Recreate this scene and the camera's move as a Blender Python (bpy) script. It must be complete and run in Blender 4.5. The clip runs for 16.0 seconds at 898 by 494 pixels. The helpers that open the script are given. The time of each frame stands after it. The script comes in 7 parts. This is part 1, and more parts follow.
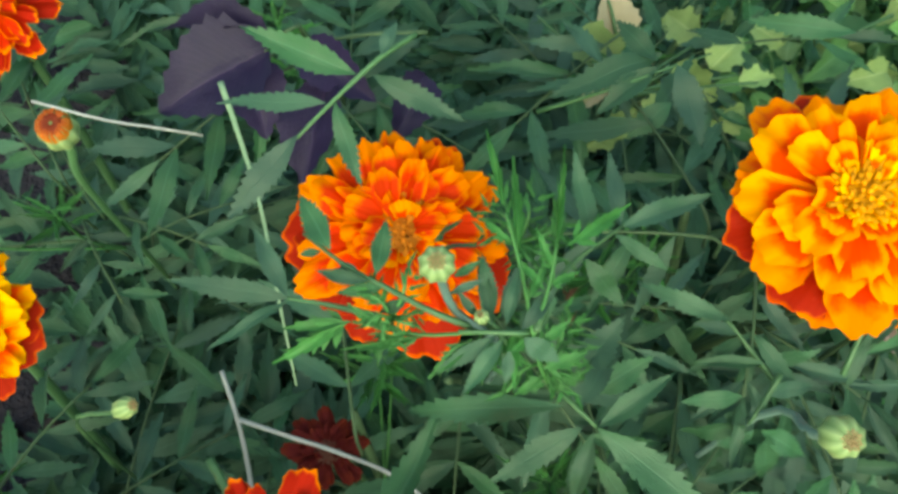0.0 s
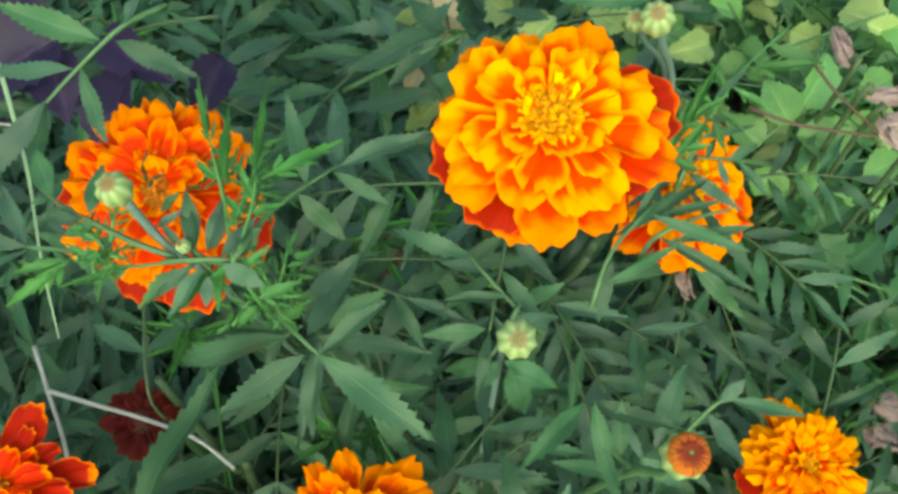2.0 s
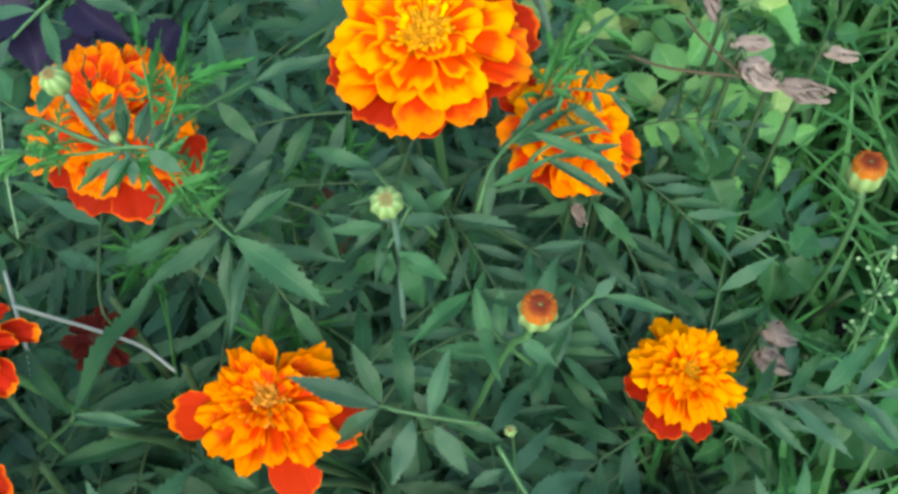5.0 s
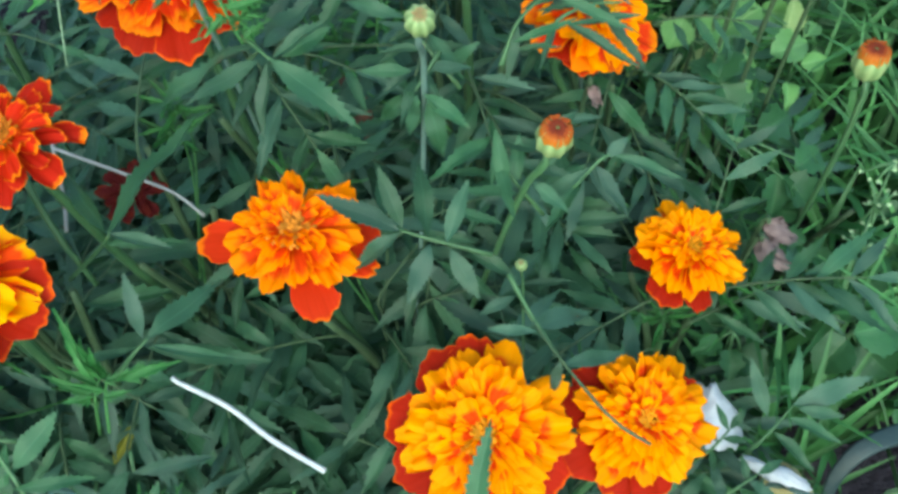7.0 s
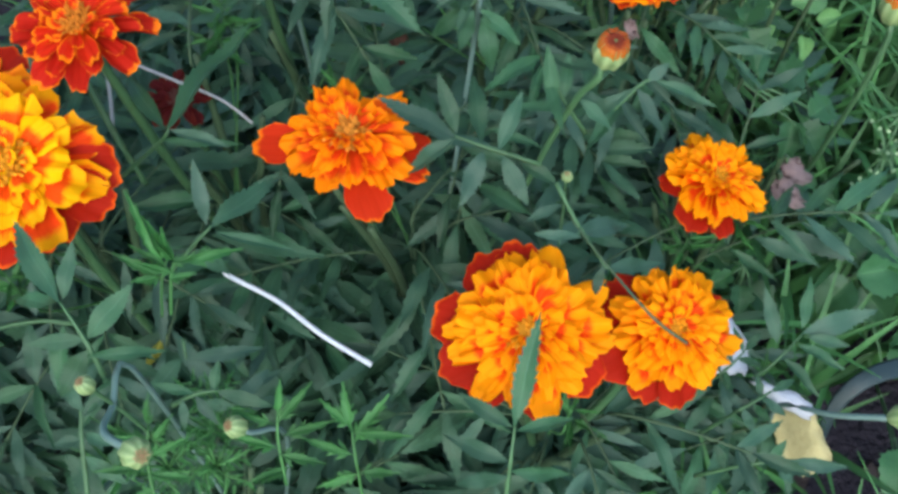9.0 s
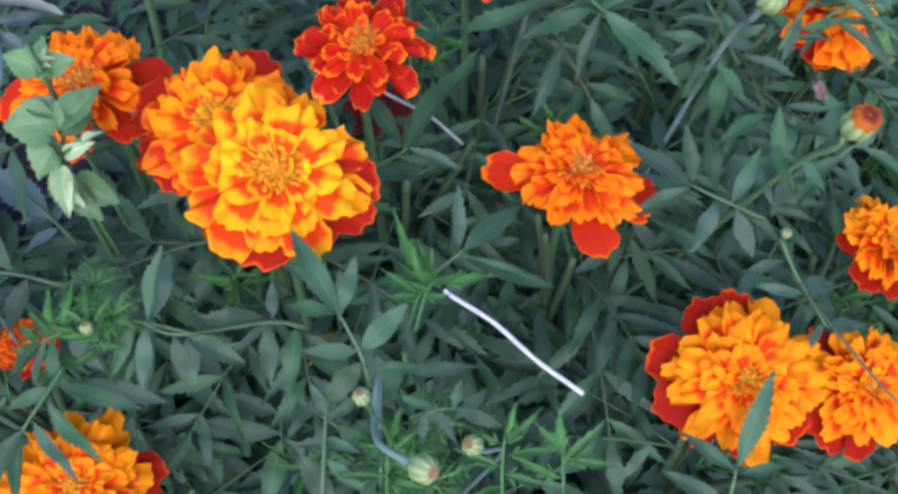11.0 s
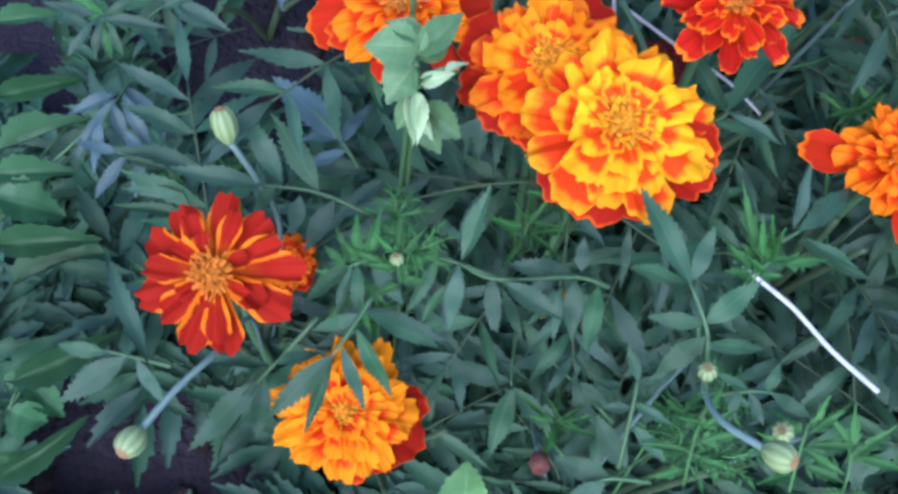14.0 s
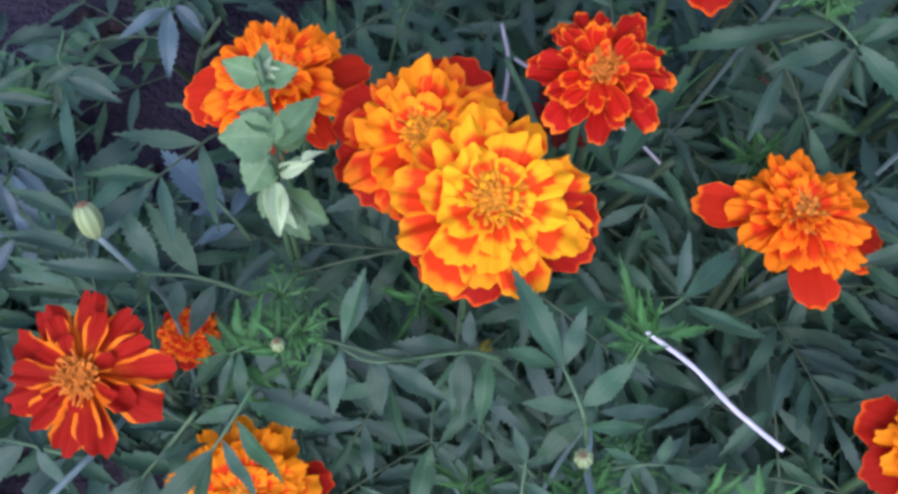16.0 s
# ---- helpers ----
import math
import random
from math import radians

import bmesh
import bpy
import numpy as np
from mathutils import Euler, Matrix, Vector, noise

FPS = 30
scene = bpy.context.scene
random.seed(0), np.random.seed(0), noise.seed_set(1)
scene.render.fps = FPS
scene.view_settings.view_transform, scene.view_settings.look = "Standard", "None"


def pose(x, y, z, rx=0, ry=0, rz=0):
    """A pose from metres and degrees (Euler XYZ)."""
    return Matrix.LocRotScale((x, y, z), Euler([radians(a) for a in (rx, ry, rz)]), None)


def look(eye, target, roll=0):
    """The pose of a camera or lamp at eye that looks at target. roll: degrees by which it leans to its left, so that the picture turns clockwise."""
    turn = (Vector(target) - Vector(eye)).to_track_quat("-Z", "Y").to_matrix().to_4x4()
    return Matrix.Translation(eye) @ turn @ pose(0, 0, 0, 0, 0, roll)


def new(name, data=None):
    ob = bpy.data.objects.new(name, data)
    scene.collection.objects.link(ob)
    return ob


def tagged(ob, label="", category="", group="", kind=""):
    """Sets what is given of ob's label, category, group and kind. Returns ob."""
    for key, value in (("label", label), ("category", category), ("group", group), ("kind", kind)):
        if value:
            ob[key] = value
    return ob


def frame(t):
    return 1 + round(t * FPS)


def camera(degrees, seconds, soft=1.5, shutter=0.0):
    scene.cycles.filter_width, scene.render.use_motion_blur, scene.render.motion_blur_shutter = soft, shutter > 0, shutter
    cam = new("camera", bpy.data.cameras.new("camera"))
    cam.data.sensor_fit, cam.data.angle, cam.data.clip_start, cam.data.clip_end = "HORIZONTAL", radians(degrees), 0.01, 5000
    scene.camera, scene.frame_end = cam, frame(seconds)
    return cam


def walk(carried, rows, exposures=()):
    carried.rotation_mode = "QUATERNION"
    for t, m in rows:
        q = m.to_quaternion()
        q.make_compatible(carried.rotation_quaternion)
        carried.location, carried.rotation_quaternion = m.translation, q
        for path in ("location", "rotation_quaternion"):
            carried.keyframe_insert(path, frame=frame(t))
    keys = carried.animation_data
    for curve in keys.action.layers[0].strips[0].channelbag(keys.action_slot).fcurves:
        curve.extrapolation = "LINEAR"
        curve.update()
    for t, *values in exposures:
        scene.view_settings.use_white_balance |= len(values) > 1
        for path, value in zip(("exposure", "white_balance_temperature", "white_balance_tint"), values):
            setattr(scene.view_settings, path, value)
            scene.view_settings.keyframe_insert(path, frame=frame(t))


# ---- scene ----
cam = camera(53.0, 16.0, soft=3.2)
PATH = [
    (0, (0.0270, 0.0108, 0.4508), (0.0299, 0.0922, 0.2144), -2.58),
    (0.5, (0.0382, 0.0056, 0.4509), (0.0404, 0.0892, 0.2153), -3.42),
    (1, (0.0531, -0.0026, 0.4494), (0.0530, 0.0838, 0.2149), -5.69),
    (1.5, (0.0718, -0.0123, 0.4495), (0.0691, 0.0798, 0.2171), -7.78),
    (2, (0.0973, -0.0266, 0.4480), (0.0939, 0.0698, 0.2174), -9.18),
    (2.5, (0.1121, -0.0381, 0.4509), (0.1095, 0.0634, 0.2224), -9.85),
    (3, (0.1195, -0.0484, 0.4544), (0.1160, 0.0548, 0.2267), -10.76),
    (3.2, (0.1219, -0.0514, 0.4556), (0.1199, 0.0535, 0.2287), -10.14),
    (5.3, (0.1255, -0.0963, 0.4615), (0.1188, 0.0188, 0.2397), -9.93),
    (5.5, (0.1218, -0.1021, 0.4617), (0.1141, 0.0144, 0.2407), -9.73),
    (6, (0.1210, -0.1165, 0.4600), (0.1125, 0.0008, 0.2394), -9.24),
    (6.5, (0.1164, -0.1307, 0.4551), (0.1083, -0.0136, 0.2344), -8.41),
    (7, (0.1157, -0.1415, 0.4512), (0.1095, -0.0255, 0.2299), -7.23),
    (7.5, (0.1170, -0.1532, 0.4469), (0.1133, -0.0385, 0.2247), -5.53),
    (8, (0.1179, -0.1637, 0.4428), (0.1163, -0.0544, 0.2180), -4.61),
    (8.5, (0.1077, -0.1691, 0.4457), (0.1070, -0.0602, 0.2207), -3.64),
    (8.7, (0.1010, -0.1681, 0.4489), (0.1011, -0.0583, 0.2243), -2.73),
    (10.8, (0.0095, -0.1598, 0.4685), (0.0220, -0.0519, 0.2434), 9.15),
    (11, (0.0037, -0.1600, 0.4672), (0.0140, -0.0520, 0.2419), 8.77),
    (11.5, (-0.0141, -0.1602, 0.4659), (-0.0048, -0.0534, 0.2400), 9.80),
    (12, (-0.0278, -0.1613, 0.4647), (-0.0205, -0.0568, 0.2377), 10.04),
    (12.5, (-0.0453, -0.1626, 0.4626), (-0.0406, -0.0610, 0.2342), 10.60),
    (13, (-0.0588, -0.1638, 0.4590), (-0.0558, -0.0674, 0.2284), 11.09),
    (13.5, (-0.0756, -0.1659, 0.4536), (-0.0734, -0.0729, 0.2215), 11.99),
    (14, (-0.0836, -0.1613, 0.4543), (-0.0822, -0.0694, 0.2218), 12.05),
    (14.5, (-0.0823, -0.1537, 0.4545), (-0.0817, -0.0637, 0.2213), 11.18),
    (15, (-0.0722, -0.1464, 0.4560), (-0.0716, -0.0570, 0.2225), 10.42),
    (15.5, (-0.0605, -0.1358, 0.4586), (-0.0601, -0.0477, 0.2247), 9.30),
    (16, (-0.0513, -0.1281, 0.4600), (-0.0502, -0.0388, 0.2264), 8.94),
]

EXPOSURES = [(0.0, 1.50, 8100, -21), (1.5, 1.58, 8350, -19), (3.2, 1.50, 8350, -17), (5.5, 1.50, 6600, -22), (6.5, 1.50, 6350, -18), (8.5, 1.26, 6200, -4), (11.0, 1.22, 5800, 22),
             (12.5, 1.20, 5600, 24), (13.5, 1.32, 5300, 18), (14.5, 1.38, 5250, 18), (15.0, 1.38, 5250, 19), (15.5, 1.26, 5400, 24), (16.0, 1.11, 5600, 34)]
walk(cam, [(t, look(eye, target, roll)) for t, eye, target, roll in PATH], EXPOSURES)

# ---- light ----
SUN_ELEV, SUN_ROT = 48, 200
world = bpy.data.worlds.new("sky")
scene.world = world
world.use_nodes = True
wn = world.node_tree
sky = wn.nodes.new("ShaderNodeTexSky")
sky.sky_type, sky.sun_disc = "NISHITA", False
sky.sun_elevation, sky.sun_rotation = radians(SUN_ELEV), radians(SUN_ROT)
sky.air_density, sky.dust_density = 1.0, 2.5
wn.links.new(sky.outputs[0], wn.nodes["Background"].inputs[0])
wn.nodes["Background"].inputs[1].default_value = 0.15
sun = new("sun", bpy.data.lights.new("sun", "SUN"))
sun.data.energy, sun.data.angle, sun.data.color = 0.8, radians(40), (1.0, 0.96, 0.9)
sun.matrix_world = look((0.6, -1.6, 2.0), (0, 0, 0))

# ---- materials ----


class Mat:
    """A node material: a Principled surface with helpers to wire it."""

    def __init__(self, name, rough=0.5, spec=0.5):
        self.m = bpy.data.materials.new(name)
        self.m.use_nodes = True
        self.n, self.l = self.m.node_tree.nodes, self.m.node_tree.links
        self.p, self.o = self.n["Principled BSDF"], self.n["Material Output"]
        self.p.inputs["Roughness"].default_value = rough
        self.p.inputs["Specular IOR Level"].default_value = spec

    def node(self, kind, **props):
        nd = self.n.new(kind)
        for k, v in props.items():
            nd.inputs[k].default_value = v
        return nd

    def math(self, op, a, b=None, clamp=False):
        nd = self.n.new("ShaderNodeMath")
        nd.operation, nd.use_clamp = op, clamp
        for i, v in enumerate((a, b)):
            if v is None:
                continue
            if isinstance(v, (int, float)):
                nd.inputs[i].default_value = v
            else:
                self.l.new(v, nd.inputs[i])
        return nd.outputs[0]

    def ramp(self, fac, stops):
        nd = self.n.new("ShaderNodeValToRGB")
        while len(nd.color_ramp.elements) < len(stops):
            nd.color_ramp.elements.new(0.5)
        for e, (pos, col) in zip(nd.color_ramp.elements, stops):
            e.position, e.color = pos, (*col, 1)
        self.l.new(fac, nd.inputs[0])
        return nd.outputs[0]

    def mix(self, fac, a, b, kind="MIX"):
        nd = self.n.new("ShaderNodeMix")
        nd.data_type, nd.blend_type = "RGBA", kind
        for sock, v in ((nd.inputs[0], fac), (nd.inputs[6], a), (nd.inputs[7], b)):
            if isinstance(v, (int, float)):
                sock.default_value = v
            elif isinstance(v, tuple):
                sock.default_value = (*v, 1)
            else:
                self.l.new(v, sock)
        return nd.outputs[2]

    def noise(self, scale, detail=3.0, space="Object", stretch=None):
        tc = self.n.new("ShaderNodeTexCoord")
        src = tc.outputs[space]
        if stretch:
            mp = self.n.new("ShaderNodeMapping")
            mp.inputs["Scale"].default_value = stretch
            self.l.new(src, mp.inputs[0])
            src = mp.outputs[0]
        nd = self.node("ShaderNodeTexNoise", Scale=scale, Detail=detail)
        self.l.new(src, nd.inputs["Vector"])
        return nd.outputs["Fac"]

    def uv(self):
        s = self.n.new("ShaderNodeSeparateXYZ")
        self.l.new(self.n.new("ShaderNodeUVMap").outputs[0], s.inputs[0])
        return s.outputs[0], s.outputs[1]

    def bump(self, height, strength=0.3, distance=0.001):
        b = self.node("ShaderNodeBump", Strength=strength, Distance=distance)
        self.l.new(height, b.inputs["Height"])
        self.l.new(b.outputs[0], self.p.inputs["Normal"])

    def vary(self, col, random_socket, low, high):
        """Brightness spread from piece to piece."""
        v = self.node("ShaderNodeMapRange")
        v.inputs["To Min"].default_value, v.inputs["To Max"].default_value = low, high
        self.l.new(random_socket, v.inputs[0])
        hs = self.n.new("ShaderNodeHueSaturation")
        self.l.new(v.outputs[0], hs.inputs["Value"])
        self.l.new(col, hs.inputs["Color"])
        return hs.outputs[0]

    def finish(self, col, translucent=0.0):
        self.l.new(col, self.p.inputs["Base Color"])
        if translucent:
            t, mx = self.n.new("ShaderNodeBsdfTranslucent"), self.n.new("ShaderNodeMixShader")
            self.l.new(col, t.inputs["Color"])
            mx.inputs[0].default_value = translucent
            self.l.new(self.p.outputs[0], mx.inputs[1])
            self.l.new(t.outputs[0], mx.inputs[2])
            self.l.new(mx.outputs[0], self.o.inputs["Surface"])
        return self.m

    def rnd(self, island=False):
        if island:
            return self.n.new("ShaderNodeNewGeometry").outputs["Random Per Island"]
        return self.n.new("ShaderNodeObjectInfo").outputs["Random"]


def leaf_material(name, dark, light, rib, rough=0.42, spec=0.45, island=False, low=0.7, high=1.3, translucent=0.14, grain=1.0, cool=None):
    k = Mat(name, rough, spec)
    u, v = k.uv()
    side = k.math("ABSOLUTE", k.math("SUBTRACT", u, 0.5))
    blade = k.mix(k.noise(5 * grain), dark, light)
    blade = k.mix(k.math("MULTIPLY", k.noise(28 * grain, 2), 0.35), blade, light)
    # slanting side veins and the midrib
    vein = k.math("SINE", k.math("MULTIPLY", k.math("SUBTRACT", v, k.math("MULTIPLY", side, 0.55)), 62.0))
    vein = k.math("MULTIPLY", k.math("POWER", k.math("ABSOLUTE", vein), 6.0), 0.10)
    blade = k.mix(vein, blade, rib)
    line = k.math("SUBTRACT", 1.0, k.math("MULTIPLY", side, 26.0), True)
    blade = k.mix(k.math("MULTIPLY", line, 0.4), blade, rib)
    k.bump(k.math("ADD", k.math("MULTIPLY", line, -1.0), k.math("ADD", vein, k.noise(22 * grain, 2))), 0.35, 0.0006)
    if cool:
        blade = k.mix(k.math("MULTIPLY", k.math("FRACT", k.math("MULTIPLY", k.rnd(island), 7.31)), 0.9), blade, cool)
    return k.finish(k.vary(blade, k.rnd(island), low, high), translucent)


def petal_material(name, inner, outer, start, width, rough=0.55, wander=0.35, glow=None, flanks=False):
    """Blotched petals: one colour at the base and heart, another along the margin."""
    k = Mat(name, rough, 0.06)
    u, v = k.uv()
    side = k.math("MULTIPLY", k.math("ABSOLUTE", k.math("SUBTRACT", u, 0.5)), 2.0)
    edge = k.math("MAXIMUM", k.math("MULTIPLY", side, 0.97), v)
    if flanks:
        edge = k.math("SUBTRACT", k.math("ADD", side, 0.22), k.math("MULTIPLY", v, 0.30))
    wob = k.math("MULTIPLY", k.math("SUBTRACT", k.noise(4.5, 4), 0.5), wander * 1.5)
    shift = k.math("MULTIPLY", k.math("SUBTRACT", k.rnd(), 0.5), wander * 0.5)
    edge = k.math("ADD", k.math("ADD", edge, wob), shift)
    streak = k.noise(1.0, 3, "UV", (24.0, 1.6, 1.0))
    edge = k.math("ADD", edge, k.math("MULTIPLY", k.math("SUBTRACT", streak, 0.5), 0.06))
    fac = k.math("DIVIDE", k.math("SUBTRACT", edge, start), width, True)
    a = k.mix(k.math("MULTIPLY", streak, 0.6), inner, tuple(min(1, c * 1.7 + 0.01) for c in inner))
    if glow:
        near = k.math("SUBTRACT", 1.0, k.math("DIVIDE", k.math("ADD", v, k.math("MULTIPLY", streak, 0.5)), 0.75), True)
        a = k.mix(near, a, glow)
    b = k.mix(k.math("MULTIPLY", streak, 0.5), outer, tuple(c * 0.72 for c in outer))
    k.bump(streak, 0.25, 0.0005)
    return k.finish(k.vary(k.mix(fac, a, b), k.rnd(), 0.86, 1.12), 0.3)


def plain_material(name, a, b, scale, rough=0.6, spec=0.3, bump=0.4, distance=0.001, island=False, low=0.8, high=1.2, translucent=0.0, stretch=None):
    k = Mat(name, rough, spec)
    f = k.noise(scale, 5, "Object", stretch)
    col = k.mix(k.math("MULTIPLY", k.noise(scale * 6, 3), 0.5), k.mix(f, a, b), tuple(c * 0.6 for c in a))
    k.bump(k.math("ADD", f, k.noise(scale * 5, 3)), bump, distance)
    return k.finish(k.vary(col, k.rnd(island), low, high), translucent)


leaf_green = leaf_material("leaf_green", (0.018, 0.066, 0.025), (0.034, 0.106, 0.039), (0.10, 0.22, 0.13), 0.50, 0.42, low=0.65, high=1.25, cool=(0.040, 0.086, 0.061))
leaf_deep = leaf_material("leaf_deep", (0.017, 0.061, 0.025), (0.031, 0.092, 0.040), (0.08, 0.19, 0.11), 0.58, 0.3, island=True, low=0.6, high=1.2, grain=40.0, cool=(0.034, 0.080, 0.057))
leaf_young = leaf_material("leaf_young", (0.028, 0.112, 0.028), (0.050, 0.170, 0.040), (0.12, 0.28, 0.09), 0.45, 0.35)
leaf_purple = leaf_material("leaf_purple", (0.010, 0.007, 0.028), (0.022, 0.013, 0.050), (0.05, 0.03, 0.09), 0.55, 0.25, translucent=0.1)
# green leaves with the sky's bluish reflection painted into their base colour
leaf_blue = leaf_material("leaf_blue", (0.040, 0.085, 0.086), (0.068, 0.122, 0.128), (0.11, 0.17, 0.17), 0.5, 0.45, translucent=0.12)
leaf_yellow = leaf_material("leaf_yellow", (0.22, 0.23, 0.025), (0.32, 0.31, 0.04), (0.5, 0.45, 0.1), 0.6, 0.3)
leaf_grey = leaf_material("leaf_grey", (0.15, 0.18, 0.17), (0.24, 0.28, 0.26), (0.3, 0.33, 0.3), 0.7, 0.2, translucent=0.1)
leaf_brown = leaf_material("leaf_brown", (0.09, 0.040, 0.030), (0.15, 0.070, 0.050), (0.24, 0.14, 0.09), 0.8, 0.2, translucent=0.1)
leaf_tan = leaf_material("leaf_tan", (0.26, 0.21, 0.13), (0.40, 0.34, 0.24), (0.45, 0.4, 0.3), 0.8, 0.2, translucent=0.1)
weed_green = leaf_material("weed_green", (0.050, 0.145, 0.048), (0.150, 0.275, 0.115), (0.20, 0.34, 0.17), 0.5, translucent=0.12)
weed_pale = leaf_material("weed_pale", (0.20, 0.32, 0.15), (0.36, 0.47, 0.27), (0.5, 0.6, 0.4), 0.6)
weed_yellow = leaf_material("weed_yellow", (0.13, 0.22, 0.06), (0.26, 0.34, 0.13), (0.45, 0.5, 0.25), 0.55)
weed_light = leaf_material("weed_light", (0.070, 0.190, 0.050), (0.150, 0.300, 0.100), (0.28, 0.45, 0.20), 0.5)
weed_mid = leaf_material("weed_mid", (0.022, 0.076, 0.030), (0.041, 0.118, 0.045), (0.10, 0.22, 0.09), 0.45, 0.35)
grass_mat = leaf_material("grass", (0.038, 0.125, 0.036), (0.075, 0.205, 0.060), (0.09, 0.22, 0.07), 0.5, 0.4, True, 0.6, 1.35, grain=20.0)
petal_gold = petal_material("petal_gold", (0.80, 0.070, 0.001), (0.98, 0.50, 0.001), 0.66, 0.13, wander=0.24)
petal_gold_deep = petal_material("petal_gold_deep", (0.80, 0.065, 0.001), (0.98, 0.47, 0.001), 0.68, 0.12, wander=0.24)
petal_honey = petal_material("petal_honey", (0.78, 0.055, 0.001), (0.98, 0.36, 0.0008), 0.70, 0.15, wander=0.28)
petal_mid = petal_material("petal_mid", (0.78, 0.050, 0.002), (0.98, 0.40, 0.002), 0.77, 0.12, wander=0.26)
petal_orange = petal_material("petal_orange", (0.62, 0.040, 0.001), (0.97, 0.25, 0.0006), 0.66, 0.18)
petal_amber = petal_material("petal_amber", (0.76, 0.048, 0.001), (0.98, 0.33, 0.0006), 0.64, 0.14)
petal_rust = petal_material("petal_rust", (0.29, 0.011, 0.003), (0.95, 0.24, 0.006), 0.74, 0.10, wander=0.28, glow=(0.84, 0.17, 0.005), flanks=True)
petal_rusty = petal_material("petal_rusty", (0.36, 0.009, 0.002), (0.92, 0.20, 0.006), 0.93, 0.06, wander=0.16, glow=(0.82, 0.14, 0.005))
petal_ruffle = petal_material("petal_ruffle", (0.50, 0.016, 0.002), (0.95, 0.23, 0.005), 0.86, 0.08, wander=0.12, glow=(0.84, 0.14, 0.005))
petal_red = petal_material("petal_red", (0.30, 0.009, 0.001), (0.80, 0.11, 0.003), 0.95, 0.05, wander=0.06)
petal_ember = petal_material("petal_ember", (0.44, 0.020, 0.002), (0.88, 0.18, 0.004), 0.94, 0.06, wander=0.1, glow=(0.85, 0.16, 0.004))
petal_flame = petal_material("petal_flame", (0.64, 0.032, 0.003), (0.94, 0.24, 0.005), 0.77, 0.15)
petal_dead = petal_material("petal_dead", (0.085, 0.009, 0.010), (0.14, 0.020, 0.012), 0.8, 0.2, 0.8)
floret_gold = plain_material("floret_gold", (0.90, 0.30, 0.006), (0.96, 0.46, 0.010), 6, 0.6, 0.2, 0.2, 0.0005, True, 0.65, 1.1, 0.2)
floret_rust = plain_material("floret_rust", (0.62, 0.16, 0.01), (0.85, 0.30, 0.02), 6, 0.6, 0.2, 0.2, 0.0005, True, 0.7, 1.1, 0.2)
floret_dull = plain_material("floret_dull", (0.66, 0.20, 0.02), (0.86, 0.36, 0.03), 6, 0.7, 0.2, 0.2, 0.0005, True, 0.6, 1.1, 0.1)
stem_green = plain_material("stem_green", (0.055, 0.13, 0.050), (0.09, 0.18, 0.08), 220, 0.5, 0.4, 0.3, 0.0006, stretch=(1, 1, 0.15))
stem_dark = plain_material("stem_dark", (0.045, 0.085, 0.04), (0.08, 0.12, 0.06), 180, 0.6, 0.3, 0.3, 0.0006)
stem_blue = plain_material("stem_blue", (0.10, 0.17, 0.145), (0.15, 0.22, 0.20), 220, 0.5, 0.4, 0.3, 0.0006)
calyx_green = plain_material("calyx_green", (0.20, 0.29, 0.10), (0.34, 0.41, 0.18), 4, 0.5, 0.4, 0.3, 0.0006, translucent=0.1)
bud_tip = plain_material("bud_tip", (0.30, 0.15, 0.09), (0.42, 0.32, 0.15), 5, 0.7, 0.2)
k = Mat("bud_rust", 0.65, 0.2)
u, v = k.uv()
bud_rust = k.finish(k.mix(k.math("MULTIPLY", k.noise(14, 3), 0.5), k.ramp(v, [(0.0, (0.60, 0.25, 0.020)), (0.25, (0.50, 0.14, 0.014)), (0.55, (0.22, 0.030, 0.010)), (1.0, (0.10, 0.020, 0.008))]), (0.30, 0.03, 0.01)), 0.15)
bud_dead = plain_material("bud_dead", (0.10, 0.035, 0.028), (0.20, 0.09, 0.07), 5, 0.85, 0.1)
dry_pink = plain_material("dry_pink", (0.20, 0.135, 0.135), (0.40, 0.31, 0.32), 220, 0.85, 0.15, 0.6, 0.001, stretch=(1, 1, 0.3))
straw_white = plain_material("straw_white", (0.50, 0.53, 0.57), (0.68, 0.70, 0.73), 150, 0.5, 0.4)
straw_grey = plain_material("straw_grey", (0.28, 0.28, 0.28), (0.44, 0.44, 0.44), 150, 0.6, 0.3)
straw_green = plain_material("straw_green", (0.16, 0.26, 0.15), (0.26, 0.34, 0.22), 150, 0.6, 0.3)
strap_grey = plain_material("strap_grey", (0.020, 0.040, 0.044), (0.040, 0.066, 0.074), 60, 0.5, 0.4)
twig_brown = plain_material("twig_brown", (0.08, 0.052, 0.040), (0.16, 0.105, 0.080), 200, 0.8, 0.2)
plastic_white = plain_material("plastic_white", (0.42, 0.44, 0.50), (0.62, 0.63, 0.69), 60, 0.35, 0.5, 0.3)
stone_cream = plain_material("stone_cream", (0.36, 0.31, 0.14), (0.52, 0.46, 0.24), 90, 0.85, 0.2, 0.6)
k = Mat("soil_and_turf", 0.95, 0.1)
tc = k.n.new("ShaderNodeTexCoord")
span = k.n.new("ShaderNodeVectorMath")
span.operation = "LENGTH"
k.l.new(tc.outputs["Object"], span.inputs[0])
turf = k.math("ADD", k.math("MULTIPLY", span.outputs["Value"], 0.55), k.math("MULTIPLY", k.noise(2.2, 4), 1.1))
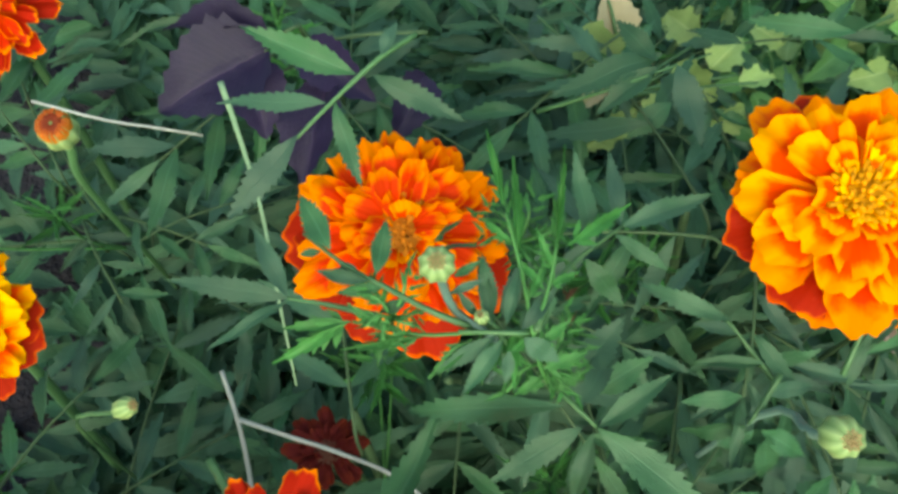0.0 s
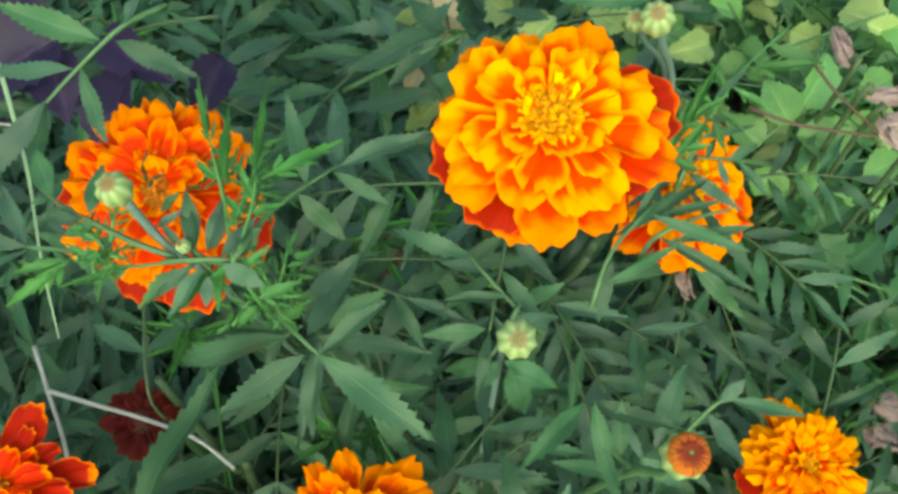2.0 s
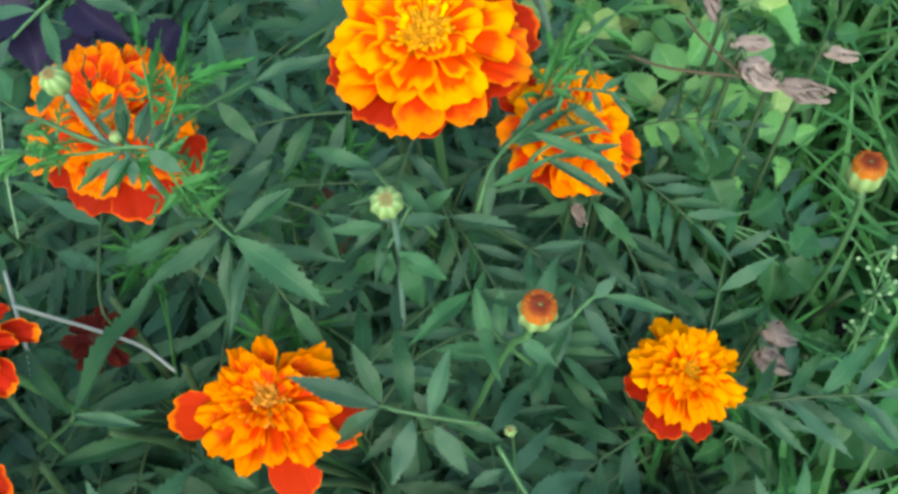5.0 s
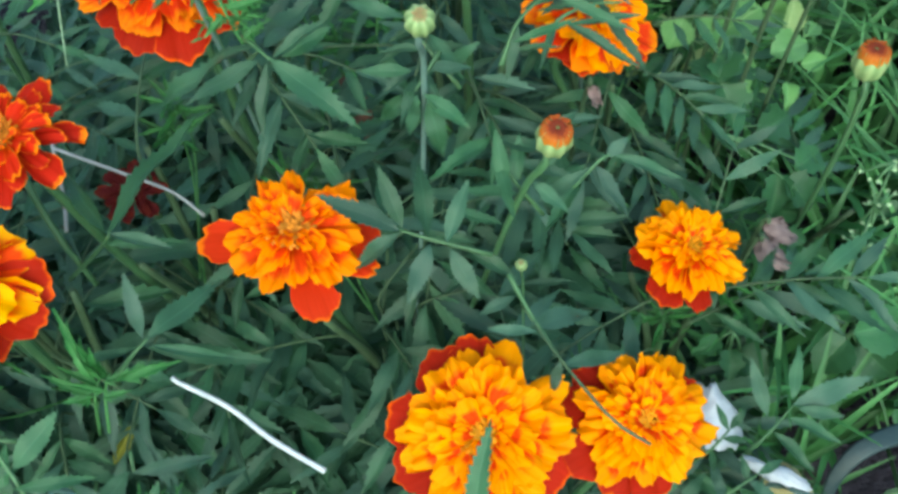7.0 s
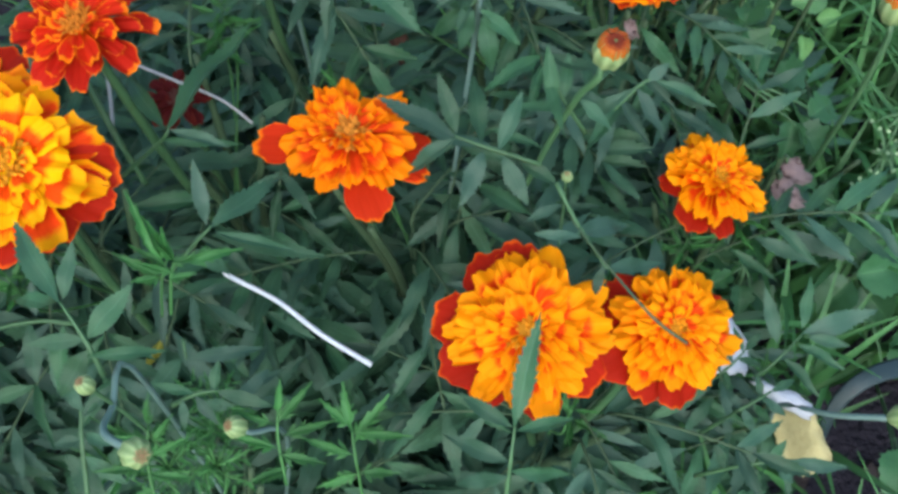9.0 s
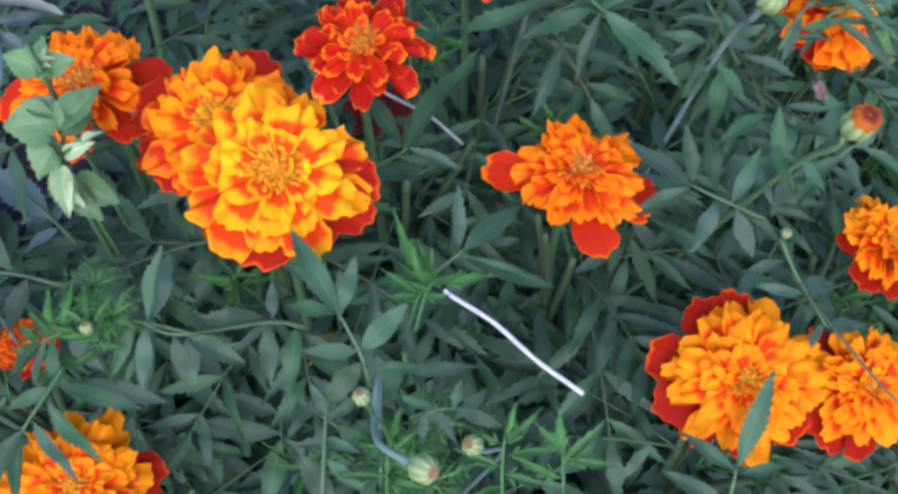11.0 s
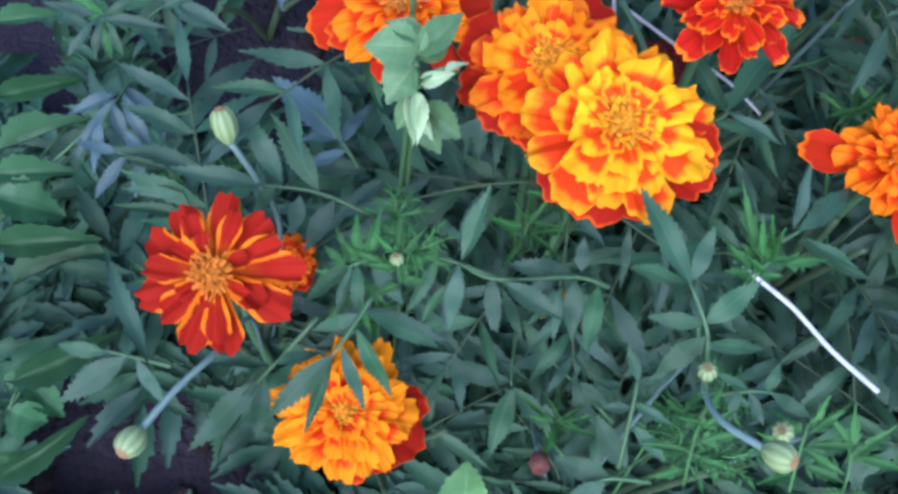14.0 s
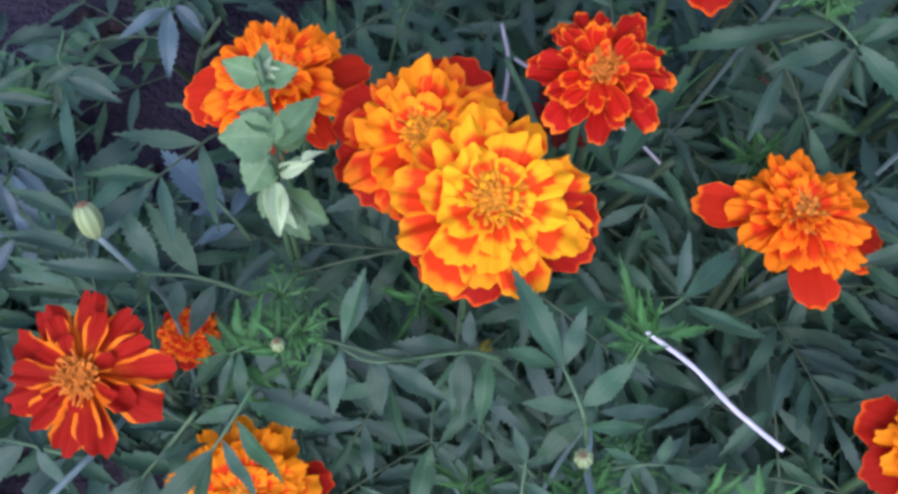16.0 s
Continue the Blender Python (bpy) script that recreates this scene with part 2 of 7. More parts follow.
turf = k.math("MULTIPLY", k.math("SUBTRACT", turf, 0.95), 3.0, True)
f = k.noise(45, 5)
dirt = k.mix(k.math("MULTIPLY", k.noise(270, 3), 0.5), k.mix(f, (0.022, 0.020, 0.029), (0.056, 0.050, 0.068)), (0.015, 0.013, 0.019))
green = k.mix(k.noise(30, 5), (0.022, 0.055, 0.016), (0.075, 0.120, 0.038))
k.bump(k.math("ADD", f, k.noise(225, 3)), 1.0, 0.006)
soil = k.finish(k.mix(turf, dirt, green))
clod_mat = plain_material("clods", (0.025, 0.02, 0.021), (0.075, 0.06, 0.06), 120, 0.95, 0.1, 0.8, 0.003, True, 0.6, 1.5)

# ---- building helpers ----
WORLD = {}


def link(name, mesh, parent, m, label=""):
    """A mesh object under a parent, at a pose in the world."""
    ob = new(name, mesh)
    WORLD[ob.name] = m
    if parent is not None:
        ob.parent = parent
        ob.matrix_basis = WORLD[parent.name].inverted() @ m
    else:
        ob.matrix_basis = m
    if label:
        tagged(ob, label)
    return ob


def mesh_of(name, verts, faces, mat, uvs=None, smooth=True):
    me = bpy.data.meshes.new(name)
    me.from_pydata([tuple(v) for v in verts], [], faces)
    if uvs is not None:
        layer = me.uv_layers.new(name="UVMap")
        loops = np.empty(len(me.loops), dtype=np.int32)
        me.loops.foreach_get("vertex_index", loops)
        layer.data.foreach_set("uv", np.asarray(uvs, dtype=np.float32)[loops].ravel())
    if smooth:
        me.polygons.foreach_set("use_smooth", np.ones(len(me.polygons), dtype=bool))
    me.materials.append(mat)
    me.update()
    return me


def at(p):
    return Matrix.Translation(Vector(p))


def frame_to(origin, along, up):
    """A pose with y along a direction and z as near as can be to up."""
    y = Vector(along).normalized()
    z = Vector(up) - Vector(up).dot(y) * y
    if z.length < 1e-4:
        z = Vector((0, -1, 0.1)) - Vector((0, -1, 0.1)).dot(y) * y
    z.normalize()
    x = y.cross(z)
    return Matrix(((x.x, y.x, z.x, origin[0]), (x.y, y.y, z.y, origin[1]), (x.z, y.z, z.z, origin[2]), (0, 0, 0, 1)))


def spline(points, steps=5):
    """A Catmull-Rom curve through points."""
    p = [Vector(q) for q in points]
    if len(p) == 2:
        return [p[0].lerp(p[1], i / steps) for i in range(steps + 1)]
    p = [2 * p[0] - p[1]] + p + [2 * p[-1] - p[-2]]
    out = []
    for i in range(1, len(p) - 2):
        a, b, c, d = p[i - 1:i + 3]
        for s in range(steps):
            t = s / steps
            out.append(0.5 * (2 * b + (c - a) * t + (2 * a - 5 * b + 4 * c - d) * t * t + (3 * b - a - 3 * c + d) * t ** 3))
    out.append(p[-2])
    return out


def tube_data(points, r0, r1, sides=6, flat=1.0):
    verts, faces, uvs = [], [], []
    n = len(points)
    for i, q in enumerate(points):
        d = (points[min(i + 1, n - 1)] - points[max(i - 1, 0)]).normalized()
        ref = Vector((0, 0, 1)) if abs(d.z) < 0.9 else Vector((1, 0, 0))
        x = d.cross(ref).normalized()
        y = x.cross(d)
        r = r0 + (r1 - r0) * i / (n - 1)
        for k in range(sides):
            a = 2 * math.pi * k / sides
            verts.append(q + x * (r * math.cos(a)) + y * (r * flat * math.sin(a)))
            uvs.append((0.5, i / (n - 1)))
    for i in range(n - 1):
        for k in range(sides):
            a, b = i * sides + k, i * sides + (k + 1) % sides
            faces.append((a, b, b + sides, a + sides))
    faces.append(tuple(range(sides - 1, -1, -1)))
    faces.append(tuple(range((n - 1) * sides, n * sides)))
    return verts, faces, uvs


def tube(name, points, r0, r1, mat, parent, label="", sides=6, flat=1.0, steps=5):
    pts = spline(points, steps)
    o = pts[0].copy()
    v, f, uv = tube_data([q - o for q in pts], r0, r1, sides, flat)
    return link(name, mesh_of(name, v, f, mat, uv), parent, at(o), label)


# ---- ground ----
xs = np.sinh(np.linspace(-7.2, 7.2, 141)) * 0.06
GX, GY = np.meshgrid(xs, xs, indexing="ij")
gv = []
for gx, gy in zip(GX.ravel(), GY.ravel()):
    near = max(0.0, 1 - math.hypot(gx, gy) / 3.0)
    gv.append((gx, gy, (0.022 * noise.noise((gx * 9, gy * 9, 0)) + 0.008 * noise.noise((gx * 40, gy * 40, 3))) * near - 0.008))
gf = [(i * 141 + j, (i + 1) * 141 + j, (i + 1) * 141 + j + 1, i * 141 + j + 1) for i in range(140) for j in range(140)]
ground = link("ground", mesh_of("ground", gv, gf, soil), None, Matrix())
tagged(ground, "dark crumbly garden soil under the plants, thin turf around", "ground", kind="structure")

# ---- plants: where each one is rooted ----
rng = random.Random(7)
ROOTS = [(0.035, 0.085), (0.115, 0.085), (0.185, 0.105), (0.075, 0.005), (0.200, 0.000), (0.130, -0.075), (0.000, 0.030),
         (-0.045, -0.015), (-0.110, 0.030), (0.000, -0.110), (-0.095, -0.105), (-0.160, -0.065), (-0.100, 0.140), (0.255, -0.060),
         (0.270, 0.055), (-0.010, 0.180), (0.110, 0.190), (-0.220, 0.030), (-0.210, 0.130), (0.070, -0.190), (-0.070, -0.200)]
PLANTS = []
for rx, ry in ROOTS:
    plant = new("marigold_plant")
    plant.location = (rx, ry, -0.01)
    WORLD[plant.name] = Matrix.Translation((rx, ry, -0.01))
    tagged(plant, "bushy French marigold plant with serrated feathery leaves", "marigold plant", "marigolds in the bed")
    PLANTS.append(plant)


def nearest(p):
    return min(PLANTS, key=lambda o: (o.location.x - p[0]) ** 2 + (o.location.y - p[1]) ** 2)


# ---- leaves ----
def leaflet_data(n, teeth, amp, fold, droop, wave, seed, across=2):
    """A pointed, saw-edged blade one unit long and one unit wide, folded along its midrib."""
    r = random.Random(seed)
    verts, uvs, faces = [], [], []
    cols = 2 * across + 1
    for i in range(n + 1):
        u = i / n
        w = 0.5 * (math.sin(math.pi * u ** 0.78) ** 1.28 if 0 < u < 1 else 0.0)
        w = max(w, 0.025 * (1 - u))
        for j in range(cols):
            s = (j - across) / across
            tooth = 0.0
            if teeth and abs(s) == 1 and 0.08 < u < 0.96:
                tooth = amp * (1.0 if i % 2 else -0.3) * r.uniform(0.5, 1.2) * min(1.0, 2.2 * w + 0.15)
            x = s * (w + tooth * 0.5)
            y = u + (0.9 / n if tooth > 0 else 0.0)
            z = fold * abs(x) - droop * u * u + 0.02 * math.sin(u * 11 + seed * 2) + wave * math.sin(u * 7 + seed) * s * 0.5
            verts.append((x, y, z))
            uvs.append((0.5 + 0.5 * s, u))
    for i in range(n):
        for j in range(cols - 1):
            a = i * cols + j
            faces.append((a, a + 1, a + cols + 1, a + cols))
    return verts, faces, uvs


LEAFLETS = {}


def leaflet_mesh(mat, kind, variant):
    key = (mat.name, kind, variant)
    if key not in LEAFLETS:
        k = random.Random(hash_free(key))
        v, f, uv = leaflet_data(26 if kind == "saw" else 18, True, k.uniform(0.16, 0.25), k.uniform(0.0, 0.15), k.uniform(0.0, 0.18),
                                k.uniform(0.0, 0.06), variant)
        if mat is leaf_young:
            # young leaflets are cut into narrow side lobes
            v, f, uv = leaflet_data(10, True, 0.2, 0.15, k.uniform(0.0, 0.15), 0.03, variant, 1)
            bv, bf, bu = list(v), list(f), list(uv)
            for t in (0.14, 0.26, 0.38, 0.50, 0.62):
                for sg in (-1, 1):
                    tip = Vector((sg * k.uniform(0.85, 1.5) * (1.1 - t), k.uniform(0.12, 0.24), k.uniform(-0.03, 0.07)))
                    lv, lf, lu = leaflet_data(6, False, 0.0, 0.2, 0.0, 0.0, variant + 1, 1)
                    side_, n0 = Vector((-tip.y * 2.2, tip.x * 0.22, 0)), len(bv)
                    bv += [tuple(Vector((0, t, -0.15 * t * t * 0.5)) + tip * p[1] + side_ * p[0] * 0.36) for p in lv]
                    bf += [tuple(q + n0 for q in face) for face in lf]
                    bu += lu
            v, f, uv = bv, bf, bu
        LEAFLETS[key] = mesh_of("leaflet", v, f, mat, uv)
    return LEAFLETS[key]


def hash_free(key):
    return sum(ord(c) * (i + 3) for i, c in enumerate("".join(str(x) for x in key)))


def leaf(spine, leaflets, mat, parent=None, kind="saw"):
    """A pinnate leaf: its stalk, and the leaflets, each from where it joins to its tip, with its width."""
    plant = parent or nearest(spine[0])
    pts = spline(spine, 4)
    o = pts[0].copy()
    v, f, uv = tube_data([q - o for q in pts], 0.0005 if mat is leaf_young else 0.0009 if kind == "saw" else 0.0006, 0.0004, 5)
    stalk = link("leaf", mesh_of("leaf", v, f, leaf_young if mat is leaf_young else stem_green if kind == "saw" else stem_dark, uv), plant, at(o))
    for a, b, w in leaflets:
        a, b = Vector(a), Vector(b)
        d = b - a
        up = Vector((rng.uniform(-0.35, 0.35), -0.25 + rng.uniform(-0.3, 0.3), 1.0))
        m = frame_to(a, d, up) @ Matrix.Diagonal((w * (0.76 if mat is not leaf_young else 0.52), d.length, d.length, 1))
        link("leaflet", leaflet_mesh(mat, kind, rng.randrange(6)), stalk, m)
    return stalk


# ---- flower heads ----
def petal_data(r0, h0, length, width, elev, bend, cup, ruffle, seed, rows=10, cols=15):
    """A fan-shaped petal with a wavy lobed tip, in the space of a head of radius one: x outwards, z along the head's axis."""
    r = random.Random(seed)
    ph1, ph2, ph3 = r.uniform(0, 6.28), r.uniform(0, 6.28), r.uniform(-1, 1)
    lobes_, deep, skew = r.choice((1.6, 2.0, 2.4)), r.uniform(0.015, 0.055), r.uniform(-0.5, 0.5)
    curl, slope = r.uniform(0, 34), math.sin(radians(elev))
    spine, ang = [(r0, h0)], radians(elev + bend * 0.5)
    for i in range(rows):
        spine.append((spine[-1][0] + math.cos(ang) * length / rows, spine[-1][1] + math.sin(ang) * length / rows))
        ang -= radians(bend + (curl * 2.2 if i > rows * 0.68 else 0.0)) / rows
    verts, faces, uvs = [], [], []
    for i in range(rows + 1):
        u = i / rows
        q = min(1.0, u / 0.82)
        hw = 0.5 * width * (0.30 + 0.70 * math.sin(math.pi / 2 * q) ** 1.3)
        sx, sz = spine[i]
        for j in range(cols):
            s = 2 * j / (cols - 1) - 1
            back = length * u ** 4 * (0.21 * abs(s) ** 3.0 + deep * (0.5 - 0.5 * math.cos(lobes_ * math.pi * (s + skew))) + 0.022 * math.sin(s * 11 + ph1))
            wave = 0.20 * math.sin(s * 3.6 + ph1) + 0.13 * math.sin(s * 6.4 + ph2 + u * 1.5) + 0.03 * math.sin(s * 12 + ph1 * 2 + u * 3)
            z = cup * 0.55 * (s * s) * hw + 1.35 * ruffle * width * u ** 1.7 * wave + 0.10 * ph3 * s * u * width
            z += (0.006 + 0.030 * ruffle * max(0.0, u - 0.55)) * math.cos(s * 15 + ph2 + u * 4)
            side = hw * s * (1 + 0.09 * u * math.sin(u * 9 + ph1 + (2.0 if s > 0 else 0.0)) * abs(s)) + 0.06 * ph3 * u * u * width
            verts.append((sx - back * math.cos(radians(elev)), side, sz + z - back * slope * 0.6))
            uvs.append((0.5 + 0.5 * s, u))
    for i in range(rows):
        for j in range(cols - 1):
            a = i * cols + j
            faces.append((a, a + 1, a + cols + 1, a + cols))
    return verts, faces, uvs


PETALS = {}


def petal_mesh(style, ring, spec, mat, variant):
    key = (style, ring, mat.name, variant)
    if key not in PETALS:
        r0, h0, length, width, elev, bend, cup, ruffle = spec
        k = random.Random(variant * 31 + ring * 7 + len(style))
        v, f, uv = petal_data(r0, h0, length * k.uniform(0.93, 1.06), width * k.uniform(0.9, 1.12), elev + k.uniform(-6, 6), bend * k.uniform(0.7, 1.3), cup, ruffle * k.uniform(0.8, 1.3), variant * 13 + ring)
        PETALS[key] = mesh_of("petal", v, f, mat, uv)
    return PETALS[key]


# rings from the outermost in: count, then r0, h0, length, width, elevation, bend, cup, ruffle
FULL = [(8, (0.12, -0.12, 0.96, 0.62, -10, 14, 0.25, 0.16)), (11, (0.12, -0.05, 0.88, 0.44, 2, 16, 0.4, 0.7)), (9, (0.12, 0.04, 0.74, 0.45, 13, 28, 0.6, 0.8)),
        (8, (0.12, 0.12, 0.56, 0.39, 26, 40, 0.6, 0.9)), (6, (0.13, 0.18, 0.39, 0.29, 40, 50, 0.4, 0.9)), (5, (0.12, 0.22, 0.26, 0.20, 54, 54, 0.4, 0.6))]
ROUND = [(8, (0.12, -0.12, 0.96, 0.62, -10, 14, 0.25, 0.16)), (12, (0.12, -0.05, 0.88, 0.46, 0, 18, 0.3, 0.40)), (11, (0.12, 0.04, 0.75, 0.43, 11, 32, 0.4, 0.50)),
         (9, (0.12, 0.11, 0.60, 0.39, 23, 44, 0.5, 0.65)), (7, (0.13, 0.17, 0.43, 0.31, 37, 54, 0.5, 0.75)), (6, (0.12, 0.22, 0.28, 0.21, 52, 56, 0.4, 0.6))]
OPEN = [(9, (0.10, -0.05, 0.94, 0.42, 0, 12, 0.9, 0.7)), (7, (0.10, 0.03, 0.78, 0.36, 14, 22, 1.3, 0.9)), (6, (0.10, 0.10, 0.50, 0.24, 30, 36, 1.3, 0.9))]
RAGGED = [(8, (0.10, -0.06, 0.98, 0.40, -8, 14, 0.5, 0.5)), (11, (0.10, 0.02, 0.84, 0.30, 6, 24, 0.9, 0.8)), (11, (0.10, 0.08, 0.66, 0.26, 18, 36, 1.0, 0.9)),
          (10, (0.10, 0.13, 0.50, 0.21, 34, 40, 1.0, 0.95)), (8, (0.08, 0.16, 0.36, 0.16, 50, 34, 1.0, 0.9))]
TIGHT = [(8, (0.12, -0.12, 0.98, 0.58, -10, 12, 0.25, 0.16)), (13, (0.10, -0.03, 0.83, 0.33, 0, 26, 0.3, 0.7)), (14, (0.10, 0.05, 0.76, 0.30, 11, 42, 0.4, 0.85)),
         (14, (0.10, 0.12, 0.67, 0.28, 22, 52, 0.5, 0.9)), (12, (0.10, 0.18, 0.56, 0.26, 33, 58, 0.6, 0.9)), (10, (0.10, 0.24, 0.43, 0.22, 45, 60, 0.6, 0.9)), (8, (0.10, 0.28, 0.30, 0.17, 57, 60, 0.6, 0.8))]
BUTTON = [(8, (0.12, -0.12, 1.12, 0.58, -4, 10, 0.25, 0.10)), (15, (0.10, 0.00, 0.74, 0.30, 6, 30, 0.5, 0.8)), (13, (0.10, 0.07, 0.65, 0.26, 18, 46, 0.7, 0.9)),
          (13, (0.10, 0.13, 0.54, 0.22, 30, 56, 0.8, 0.95)), (11, (0.10, 0.19, 0.42, 0.18, 43, 60, 0.8, 0.95)), (9, (0.11, 0.24, 0.29, 0.14, 56, 56, 0.8, 0.9))]
STYLES = {
    "gold": (FULL, [petal_red, petal_mid, petal_gold_deep, petal_gold, petal_gold, petal_gold], floret_gold, "double marigold bloom, yellow-edged petals with orange-red hearts"),
    "honey": (ROUND, [petal_red, petal_flame, petal_honey, petal_honey, petal_honey, petal_gold], floret_gold, "large double marigold bloom, golden-orange petals with red-orange hearts"),
    "amber": (FULL, [petal_red, petal_flame, petal_amber, petal_amber, petal_amber, petal_gold], floret_gold, "double orange marigold bloom with dark red outer petals"),
    "orange": (BUTTON, [petal_ember, petal_orange, petal_orange, petal_orange, petal_orange, petal_orange], floret_dull, "orange marigold bloom with a few long red outer petals"),
    "pompon": (TIGHT, [petal_red] + [petal_amber] * 6, floret_gold, "densely double orange marigold bloom over dark red outer petals"),
    "flame": (TIGHT, [petal_red] + [petal_flame] * 5 + [petal_amber], floret_rust, "red-orange double marigold bloom half hidden by leaves"),
    "rust": (OPEN, [petal_rust, petal_rust, petal_rust], floret_rust, "mahogany-red marigold bloom with thin orange petal margins"),
    "rusty": (RAGGED, [petal_rusty, petal_rusty, petal_ruffle, petal_ruffle, petal_flame], floret_rust, "red double marigold bloom with ruffled orange margins"),
    "dead": (RAGGED, [petal_dead, petal_dead, petal_dead, petal_dead, petal_dead], bud_dead, "withered dark red marigold bloom low in shade"),
}


def floret_data(count, spread, seed, thin=1.0):
    """The tuft of small curled florets in a head's heart."""
    r = random.Random(seed)
    V, F, U = [], [], []
    for i in range(count):
        rad = spread * math.sqrt((i + 0.5) / count)
        a = i * 2.39996 + r.uniform(-0.2, 0.2)
        lean = 0.55 * rad / spread
        h0, ln = 0.20, r.uniform(0.18, 0.25) - 0.06 * rad / spread
        p0 = Vector((rad * 0.7 * math.cos(a), rad * 0.7 * math.sin(a), h0))
        out = Vector((math.cos(a), math.sin(a), 0))
        pts = [p0 + Vector((0, 0, ln * t)) + out * (lean * ln * t * t * 1.6) + Vector((r.uniform(-1, 1), r.uniform(-1, 1), r.uniform(-1, 1))) * (0.02 if thin > 0.7 else 0.05) for t in (0, 0.35, 0.7, 1.0)]
        v, f, u = tube_data(pts, 0.018 * thin, 0.030 * thin * r.uniform(0.8, 1.3), 5)
        n = len(V)
        V += v
        U += u
        F += [tuple(x + n for x in face) for face in f]
    n = len(V)
    for i in range(5):
        for k in range(12):
            a, e = 2 * math.pi * k / 12, i / 4 * math.pi / 2
            V.append(Vector((spread * 0.9 * math.cos(e) * math.cos(a), spread * 0.9 * math.cos(e) * math.sin(a), 0.22 + 0.14 * math.sin(e))))
            U.append((0.5, 0.5))
    for i in range(4):
        for k in range(12):
            a, b = n + i * 12 + k, n + i * 12 + (k + 1) % 12
            F.append((a, b, b + 12, a + 12))
    return V, F, U


def calyx_data(sides=10):
    prof = [(0.05, -0.62), (0.09, -0.58), (0.20, -0.48), (0.25, -0.30), (0.24, -0.14), (0.20, -0.04)]
    V, F = [], []
    for i, (rr, z) in enumerate(prof):
        for k in range(sides):
            a = 2 * math.pi * k / sides
            q = rr * (1.0 if k % 2 else 0.93)
            V.append((q * math.cos(a), q * math.sin(a), z))
    for i in range(len(prof) - 1):
        for k in range(sides):
            a, b = i * sides + k, i * sides + (k + 1) % sides
            F.append((a, b, b + sides, a + sides))
    F.append(tuple(range(sides - 1, -1, -1)))
    F.append(tuple(range((len(prof) - 1) * sides, len(prof) * sides)))
    return V, F, [(0.5, 0.5)] * len(V)


CALYX = mesh_of("flower_head", *calyx_data()[:2], calyx_green, calyx_data()[2])
FLORETS = {}
BLOOMS = []


def flower(centre, normal, diameter, style, seed=0, guards=None, turn=0.0, spread=0.25):
    """A bloom on its stem. guards: the angles of the outer petals, where only some are left."""
    rings, mats, heart, label = STYLES[style]
    plant = nearest(centre)
    R, n, c = diameter * 0.55, Vector(normal).normalized(), Vector(centre)
    flat = 0.66
    base = c - n * (0.42 * R * flat)
    BLOOMS.append((c, R))
    ref = Vector((1, 0, 0))
    x = (ref - ref.dot(n) * n).normalized()
    y = n.cross(x)
    m = Matrix(((x.x, y.x, n.x, base.x), (x.y, y.y, n.y, base.y), (x.z, y.z, n.z, base.z), (0, 0, 0, 1))) @ Matrix.Diagonal((R, R, R * flat, 1))
    head = link("flower_head", CALYX, plant, m, label)
    r = random.Random(seed * 17 + 5)
    wild = {"gold": 0.95, "honey": 0.6, "amber": 0.8, "pompon": 0.7, "flame": 0.7, "orange": 1.0, "rust": 0.7}.get(style, 1.0)
    for i, (count, spec) in enumerate(rings):
        angles = [360 * k / count + turn + i * 17 + r.uniform(-9, 9) for k in range(count)]
        if i == 0 and guards:
            angles = guards
        for a in angles:
            if i > 1 and r.random() < 0.04:
                continue
            a, short = a if isinstance(a, tuple) else (a, 1.0)
            big = 1 + wild * r.uniform(-0.15, 0.09) if i else r.uniform(0.94, 1.05) * short
            pm = m @ pose(0, 0, r.uniform(-0.02, 0.02), wild * r.uniform(-10, 10), wild * r.uniform(-8, 8), a) @ pose(0, 0, 0, wild * r.uniform(-16, 16), 0, 0) @ Matrix.Diagonal((big, big * (1 + wild * r.uniform(-0.15, 0.15)), big, 1))
            link("petal", petal_mesh(style, i, spec, mats[i], r.randrange(6)), head, pm)
    key = (style, seed % 3, spread)
    if key not in FLORETS:
        v, f, u = floret_data(104, spread, seed, 0.6 if style in ("rust", "rusty") else 0.72)
        FLORETS[key] = mesh_of("disc", v, f, heart, u)
    link("disc", FLORETS[key], head, m, "tuft of small curled florets")
    foot = base - n * (0.60 * R * flat)
    root = WORLD[plant.name].translation
    mid = Vector((foot.x * 0.75 + root.x * 0.25, foot.y * 0.75 + root.y * 0.25, foot.z * 0.62))
    tube("stem", [foot, foot - n * 0.02 + Vector((0, 0, -0.004)), mid, Vector((root.x + r.uniform(-0.01, 0.01), root.y + r.uniform(-0.01, 0.01), -0.01))], 0.0014, 0.0022, stem_green, plant)
    return head


flower((0.1215, 0.079, 0.268), (0.02, -0.02, 1.0), 0.0555, "honey", 2, turn=10, spread=0.21, guards=[(158, 0.86), (192, 0.92), (226, 0.94), (262, 0.90), (298, 0.90), (334, 0.94), 10, 85])
flower((0.018, 0.089, 0.238), (0.02, -0.30, 0.95), 0.0575, "flame", 1, guards=[(160, 0.90), (184, 0.96), (208, 0.92), (246, 1.02), (284, 1.02), (322, 1.0), (60, 0.84)])
flower((0.0595, -0.001, 0.207), (0.0, -0.05, 1.0), 0.0500, "orange", 21, guards=[(178, 1.0), (283, 0.90), (338, 0.84), (354, 0.82)], spread=0.24)
